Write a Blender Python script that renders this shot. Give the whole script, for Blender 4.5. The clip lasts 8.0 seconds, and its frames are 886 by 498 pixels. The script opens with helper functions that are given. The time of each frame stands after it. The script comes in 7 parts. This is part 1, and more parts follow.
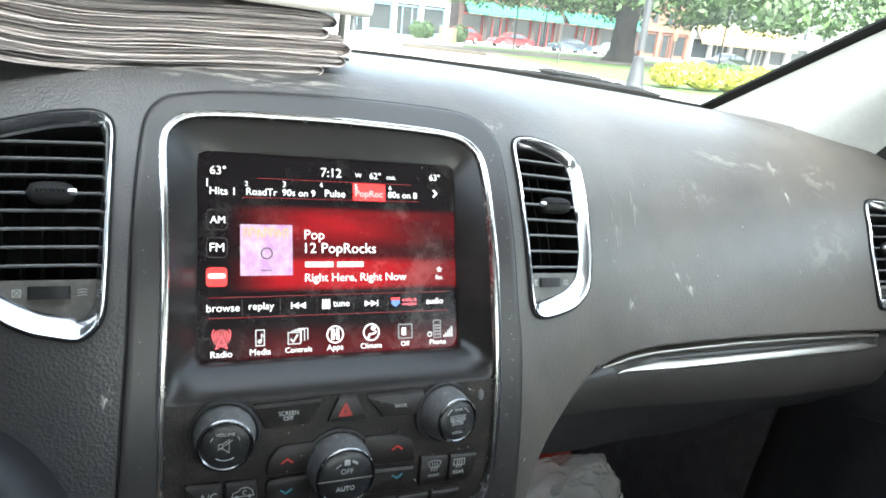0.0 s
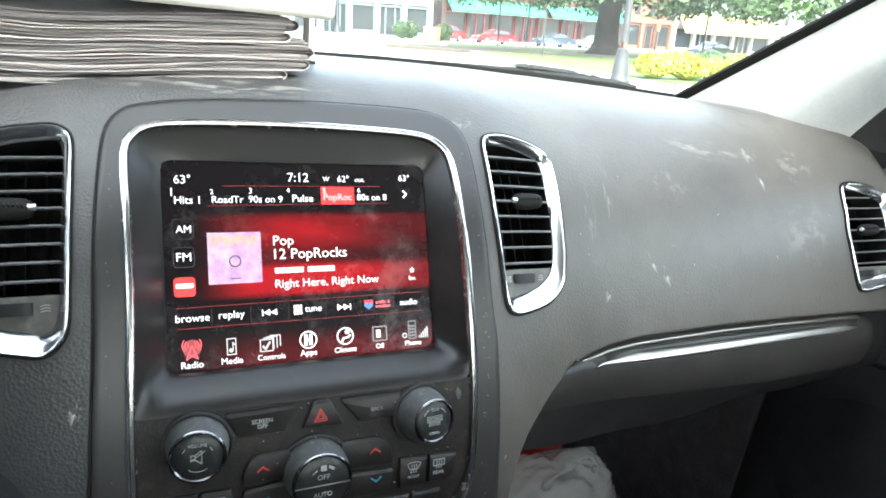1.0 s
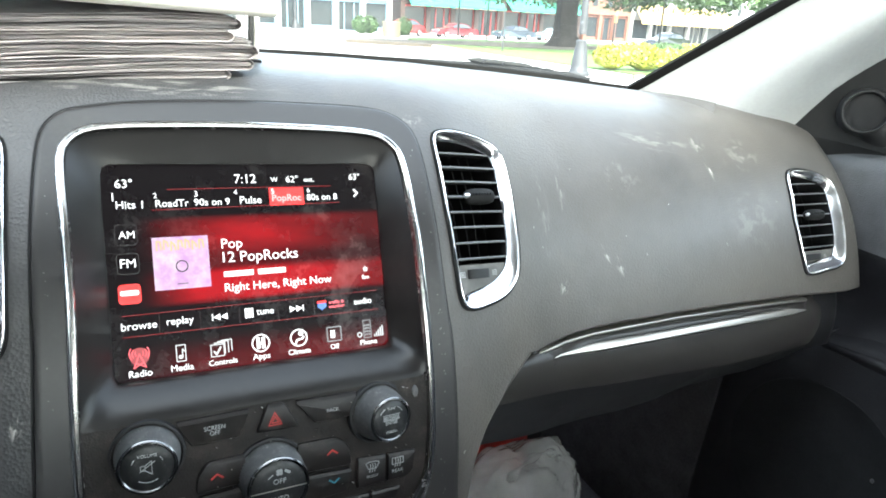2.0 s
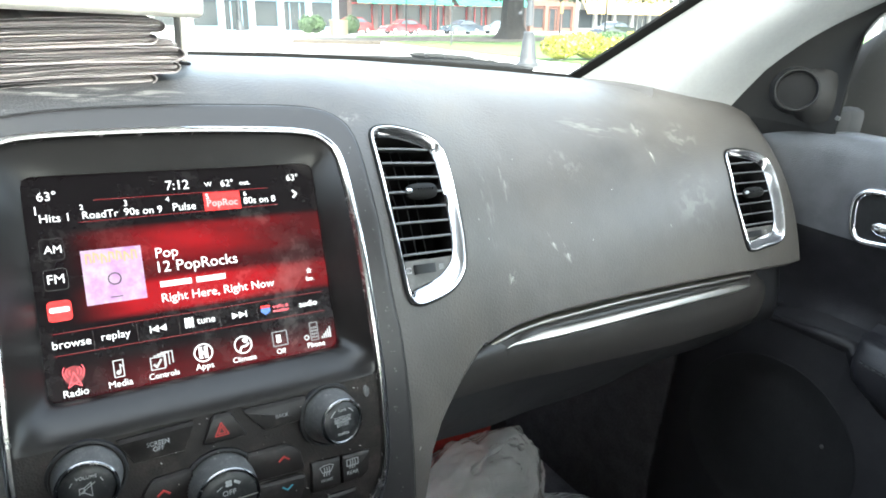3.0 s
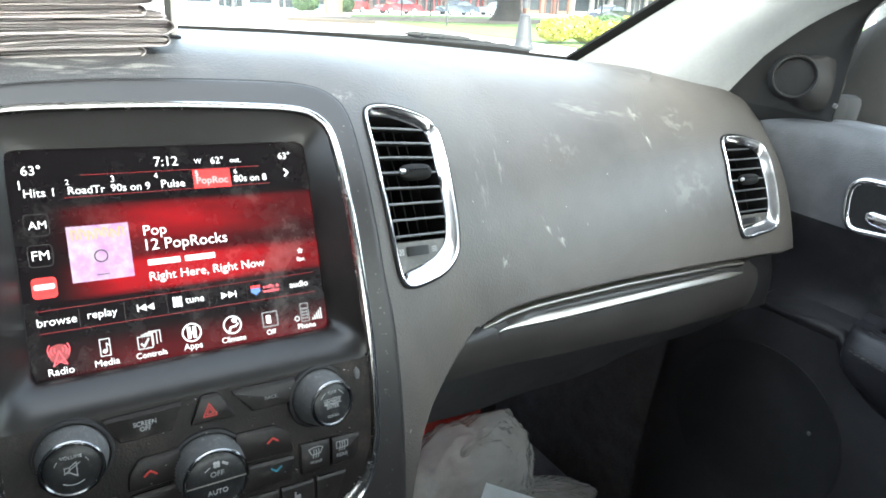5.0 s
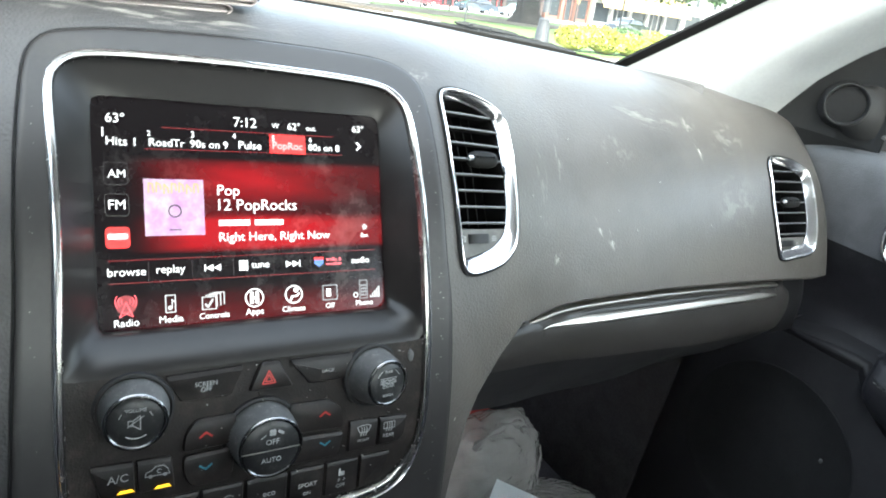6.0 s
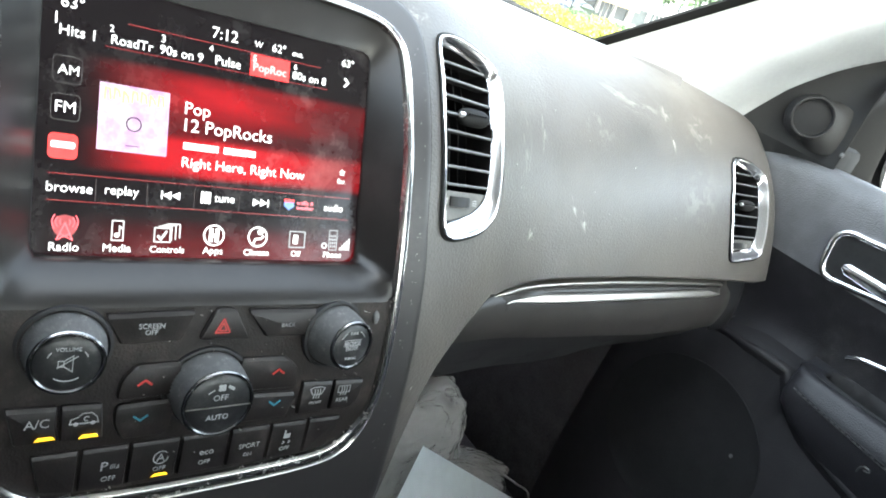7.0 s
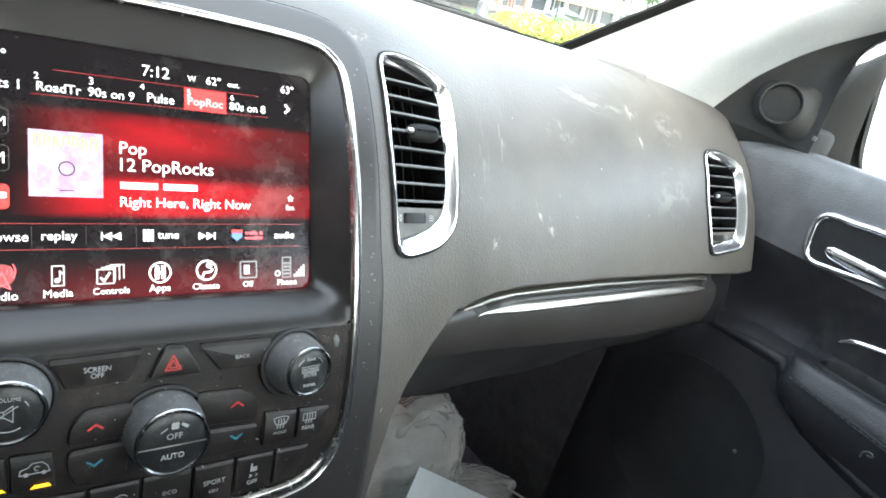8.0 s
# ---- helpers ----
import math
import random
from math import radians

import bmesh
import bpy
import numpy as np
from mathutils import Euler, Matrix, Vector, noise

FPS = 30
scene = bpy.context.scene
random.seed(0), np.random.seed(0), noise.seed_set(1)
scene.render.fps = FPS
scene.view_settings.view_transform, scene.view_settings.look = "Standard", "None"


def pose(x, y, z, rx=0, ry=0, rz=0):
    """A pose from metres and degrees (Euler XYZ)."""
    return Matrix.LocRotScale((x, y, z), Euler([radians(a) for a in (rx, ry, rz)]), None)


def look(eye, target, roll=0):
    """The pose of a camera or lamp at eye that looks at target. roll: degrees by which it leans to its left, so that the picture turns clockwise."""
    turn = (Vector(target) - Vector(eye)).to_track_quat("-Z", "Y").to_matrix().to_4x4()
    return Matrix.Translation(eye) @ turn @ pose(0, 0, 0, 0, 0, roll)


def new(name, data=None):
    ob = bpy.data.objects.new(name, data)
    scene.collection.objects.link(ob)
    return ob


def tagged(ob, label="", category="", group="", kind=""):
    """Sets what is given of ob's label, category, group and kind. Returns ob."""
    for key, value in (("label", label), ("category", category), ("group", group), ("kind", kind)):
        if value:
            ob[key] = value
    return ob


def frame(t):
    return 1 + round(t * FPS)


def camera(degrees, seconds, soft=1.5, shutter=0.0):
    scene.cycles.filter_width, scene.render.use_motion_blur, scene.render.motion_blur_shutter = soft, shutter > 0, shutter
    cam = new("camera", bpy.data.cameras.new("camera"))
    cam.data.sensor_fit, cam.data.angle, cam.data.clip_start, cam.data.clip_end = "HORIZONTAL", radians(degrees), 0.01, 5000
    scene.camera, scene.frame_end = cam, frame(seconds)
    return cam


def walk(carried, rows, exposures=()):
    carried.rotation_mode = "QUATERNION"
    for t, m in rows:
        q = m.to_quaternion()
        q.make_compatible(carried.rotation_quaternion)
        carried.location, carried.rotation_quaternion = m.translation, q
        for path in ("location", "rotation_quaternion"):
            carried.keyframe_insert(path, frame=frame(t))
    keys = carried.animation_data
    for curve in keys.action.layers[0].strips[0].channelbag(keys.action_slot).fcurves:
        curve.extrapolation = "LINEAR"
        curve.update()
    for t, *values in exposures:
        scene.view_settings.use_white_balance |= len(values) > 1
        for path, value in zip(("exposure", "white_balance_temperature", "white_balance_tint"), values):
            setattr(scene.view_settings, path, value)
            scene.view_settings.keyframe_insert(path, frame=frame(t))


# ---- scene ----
cam = camera(67.89, 8.0, soft=1.75, shutter=0.2)
PATH = [
    (0, (-0.1205, -0.4002, 1.3173), (0.2967, 0.4424, 0.9767), 9.86),
    (0.5, (-0.1141, -0.4018, 1.3176), (0.3053, 0.4408, 0.9796), 9.05),
    (1, (-0.1057, -0.4044, 1.3195), (0.3214, 0.4332, 0.9789), 7.76),
    (1.5, (-0.1004, -0.4051, 1.3231), (0.3491, 0.4182, 0.9764), 7.69),
    (2, (-0.0962, -0.4075, 1.3221), (0.3757, 0.4052, 0.9801), 7.09),
    (3.5, (-0.0813, -0.4112, 1.3200), (0.4533, 0.3605, 0.9755), 4.84),
    (4, (-0.0859, -0.4060, 1.3174), (0.4509, 0.3622, 0.9685), 5.71),
    (4.2, (-0.0871, -0.4058, 1.3186), (0.4542, 0.3579, 0.9669), 6.27),
    (5.5, (-0.0790, -0.4056, 1.3189), (0.4456, 0.3605, 0.9476), 6.31),
    (5.8, (-0.0988, -0.3874, 1.3107), (0.4301, 0.3743, 0.9365), 7.85),
    (6, (-0.1219, -0.3793, 1.3045), (0.4145, 0.3794, 0.9349), 12.22),
    (6.2, (-0.1296, -0.3564, 1.2915), (0.4323, 0.3837, 0.9222), 16.99),
    (6.4, (-0.1308, -0.3308, 1.2776), (0.4828, 0.3574, 0.8903), 22.20),
    (6.5, (-0.1329, -0.3227, 1.2682), (0.5024, 0.3429, 0.8766), 24.63),
    (6.6, (-0.1354, -0.3219, 1.2651), (0.5034, 0.3376, 0.8689), 25.76),
    (6.8, (-0.1342, -0.3277, 1.2747), (0.5005, 0.3349, 0.8770), 24.21),
    (7, (-0.1342, -0.3350, 1.2823), (0.4979, 0.3344, 0.8920), 22.65),
    (7.2, (-0.1289, -0.3496, 1.2924), (0.5041, 0.3322, 0.9259), 19.77),
    (7.5, (-0.1214, -0.3561, 1.2945), (0.5090, 0.3375, 0.9460), 18.18),
    (7.7, (-0.1177, -0.3523, 1.2855), (0.5079, 0.3479, 0.9415), 18.25),
    (8, (-0.1059, -0.3513, 1.2906), (0.5185, 0.3364, 0.9200), 17.37),
]

# ---- the car stands with a slight lean towards the kerb ----
CAR = pose(0, 0, 1.15) @ pose(0, 0, 0, 3.0, 3.0, 0) @ pose(0, 0, -1.15)
walk(cam, [(t, CAR @ look(eye, target, roll)) for t, eye, target, roll in PATH], exposures=((0, 4.14, 6280, 0), (2.0, 4.15, 6280, 0), (3.5, 4.22, 6280, 0), (6.0, 4.25, 6280, 0), (6.9, 4.62, 6400, 1), (8, 4.62, 6400, 1)))

# ---- sky, sun, exposure ----
world = bpy.data.worlds.new("sky")
scene.world = world
world.use_nodes = True
wn = world.node_tree
sky = wn.nodes.new("ShaderNodeTexSky")
sky.sky_type = "NISHITA"
sky.sun_disc = False
SUN_UP, SUN_TURN = 48.0, 195.0
sky.sun_elevation, sky.sun_rotation = radians(SUN_UP), radians(SUN_TURN)
sky.air_density, sky.dust_density, sky.ozone_density = 1.0, 3.0, 1.0
veil = wn.nodes.new("ShaderNodeHueSaturation")
veil.inputs["Saturation"].default_value = 0.5
wn.links.new(sky.outputs["Color"], veil.inputs["Color"])
wn.links.new(veil.outputs["Color"], wn.nodes["Background"].inputs["Color"])
wn.nodes["Background"].inputs["Strength"].default_value = 0.15
sun = new("sun", bpy.data.lights.new("sun", "SUN"))
sun.data.energy, sun.data.angle, sun.data.color = 1.2, radians(30), (1.0, 0.945, 0.86)
sun.matrix_world = look((0, 0, 30), (-math.sin(radians(SUN_TURN)) * math.cos(radians(SUN_UP)) * 10,
                                     -math.cos(radians(SUN_TURN)) * math.cos(radians(SUN_UP)) * 10, 30 - 10 * math.sin(radians(SUN_UP))))

# ---- materials ----


def mat(name, color, rough=0.5, metal=0.0, vary=0.15, scale=60.0, bump=0.0, bump_scale=400.0, spec=0.5, dust=0.0, dust_scale=9.0, coat=0.0, dust_color=(0.42, 0.41, 0.38), emit=None, emit_strength=0.0):
    """A surface with two scales of variation, fine relief and an optional film of dust."""
    m = bpy.data.materials.new(name)
    m.use_nodes = True
    nt = m.node_tree
    b = nt.nodes["Principled BSDF"]
    co = nt.nodes.new("ShaderNodeTexCoord")
    n1 = nt.nodes.new("ShaderNodeTexNoise")
    n1.inputs["Scale"].default_value, n1.inputs["Detail"].default_value = scale, 6
    n2 = nt.nodes.new("ShaderNodeTexNoise")
    n2.inputs["Scale"].default_value, n2.inputs["Detail"].default_value = scale / 9, 4
    for n in (n1, n2):
        nt.links.new(co.outputs["Object"], n.inputs["Vector"])
    add = nt.nodes.new("ShaderNodeMath")
    nt.links.new(n1.outputs["Fac"], add.inputs[0])
    nt.links.new(n2.outputs["Fac"], add.inputs[1])
    rng = nt.nodes.new("ShaderNodeMapRange")
    rng.inputs["From Min"].default_value, rng.inputs["From Max"].default_value = 0.6, 1.4
    rng.inputs["To Min"].default_value, rng.inputs["To Max"].default_value = 1 - vary, 1 + vary
    nt.links.new(add.outputs[0], rng.inputs["Value"])
    mul = nt.nodes.new("ShaderNodeMix")
    mul.data_type, mul.blend_type = "RGBA", "MULTIPLY"
    mul.inputs["Factor"].default_value = 1.0
    mul.inputs["A"].default_value = (*color, 1)
    nt.links.new(rng.outputs["Result"], mul.inputs["B"])
    out = mul.outputs["Result"]
    b.inputs["Roughness"].default_value, b.inputs["Metallic"].default_value = rough, metal
    b.inputs["Specular IOR Level"].default_value = spec
    b.inputs["Coat Weight"].default_value = coat
    if dust > 0:
        d = nt.nodes.new("ShaderNodeTexNoise")
        d.inputs["Scale"].default_value, d.inputs["Detail"].default_value, d.inputs["Roughness"].default_value = dust_scale, 9, 0.72
        nt.links.new(co.outputs["Object"], d.inputs["Vector"])
        dr = nt.nodes.new("ShaderNodeMapRange")
        dr.interpolation_type = "SMOOTHSTEP"
        dr.inputs["From Min"].default_value, dr.inputs["From Max"].default_value = 0.48, 0.85
        dr.inputs["To Max"].default_value = dust
        nt.links.new(d.outputs["Fac"], dr.inputs["Value"])
        mx = nt.nodes.new("ShaderNodeMix")
        mx.data_type = "RGBA"
        mx.inputs["B"].default_value = (*dust_color, 1)
        nt.links.new(dr.outputs["Result"], mx.inputs["Factor"])
        nt.links.new(out, mx.inputs["A"])
        out = mx.outputs["Result"]
        rr = nt.nodes.new("ShaderNodeMapRange")
        rr.inputs["From Max"].default_value = max(dust, 0.01)
        rr.inputs["To Min"].default_value, rr.inputs["To Max"].default_value = rough, min(1, rough + 0.3)
        nt.links.new(dr.outputs["Result"], rr.inputs["Value"])
        nt.links.new(rr.outputs["Result"], b.inputs["Roughness"])
    nt.links.new(out, b.inputs["Base Color"])
    if bump > 0:
        v = nt.nodes.new("ShaderNodeTexVoronoi")
        v.inputs["Scale"].default_value = bump_scale
        nt.links.new(co.outputs["Object"], v.inputs["Vector"])
        bm_ = nt.nodes.new("ShaderNodeBump")
        bm_.inputs["Strength"].default_value, bm_.inputs["Distance"].default_value = bump, 0.0006
        nt.links.new(v.outputs["Distance"], bm_.inputs["Height"])
        nt.links.new(bm_.outputs["Normal"], b.inputs["Normal"])
    if emit:
        b.inputs["Emission Color"].default_value = (*emit, 1)
        b.inputs["Emission Strength"].default_value = emit_strength
    return m


DASH = mat("grained charcoal vinyl", (0.0315, 0.0307, 0.0313), 0.45, spec=0.46, vary=0.25, scale=40, bump=0.42, bump_scale=520, dust=0.12, dust_scale=6, dust_color=(0.40, 0.37, 0.33))
FASCIA = mat("satin dark fascia paint", (0.0205, 0.0190, 0.0188), 0.40, spec=0.35, vary=0.12, scale=30, dust=0.06, dust_scale=25)
SURROUND = mat("smooth black screen surround", (0.0082, 0.0072, 0.0069), 0.34, spec=0.30, vary=0.2, scale=60, dust=0.03, dust_scale=20)
GRILLE = mat("black speaker cloth", (0.0095, 0.0095, 0.010), 0.8, spec=0.2, vary=0.3, scale=300, bump=0.5, bump_scale=1500)
PANEL = mat("black control panel plastic", (0.0092, 0.0070, 0.0063), 0.50, spec=0.22, vary=0.25, scale=120, bump=0.3, bump_scale=700, dust=0.24, dust_scale=24, dust_color=(0.25, 0.20, 0.165))
BUTTON = mat("black rubberised button", (0.0086, 0.0070, 0.0066), 0.42, spec=0.28, vary=0.25, scale=160, bump=0.12, bump_scale=900, dust=0.15, dust_scale=45, dust_color=(0.24, 0.195, 0.165))
GRIP = mat("grey knurled rubber", (0.05, 0.05, 0.05), 0.6, vary=0.35, scale=300, dust=0.4, dust_scale=260)
CAP = mat("gloss black knob cap", (0.010, 0.010, 0.0105), 0.34, spec=0.3, vary=0.1, scale=80, dust=0.12, dust_scale=150)
CHROME = mat("worn chrome", (0.78, 0.78, 0.80), 0.14, 1.0, vary=0.08, scale=90, dust=0.12, dust_scale=160)
KNOB_RIM = mat("worn dark chrome", (0.15, 0.15, 0.154), 0.18, 1.0, vary=0.2, scale=90, dust=0.2, dust_scale=160)
SILVER = mat("satin silver paint", (0.74, 0.74, 0.75), 0.38, 0.9, vary=0.08, scale=90)
SATIN = mat("satin bronze metal trim", (0.40, 0.375, 0.335), 0.33, 0.9, vary=0.08, scale=50)
BRONZE = mat("satin bronze painted plastic", (0.0250, 0.0224, 0.0202), 0.42, 0.0, spec=0.36, vary=0.12, scale=40, dust=0.06, dust_scale=20)
BLACK = mat("black vent plastic", (0.012, 0.012, 0.013), 0.5, spec=0.2, vary=0.2, scale=100)
SLAT_LIT = mat("slat edge with light in its colour", (0.050, 0.050, 0.052), 0.38, spec=0.45, vary=0.25, scale=150, dust=0.25, dust_scale=120)
VANE = mat("matt black vent plastic", (0.0075, 0.0072, 0.0076), 0.6, spec=0.18, vary=0.25, scale=150, dust=0.05, dust_scale=120)
LINER = mat("pale grey woven pillar cloth", (0.31, 0.32, 0.325), 0.9, vary=0.07, scale=220, bump=0.3, bump_scale=1300)
DOORV = mat("dark blue-black door vinyl", (0.057, 0.057, 0.0605), 0.42, vary=0.3, scale=40, bump=0.5, bump_scale=600, dust=0.10, dust_scale=16)
DOORLOW = mat("black moulded lower door plastic", (0.0130, 0.0125, 0.0138), 0.7, spec=0.14, vary=0.2, scale=50, bump=0.4, bump_scale=700, dust=0.04, dust_scale=14)
LEATHER = mat("black armrest leather", (0.0140, 0.0137, 0.0158), 0.42, spec=0.30, vary=0.2, scale=60, bump=0.5, bump_scale=700)
DARK_VINYL = mat("smooth door vinyl darkened for shade", (0.0125, 0.0118, 0.0135), 0.55, spec=0.16, vary=0.35, scale=40, bump=0.4, bump_scale=600, dust=0.06, dust_scale=16)
CARPET = mat("black footwell carpet", (0.044, 0.041, 0.043), 0.95, spec=0.1, vary=0.4, scale=300, bump=0.5, bump_scale=900)
BEZEL = mat("dulled satin chrome", (0.46, 0.46, 0.47), 0.17, 0.97, vary=0.05, scale=60)
BEZEL_DARK = mat("worn gloss plated plastic", (0.27, 0.262, 0.252), 0.20, 0.95, vary=0.3, scale=90, dust=0.55, dust_scale=130)
SAIL = mat("black sail panel plastic", (0.007, 0.007, 0.0075), 0.5, spec=0.3, vary=0.15, scale=90, bump=0.3, bump_scale=900, dust=0.05)
MARK = mat("pale printed legend", (0.24, 0.24, 0.24), 0.5, vary=0.05)
# the red print is given a faint added glow besides its colour
REDMARK = mat("red print with a faint glow", (0.24, 0.014, 0.012), 0.5, vary=0.05, emit=(1, 0.05, 0.03), emit_strength=0.008)
BLUEMARK = mat("blue printed legend", (0.02, 0.13, 0.18), 0.5, vary=0.05)
AMBER = mat("lit amber indicator", (0.9, 0.45, 0.02), 0.4, emit=(1.0, 0.48, 0.02), emit_strength=0.12)
PAPER = mat("newsprint", (0.58, 0.527, 0.515), 0.9, vary=0.16, scale=140, bump=0.2, bump_scale=500)


def by_piece(m, low, high):
    """Sets the pieces of one material apart in brightness."""
    nt = m.node_tree
    b = nt.nodes["Principled BSDF"]
    src = b.inputs["Base Color"].links[0].from_socket
    info = nt.nodes.new("ShaderNodeObjectInfo")
    r = nt.nodes.new("ShaderNodeMapRange")
    r.inputs["To Min"].default_value, r.inputs["To Max"].default_value = low, high
    nt.links.new(info.outputs["Random"], r.inputs["Value"])
    mx = nt.nodes.new("ShaderNodeMix")
    mx.data_type, mx.blend_type = "RGBA", "MULTIPLY"
    mx.inputs["Factor"].default_value = 1.0
    nt.links.new(src, mx.inputs["A"])
    nt.links.new(r.outputs["Result"], mx.inputs["B"])
    nt.links.new(mx.outputs["Result"], b.inputs["Base Color"])


by_piece(PAPER, 0.42, 1.04)
CREAM = mat("cream card", (0.66, 0.64, 0.575), 0.7, vary=0.05, scale=60)
GUNK = mat("pale dried smear", (0.26, 0.25, 0.235), 0.85, vary=0.3, scale=300)
GUNK.node_tree.nodes["Principled BSDF"].inputs["Alpha"].default_value = 0.8
WHITE_SHEET = mat("pale grey card sheet", (0.80, 0.85, 0.86), 0.65, vary=0.06, scale=50)
RED = mat("red carton", (0.42, 0.03, 0.02), 0.5, vary=0.15, scale=40)
UNDER = mat("dark grey under-dash plastic", (0.0170, 0.0160, 0.0164), 0.55, spec=0.35, vary=0.2, scale=40, bump=0.3, bump_scale=600, dust=0.08, dust_scale=20)
PLATE = mat("dusty dark grey plastic", (0.070, 0.067, 0.062), 0.5, spec=0.35, vary=0.25, scale=120, dust=0.3, dust_scale=60)
RUBBER = mat("black wiper rubber", (0.008, 0.008, 0.008), 0.7, spec=0.15)


def plastic_film():
    m = mat("cloudy clear plastic film", (0.62, 0.605, 0.575), 0.13, vary=0.28, scale=16, bump=0.0)
    nt = m.node_tree
    b = nt.nodes["Principled BSDF"]
    b.inputs["Alpha"].default_value = 0.46
    n = nt.nodes.new("ShaderNodeTexNoise")
    n.inputs["Scale"].default_value, n.inputs["Detail"].default_value, n.inputs["Distortion"].default_value = 15, 3, 0.8
    bp = nt.nodes.new("ShaderNodeBump")
    bp.inputs["Strength"].default_value, bp.inputs["Distance"].default_value = 0.5, 0.014
    nt.links.new(n.outputs["Fac"], bp.inputs["Height"])
    nt.links.new(bp.outputs["Normal"], b.inputs["Normal"])
    return m


def glass(name, tint, ior=1.12, film=0.014):
    m = bpy.data.materials.new(name)
    m.use_nodes = True
    nt = m.node_tree
    nt.nodes.remove(nt.nodes["Principled BSDF"])
    tr = nt.nodes.new("ShaderNodeBsdfTransparent")
    tr.inputs["Color"].default_value = (*tint, 1)
    gl = nt.nodes.new("ShaderNodeBsdfGlossy")
    gl.inputs["Roughness"].default_value = 0.03
    fr = nt.nodes.new("ShaderNodeFresnel")
    fr.inputs["IOR"].default_value = ior
    mx = nt.nodes.new("ShaderNodeMixShader")
    nt.links.new(fr.outputs["Fac"], mx.inputs["Fac"])
    nt.links.new(tr.outputs["BSDF"], mx.inputs[1])
    nt.links.new(gl.outputs["BSDF"], mx.inputs[2])
    # a thin film of road dust with dried specks
    co = nt.nodes.new("ShaderNodeTexCoord")
    n = nt.nodes.new("ShaderNodeTexNoise")
    n.inputs["Scale"].default_value, n.inputs["Detail"].default_value = 95, 3
    nt.links.new(co.outputs["Object"], n.inputs["Vector"])
    r = nt.nodes.new("ShaderNodeMapRange")
    r.inputs["From Min"].default_value, r.inputs["From Max"].default_value = 0.70, 0.76
    r.inputs["To Min"].default_value, r.inputs["To Max"].default_value = film, film * 12
    nt.links.new(n.outputs["Fac"], r.inputs["Value"])
    tl = nt.nodes.new("ShaderNodeBsdfTranslucent")
    tl.inputs["Color"].default_value = (0.8, 0.8, 0.78, 1)
    m2 = nt.nodes.new("ShaderNodeMixShader")
    nt.links.new(r.outputs["Result"], m2.inputs["Fac"])
    nt.links.new(mx.outputs["Shader"], m2.inputs[1])
    nt.links.new(tl.outputs["BSDF"], m2.inputs[2])
    nt.links.new(m2.outputs["Shader"], nt.nodes["Material Output"].inputs["Surface"])
    return m


FILM = plastic_film()
SIDE_GLASS = glass("green-tinted side glass", (0.82, 0.825, 0.81), 1.03, 0.0005)
GLASS = glass("green-tinted windscreen glass", (0.84, 0.85, 0.835))


def lit(name, color, strength):
    """A lit part of the display."""
    m = bpy.data.materials.new(name)
    m.use_nodes = True
    b = m.node_tree.nodes["Principled BSDF"]
    b.inputs["Base Color"].default_value = (0.02, 0.02, 0.02, 1)
    b.inputs["Roughness"].default_value = 0.25
    b.inputs["Emission Color"].default_value = (*color, 1)
    b.inputs["Emission Strength"].default_value = strength
    return m


LIT_WHITE = lit("lit white", (0.95, 0.93, 0.95), 0.14)
LIT_GREY = lit("lit grey", (0.5, 0.5, 0.52), 0.05)
LIT_RED = lit("lit red", (1.0, 0.03, 0.03), 0.12)
LIT_PINK = lit("lit pink", (1.0, 0.16, 0.2), 0.12)
LIT_DARK = lit("lit dark grey", (0.10, 0.06, 0.06), 0.03)
LIT_BLUE = lit("lit blue", (0.15, 0.3, 0.8), 0.08)

# ---- geometry helpers ----
TH = radians(26)
CT, ST = math.cos(TH), math.sin(TH)


def L(u, v, n):
    """A place on the leaning face of the dash: metres to the right, up the face and out of it."""
    return Vector((u, v * ST - n * CT, 1.15 + v * CT + n * ST))


def smooth(a, b, x):
    k = min(1.0, max(0.0, (x - a) / (b - a)))
    return k * k * (3 - 2 * k)


def nf(v):
    """How far the centre of the dash bulges out at the height v."""
    d = v + 0.02
    return 0.020 - (2.1 if d > 0 else 1.0) * d * d


def nd(u, v):
    """The same for the whole dash, which falls back on both sides of the centre."""
    a = abs(u)
    return nf(v) - 0.036 * smooth(0.125, 0.30, a) - 0.012 * smooth(0.30, 0.70, a)


def table(x, rows):
    for (a, p), (b, q) in zip(rows, rows[1:]):
        if (a <= x <= b) or (b <= x <= a):
            return p + (q - p) * (x - a) / (b - a)
    return rows[0][1] if abs(x - rows[0][0]) < abs(x - rows[-1][0]) else rows[-1][1]


def spline(ctrl, n, closed=True):
    """n points evenly along a smooth curve through the control points."""
    P = [Vector(p) for p in ctrl]
    k = len(P)
    pts = []
    for i in range(k if closed else k - 1):
        a, b, c, d = (P[(i + j) % k] if closed else P[min(max(i + j, 0), k - 1)] for j in (-1, 0, 1, 2))
        for s in range(12):
            t = s / 12
            pts.append(0.5 * ((2 * b) + (c - a) * t + (2 * a - 5 * b + 4 * c - d) * t * t + (3 * b - a - 3 * c + d) * t ** 3))
    pts.append(pts[0].copy() if closed else P[-1].copy())
    cum = [0.0]
    for a, b in zip(pts, pts[1:]):
        cum.append(cum[-1] + (b - a).length)
    res, j = [], 0
    for i in range(n):
        s = cum[-1] * i / (n if closed else n - 1)
        while j < len(cum) - 2 and cum[j + 1] < s:
            j += 1
        f = (s - cum[j]) / max(1e-9, cum[j + 1] - cum[j])
        res.append(pts[j].lerp(pts[j + 1], f))
    return res


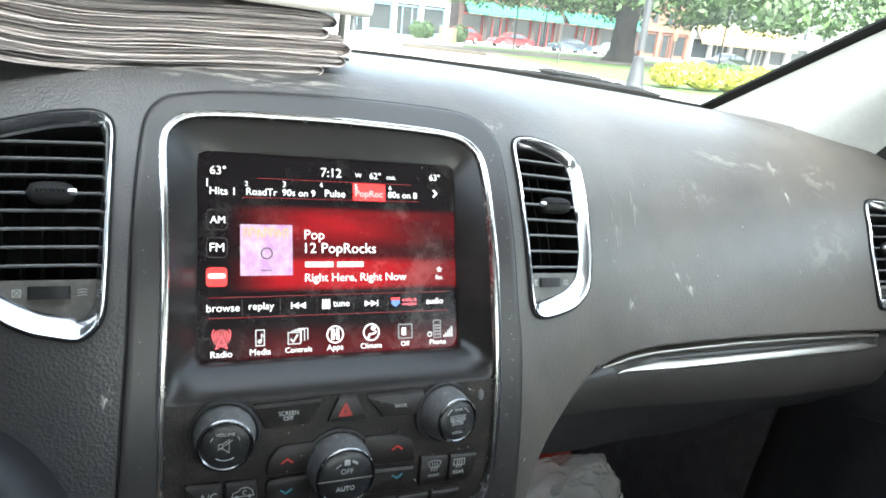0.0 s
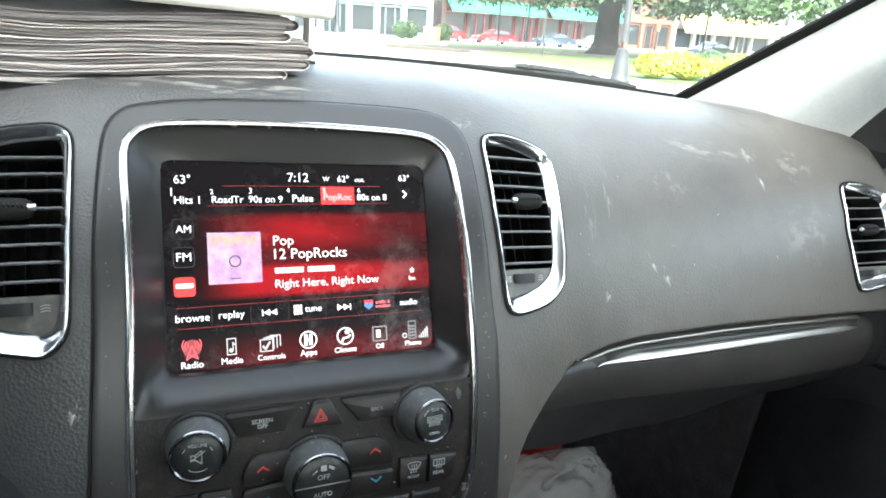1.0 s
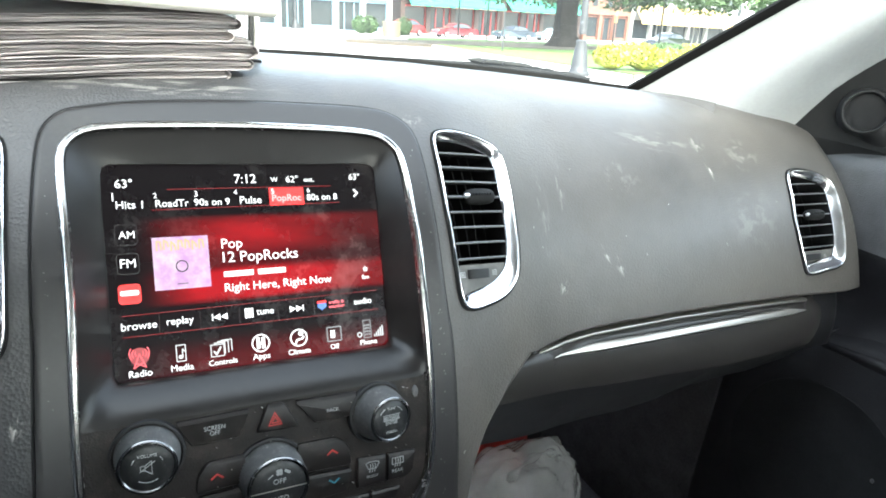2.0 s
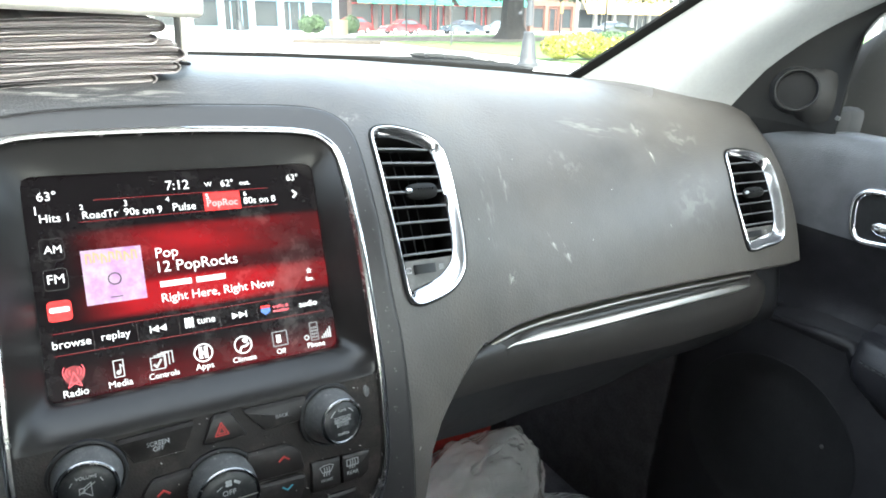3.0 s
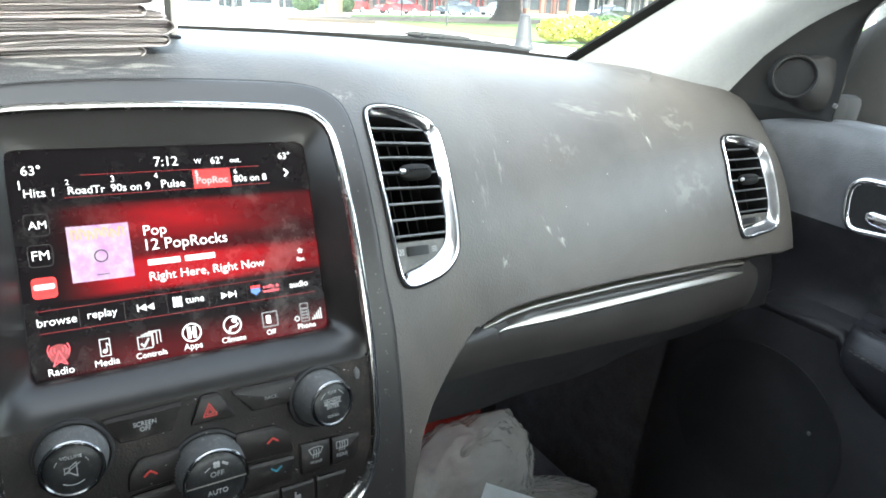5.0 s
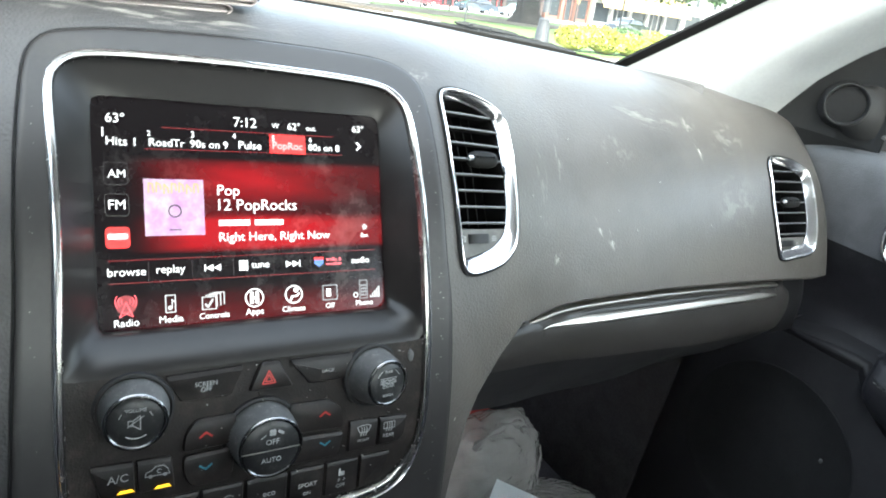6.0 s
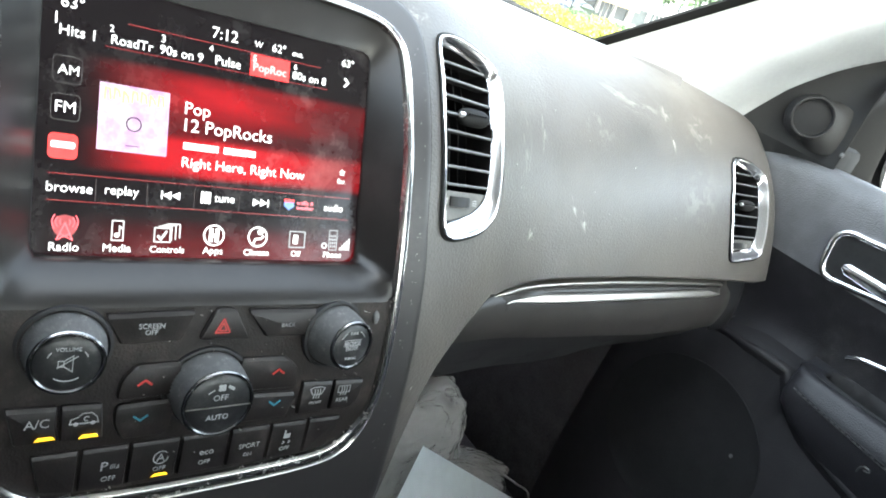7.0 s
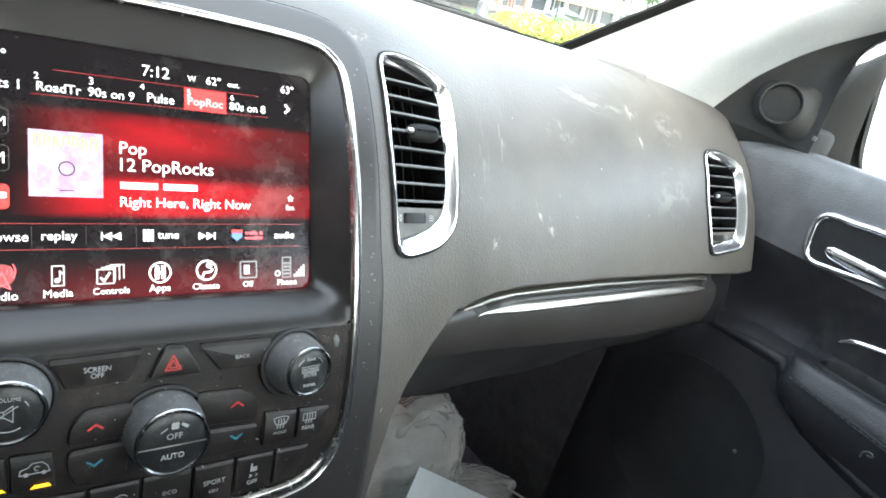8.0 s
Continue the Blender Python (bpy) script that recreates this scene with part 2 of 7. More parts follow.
def polar(loop, centre, n):
    """The outline cut by n rays from the centre, counter-clockwise from the top."""
    c = Vector(centre)
    m = len(loop)
    res = []
    for i in range(n):
        a = math.pi / 2 + 2 * math.pi * i / n
        d = Vector((math.cos(a), math.sin(a)))
        best = 0.0
        for j in range(m):
            p, q = loop[j] - c, loop[(j + 1) % m] - c
            e = q - p
            den = d.x * e.y - d.y * e.x
            if abs(den) < 1e-12:
                continue
            t = (p.x * e.y - p.y * e.x) / den
            s = (p.x * d.y - p.y * d.x) / den
            if -1e-6 <= s <= 1 + 1e-6 and t > best:
                best = t
        res.append(c + d * best)
    return res


def inset(loop, d):
    """The outline moved inwards by d (a number, or one for each point)."""
    m = len(loop)
    area = sum(loop[i].x * loop[(i + 1) % m].y - loop[(i + 1) % m].x * loop[i].y for i in range(m))
    sgn = 1 if area > 0 else -1
    res = []
    for i in range(m):
        t = (loop[(i + 1) % m] - loop[i - 1]).normalized()
        res.append(loop[i] + Vector((-t.y, t.x)) * sgn * (d[i] if isinstance(d, list) else d))
    return res


def loft(bm, rings, closed=True, cap0=False, cap1=False):
    rows = [[bm.verts.new(p) for p in r] for r in rings]
    n = len(rows[0])
    for a, b in zip(rows, rows[1:]):
        for i in range(n if closed else n - 1):
            j = (i + 1) % n
            bm.faces.new((a[i], a[j], b[j], b[i]))
    if cap0:
        bm.faces.new(rows[0])
    if cap1:
        bm.faces.new(rows[-1])
    return rows


def box(bm, centre, size, turn=None, bevel=0.0, segments=2):
    m = Matrix.Translation(centre) @ (turn.to_4x4() if turn else Matrix.Identity(4)) @ Matrix.Diagonal((*size, 1))
    made = bmesh.ops.create_cube(bm, size=1.0, matrix=m)
    if bevel > 0:
        edges = list({e for v in made["verts"] for e in v.link_edges})
        bmesh.ops.bevel(bm, geom=edges, offset=bevel, segments=segments, profile=0.5, affect="EDGES")


def tube(bm, pts, radius, segs=8, cap=True):
    rings = []
    P = [Vector(p) for p in pts]
    for i, p in enumerate(P):
        t = (P[min(i + 1, len(P) - 1)] - P[max(i - 1, 0)]).normalized()
        a = t.cross(Vector((0, 0, 1)) if abs(t.z) < 0.9 else Vector((1, 0, 0))).normalized()
        b = t.cross(a)
        r = radius[i] if isinstance(radius, (list, tuple)) else radius
        rings.append([p + (a * math.cos(2 * math.pi * k / segs) + b * math.sin(2 * math.pi * k / segs)) * r for k in range(segs)])
    loft(bm, rings, True, cap, cap)


ORIGIN = {}


def mesh_from(name, bm, material, sharp=38.0):
    bmesh.ops.recalc_face_normals(bm, faces=bm.faces)
    me = bpy.data.meshes.new(name)
    bm.to_mesh(me)
    bm.free()
    me.materials.append(material)
    me.polygons.foreach_set("use_smooth", [True] * len(me.polygons))
    me.set_sharp_from_angle(angle=radians(sharp))
    return me


def thing(name, origin, label, category, group="", kind="", frame_of=None):
    """An Empty at the base of a thing, in the car's frame (or another)."""
    ob = new(name)
    ob.empty_display_size = 0.02
    ob.matrix_world = (CAR if frame_of is None else frame_of) @ Matrix.Translation(origin)
    ORIGIN[ob.name] = Vector(origin)
    return tagged(ob, label, category, group, kind)


def part(name, bm, material, parent, label="", sharp=38.0):
    """Links a bmesh, given in the car's frame, as one mesh under a thing or a part."""
    o = ORIGIN[parent.name]
    bmesh.ops.translate(bm, verts=bm.verts, vec=-o)
    ob = new(name, mesh_from(name, bm, material, sharp))
    ob.parent = parent
    ORIGIN[ob.name] = o
    if label:
        ob["label"] = label
    return ob


def solid(name, bm, material, label, category, kind="", group="", origin=(0, 0, 0), sharp=38.0, frame_of=None):
    """A thing that is one mesh."""
    bmesh.ops.translate(bm, verts=bm.verts, vec=-Vector(origin))
    ob = new(name, mesh_from(name, bm, material, sharp))
    ob.matrix_world = (CAR if frame_of is None else frame_of) @ Matrix.Translation(origin)
    ORIGIN[ob.name] = Vector(origin)
    return tagged(ob, label, category, group, kind)


def letters(body, centre, width, place, material, parent, name="lettering", height=None, turn=0.0, thick=0.00025, bold=0.0):
    """Raised letters on a face: place(u, v, h) maps the flat text, whose middle is at centre, on to the face."""
    cu = bpy.data.curves.new("text", "FONT")
    cu.body, cu.size, cu.align_x, cu.align_y, cu.resolution_u = body, 1.0, "CENTER", "CENTER", 3
    cu.space_line, cu.offset = 0.85, bold
    tmp = new("text", cu)
    me = bpy.data.meshes.new_from_object(tmp.evaluated_get(bpy.context.evaluated_depsgraph_get()))
    bpy.data.objects.remove(tmp)
    bpy.data.curves.remove(cu)
    bm = bmesh.new()
    bm.from_mesh(me)
    bpy.data.meshes.remove(me)
    xs, ys = [v.co.x for v in bm.verts], [v.co.y for v in bm.verts]
    cx, cy = (min(xs) + max(xs)) / 2, (min(ys) + max(ys)) / 2
    s = width / (max(xs) - min(xs)) if width else height / (max(ys) - min(ys))
    sy = height / (max(ys) - min(ys)) if height else s
    ca, sa = math.cos(radians(turn)), math.sin(radians(turn))
    ex = bmesh.ops.extrude_face_region(bm, geom=list(bm.faces))
    top = {v for v in ex["geom"] if isinstance(v, bmesh.types.BMVert)}
    for v in bm.verts:
        x, y = (v.co.x - cx) * s, (v.co.y - cy) * sy
        v.co = place(centre[0] + ca * x - sa * y, centre[1] + sa * x + ca * y, thick if v in top else -0.0001)
    return part(name, bm, material, parent)


def patch(bm, pts, place, h0=-0.0001, h1=0.00025):
    """A thin raised flat shape on a face."""
    lo = [bm.verts.new(place(u, v, h0)) for u, v in pts]
    hi = [bm.verts.new(place(u, v, h1)) for u, v in pts]
    bm.faces.new(hi)
    for i in range(len(pts)):
        j = (i + 1) % len(pts)
        bm.faces.new((lo[i], lo[j], hi[j], hi[i]))


def rect(u, v, w, h):
    return [(u - w / 2, v - h / 2), (u + w / 2, v - h / 2), (u + w / 2, v + h / 2), (u - w / 2, v + h / 2)]


def disc(u, v, r, n=20, a0=0, a1=360):
    return [(u + r * math.cos(radians(a0 + (a1 - a0) * i / n)), v + r * math.sin(radians(a0 + (a1 - a0) * i / n))) for i in range(n if a1 - a0 == 360 else n + 1)]


def stains_and_light(m, origin, spots, color=(0.46, 0.44, 0.40), low=0.48, high=0.66):
    """Dried drips, wipe marks and broad painted brightening on a skin. Each spot: its middle, its half sizes, the scale
    of its flecks, and how strong it is.
    """
    nt = m.node_tree
    b = nt.nodes["Principled BSDF"]
    out = b.inputs["Base Color"].links[0].from_socket
    co = nt.nodes.new("ShaderNodeTexCoord")
    for centre, turn, size, scale, strength in spots:
        mp = nt.nodes.new("ShaderNodeMapping")
        mp.vector_type = "TEXTURE"
        mp.inputs["Location"].default_value = Vector(centre) - Vector(origin)
        mp.inputs["Rotation"].default_value = turn
        mp.inputs["Scale"].default_value = size
        nt.links.new(co.outputs["Object"], mp.inputs["Vector"])
        ln = nt.nodes.new("ShaderNodeVectorMath")
        ln.operation = "LENGTH"
        nt.links.new(mp.outputs["Vector"], ln.inputs[0])
        near = nt.nodes.new("ShaderNodeMapRange")
        near.interpolation_type = "SMOOTHSTEP"
        near.inputs["From Min"].default_value, near.inputs["From Max"].default_value = 1.0, 0.2
        nt.links.new(ln.outputs["Value"], near.inputs["Value"])
        n = nt.nodes.new("ShaderNodeTexNoise")
        n.inputs["Scale"].default_value, n.inputs["Detail"].default_value, n.inputs["Distortion"].default_value = scale, 6, 0.5
        nt.links.new(mp.outputs["Vector"], n.inputs["Vector"])
        fl = nt.nodes.new("ShaderNodeMapRange")
        fl.interpolation_type = "SMOOTHSTEP"
        fl.inputs["From Min"].default_value, fl.inputs["From Max"].default_value, fl.inputs["To Max"].default_value = low, high, strength
        nt.links.new(n.outputs["Fac"], fl.inputs["Value"])
        mu = nt.nodes.new("ShaderNodeMath")
        mu.operation = "MULTIPLY"
        nt.links.new(near.outputs["Result"], mu.inputs[0])
        nt.links.new(fl.outputs["Result"], mu.inputs[1])
        mx = nt.nodes.new("ShaderNodeMix")
        mx.data_type = "RGBA"
        mx.inputs["B"].default_value = (*color, 1)
        nt.links.new(mu.outputs[0], mx.inputs["Factor"])
        nt.links.new(out, mx.inputs["A"])
        out = mx.outputs["Result"]
    nt.links.new(out, b.inputs["Base Color"])


def arc_band(bm, u, v, r, w, a0, a1, place, n=14, h1=0.00025):
    a, b = disc(u, v, r, n, a0, a1), disc(u, v, r - w, n, a0, a1)
    if a1 - a0 == 360:
        a, b = a + a[:1], b + b[:1]
    for i in range(len(a) - 1):
        patch(bm, [a[i], a[i + 1], b[i + 1], b[i]], place, h1=h1)


def stroke(bm, pts, w, place, h1=0.00025):
    """A bent line of width w, as flat raised pieces."""
    for (a, b), (c, d) in zip(pts, pts[1:]):
        t = Vector((c - a, d - b)).normalized()
        n = Vector((-t.y, t.x)) * w / 2
        e = t * w * 0.3
        patch(bm, [(a - e.x + n.x, b - e.y + n.y), (a - e.x - n.x, b - e.y - n.y), (c + e.x - n.x, d + e.y - n.y), (c + e.x + n.x, d + e.y + n.y)], place, h1=h1)

# ---- dashboard ----
CHROME_HALF = [(0.0, 0.0975), (0.05, 0.0965), (0.085, 0.0943), (0.1005, 0.0900), (0.1090, 0.0815), (0.1125, 0.0690), (0.1122, 0.03), (0.1120, -0.02),
               (0.1132, -0.06), (0.1142, -0.10), (0.1142, -0.13), (0.1135, -0.15), (0.1100, -0.170), (0.1040, -0.184), (0.0950, -0.194), (0.080, -0.2005), (0.05, -0.2035)]
SEAM = [(0.0085, 0.1150), (0.0500, 0.1150), (0.0880, 0.1140), (0.1085, 0.1109), (0.1198, 0.1050), (0.1272, 0.0952), (0.1293, 0.0813), (0.1287, 0.0570), (0.1280, 0.0310), (0.1278, -0.0143), (0.1292, -0.0428),
        (0.1315, -0.0635), (0.1328, -0.0923), (0.1342, -0.1262), (0.1352, -0.1610), (0.1370, -0.2080), (0.1388, -0.2400), (0.1315, -0.2620), (0.0700, -0.2660), (0.0015, -0.2660),
        (-0.0685, -0.2660), (-0.1290, -0.2620), (-0.1365, -0.2400), (-0.1345, -0.1800), (-0.1318, -0.1300), (-0.1292, -0.0800), (-0.1272, -0.0448), (-0.1261, -0.0080), (-0.1247, 0.0238), (-0.1227, 0.0520),
        (-0.1194, 0.0809), (-0.1156, 0.0921), (-0.1082, 0.1008), (-0.0976, 0.1051), (-0.0695, 0.1104), (-0.0320, 0.1135)]


def both(half, low, shift=0.0015):
    return [(u + shift, v) for u, v in half] + [(shift, low)] + [(-u + shift, v) for u, v in reversed(half[1:])]


STACK_C = (0.0015, -0.05)
CHROME_LOOP = polar(spline(both(CHROME_HALF, -0.2045), 200), STACK_C, 176)
SEAM_LOOP = polar(spline(SEAM, 240), STACK_C, 176)

VENT_C = [(0.1442, 0.0885), (0.1565, 0.0958), (0.1790, 0.0952), (0.2055, 0.0877), (0.2148, 0.0745), (0.2122, 0.0400), (0.2083, -0.0060), (0.2030, -0.0260),
          (0.1875, -0.0395), (0.1655, -0.0458), (0.1500, -0.0468), (0.1425, -0.0400), (0.1398, -0.0160), (0.1390, 0.0268), (0.1405, 0.0600)]
VENT_R = [(0.6255, 0.0595), (0.6440, 0.0676), (0.6830, 0.0630), (0.7062, 0.0470), (0.7048, 0.0090), (0.6998, -0.0350), (0.6880, -0.0515), (0.6560, -0.0560),
          (0.6290, -0.0575), (0.6182, -0.0480), (0.6112, 0.0010), (0.6170, 0.0330)]
VENT_L = [(-0.2120, 0.0690), (-0.2030, 0.0765), (-0.1730, 0.0848), (-0.1590, 0.0870), (-0.1460, 0.0877), (-0.1386, 0.0840), (-0.1357, 0.0761), (-0.1358, 0.0566), (-0.1366, 0.0236), (-0.1376, -0.0079),
          (-0.1389, -0.0321), (-0.1436, -0.0425), (-0.1517, -0.0478), (-0.1635, -0.0462), (-0.1767, -0.0428), (-0.1900, -0.0355), (-0.2010, -0.0240), (-0.2060, -0.0080), (-0.2105, 0.0360)]
VENTS = [spline(o, 96) for o in (VENT_C, VENT_R, VENT_L)]


def inside(p, loop):
    x, y = p
    hit = False
    for i in range(len(loop)):
        a, b = loop[i], loop[i - 1]
        if (a.y > y) != (b.y > y) and x < (b.x - a.x) * (y - a.y) / (b.y - a.y) + a.x:
            hit = not hit
    return hit


def top_z(u):
    a = abs(u)
    return 1.2625 - 0.013 * smooth(0.1, 0.6, a) - 0.016 * smooth(0.6, 0.76, a)


def back_z(u):
    """The height of the dash's far edge at the glass."""
    a = abs(u)
    return min(table(a, [(0, 1.2405), (0.1, 1.2425), (0.2, 1.2455), (0.3, 1.2458), (0.4, 1.2443), (0.6, 1.2446), (0.8, 1.2446)]), top_z(u) - 0.006)


def far_y(u):
    return table(abs(u), [(0, 0.455), (0.3, 0.445), (0.42, 0.425), (0.52, 0.37), (0.62, 0.30), (0.80, 0.20)])


def column_edge(v):
    return table(v, [(-0.0885, 0.2216), (-0.10, 0.206), (-0.112, 0.191), (-0.128, 0.1755), (-0.1396, 0.166), (-0.16, 0.156), (-0.20, 0.148), (-0.28, 0.142)])


def lower_edge(u):
    """The dash's lower edge over the glove box."""
    return table(u, [(0.2216, -0.0885), (0.24, -0.084), (0.265, -0.0797), (0.30, -0.0768), (0.335, -0.0757), (0.41, -0.0745), (0.5, -0.0755), (0.6, -0.0775), (0.66, -0.080), (0.705, -0.0815), (0.730, -0.0790), (0.745, -0.0720), (0.753, -0.0640)])


def dash_end(u):
    """How far the skin drops away at the outer ends."""
    return 0.030 * smooth(0.722, 0.752, abs(u)) ** 2


def dash_skin():
    bm = bmesh.new()
    mid_loops = [inset(o, 0.0025) for o in VENTS]
    hole = inset(SEAM_LOOP, 0.004)
    us = np.linspace(-0.752, 0.752, 470)
    vs = np.linspace(-0.0885, 0.115, 84)
    keep = {}

    def vert(key, p):
        if key not in keep:
            keep[key] = bm.verts.new(p)
        return keep[key]

    boxes = [(min(p.x for p in o), max(p.x for p in o), min(p.y for p in o), max(p.y for p in o), o) for o in mid_loops + [hole]]

    def cut(u, v):
        return any(a <= u <= b and c <= v <= d and inside((u, v), o) for a, b, c, d, o in boxes)

    for i in range(len(us) - 1):
        for j in range(len(vs) - 1):
            um, vm = (us[i] + us[i + 1]) / 2, (vs[j] + vs[j + 1]) / 2
            if um > 0.2216:
                vm = 0.115 - (0.115 - vm) * (0.115 - lower_edge(um)) / 0.2035
            if cut(um, vm):
                continue
            quad = []
            for a, b in ((i, j), (i + 1, j), (i + 1, j + 1), (i, j + 1)):
                u, v = us[a], vs[b]
                if u > 0.2216:
                    v = 0.115 - (0.115 - v) * (0.115 - lower_edge(u)) / 0.2035
                quad.append(vert((a, b), L(u, v, nd(u, v) - dash_end(u) - 0.0016)))
            bm.faces.new(quad)
    # over the top towards the windscreen
    rows = []
    for i, u in enumerate(us):
        p = L(u, 0.115, nd(u, 0.115) - dash_end(u) - 0.0016)
        q = L(u, 0.112, nd(u, 0.112) - dash_end(u) - 0.0016)
        t = (p - q).normalized()
        zt, yf = top_z(u), far_y(u)
        y1 = p.y + 0.115
        e = Vector((u, y1, zt))
        row = []
        for k in range(1, 17):
            s = k / 16
            h0, h1, h2, h3 = 2 * s ** 3 - 3 * s ** 2 + 1, s ** 3 - 2 * s ** 2 + s, -2 * s ** 3 + 3 * s ** 2, s ** 3 - s ** 2
            w = h0 * p + h1 * t * 0.12 + h2 * e + h3 * Vector((0, 0.12, 0.004))
            row.append(Vector((u, w.y, w.z)))
        for k in range(1, 9):
            s = k / 8
            row.append(Vector((u, y1 + (max(yf, y1 + 0.03) - y1) * s, zt - (zt - back_z(u)) * s ** 1.6)))
        row.append(row[-1] + Vector((0, 0.004, -0.03)))
        rows.append(row)
    for i in range(len(us) - 1):
        prev = None
        for k in range(len(rows[0])):
            a, b = vert((i, "t", k), rows[i][k]), vert((i + 1, "t", k), rows[i + 1][k])
            c, d = (prev if prev else (vert((i, len(vs) - 1), L(us[i], vs[-1], 0)), vert((i + 1, len(vs) - 1), L(us[i + 1], vs[-1], 0))))
            bm.faces.new((c, d, b, a))
            prev = (a, b)
    # the rolled lower edge over the glove box
    lip = []
    for u in np.linspace(0.2216, 0.752, 120):
        v = lower_edge(u)
        n = nd(u, v) - dash_end(u) - 0.0016
        lip.append([L(u, v, n), L(u, v - 0.0016, n - 0.0008), L(u, v - 0.0024, n - 0.004), L(u, v - 0.0020, n - 0.010), L(u, v + 0.001, n - 0.05)])
    loft(bm, lip, closed=False)
    # the cheek below, down both sides of the centre stack
    vs2 = np.linspace(-0.0885, -0.285, 56)
    for side in (1, -1):
        rws = []
        for v in vs2:
            e = column_edge(v) if side == 1 else 0.752
            row = []
            for k in range(41):
                u = 0.118 + (e - 0.118) * k / 40
                row.append(L(side * u, v, nd(u, v) - 0.0016 - (0.004 * smooth(0.93, 1.0, k / 40) if side == 1 else 0)))
            if side == 1:
                n = nd(e, v)
                row += [L(e + 0.0025, v, n - 0.010), L(e + 0.002, v, n - 0.03), L(e - 0.01, v, n - 0.12)]
            rws.append(row)
        loft(bm, rws, closed=False)
    return bm


dashboard = thing("dashboard", (0, 0.2, 1.2), "dusty charcoal grained vinyl dashboard with pale smears", "dashboard", kind="structure")
part("skin", dash_skin(), DASH, dashboard, sharp=60)


# ---- centre stack ----
stack = thing("center_stack", L(0, -0.05, 0), "satin dark centre console fascia with a chrome rim", "console fascia")


def on_fascia(loop, h):
    return [L(p.x, p.y, nf(p.y) + h) for p in loop]


bm = bmesh.new()
rings = [on_fascia(SEAM_LOOP, -0.006), on_fascia(SEAM_LOOP, -0.0006), on_fascia(inset(SEAM_LOOP, 0.0008), 0.0007), on_fascia(inset(SEAM_LOOP, 0.0022), 0.0012)]
for k in range(1, 7):
    s = k / 6
    rings.append([L(*(a.lerp(b, s)), nf(a.lerp(b, s).y) + 0.0012 - 0.0008 * s) for a, b in zip(inset(SEAM_LOOP, 0.0022), CHROME_LOOP)])
loft(bm, rings)
part("fascia", bm, FASCIA, stack)
bm = bmesh.new()
loft(bm, [[L(p.x, p.y, nd(p.x, p.y) - 0.0016 + h) for p in inset(SEAM_LOOP, d)] for d, h in ((-0.0014, -0.0006), (-0.0011, 0.0005), (0.0008, 0.0003), (0.0010, -0.003))])
part("gap_seal", bm, VANE, stack, "dark gap round the fascia")

bm = bmesh.new()
prof = [(-0.0004, -0.002), (0.0, 0.0006), (0.0006, 0.0014), (0.0014, 0.0017), (0.0022, 0.0012), (0.0026, 0.0002)]
loft(bm, [on_fascia(inset(CHROME_LOOP, d), h) for d, h in prof])
rim_ = part("chrome_rim", bm, CHROME, stack, "worn bright chrome rim")
bm = bmesh.new()
prof = [(0.0023, 0.0004), (0.0034, 0.0006), (0.0044, 0.0002), (0.0052, -0.0016), (0.0056, -0.006)]
widen = [1 + 1.7 * smooth(-0.150, -0.198, p.y) for p in CHROME_LOOP]
loft(bm, [on_fascia(inset(CHROME_LOOP, [0.0021 + (d - 0.0021) * w for w in widen]), h) for d, h in prof])
part("inner_band", bm, BEZEL_DARK, rim_, "worn gloss inner band")

# the hollow round the screen
SCREEN_LOOP = polar(spline([(0.0035, 0.069), (0.05, 0.069), (0.086, 0.069), (0.0925, 0.0665), (0.0945, 0.060), (0.0945, 0.0), (0.0945, -0.058), (0.0925, -0.064), (0.086, -0.0665), (0.0035, -0.0665),
                            (-0.080, -0.0665), (-0.086, -0.064), (-0.0878, -0.058), (-0.0878, 0.0), (-0.0878, 0.060), (-0.086, 0.0665), (-0.080, 0.069)], 240), (0.003, 0.0), 176)
RIM = polar([Vector((p.x, max(p.y, -0.0895))) for p in inset(CHROME_LOOP, 0.0052)], (0.003, 0.0), 176)
bm = bmesh.new()
rings = []
for s in [k / 18 * 0.94 for k in range(19)] + [0.96, 1.0]:
    ring = []
    for a, b in zip(RIM, SCREEN_LOOP):
        p = a.lerp(b, s)
        low = smooth(-0.066, -0.0880, a.y)
        f = (0.94 * s + 0.06 * smooth(0.0, 1.0, s)) * (1 - low) + (0.60 * (s / 0.94) ** 1.7 if s < 0.94 else 0.60 + 0.40 * (s - 0.94) / 0.06) * low
        n = (nf(a.y) - 0.0035) * (1 - f) + (-0.0115) * f
        ring.append(L(p.x, p.y, n))
    rings.append(ring)
rings.append([L(p.x, p.y, -0.020) for p in SCREEN_LOOP])
loft(bm, rings)
part("surround", bm, SURROUND, stack, "hollowed matt black screen surround", sharp=55)


def panel_w(v):
    return table(v, [(-0.07, 0.1085), (-0.10, 0.1088), (-0.13, 0.1088), (-0.15, 0.1080), (-0.17, 0.1045), (-0.184, 0.0985), (-0.194, 0.0885), (-0.1985, 0.074), (-0.2005, 0.05)])


def face(u, v, h):
    """The lower control panel: a place on it, h above."""
    return L(u, v, nf(v) - 0.004 + h)


bm = bmesh.new()
rows = []
for v in np.linspace(-0.0888, -0.2005, 60):
    w = panel_w(v)
    rows.append([face(0.0015 + w * k / 30, v, -0.0005 + 0.0012 * smooth(0.9, 1.0, abs(k) / 30)) for k in range(-30, 31)])
loft(bm, rows, closed=False)
part("control_panel", bm, PANEL, stack, "dusty black control panel")

# ---- knobs ----


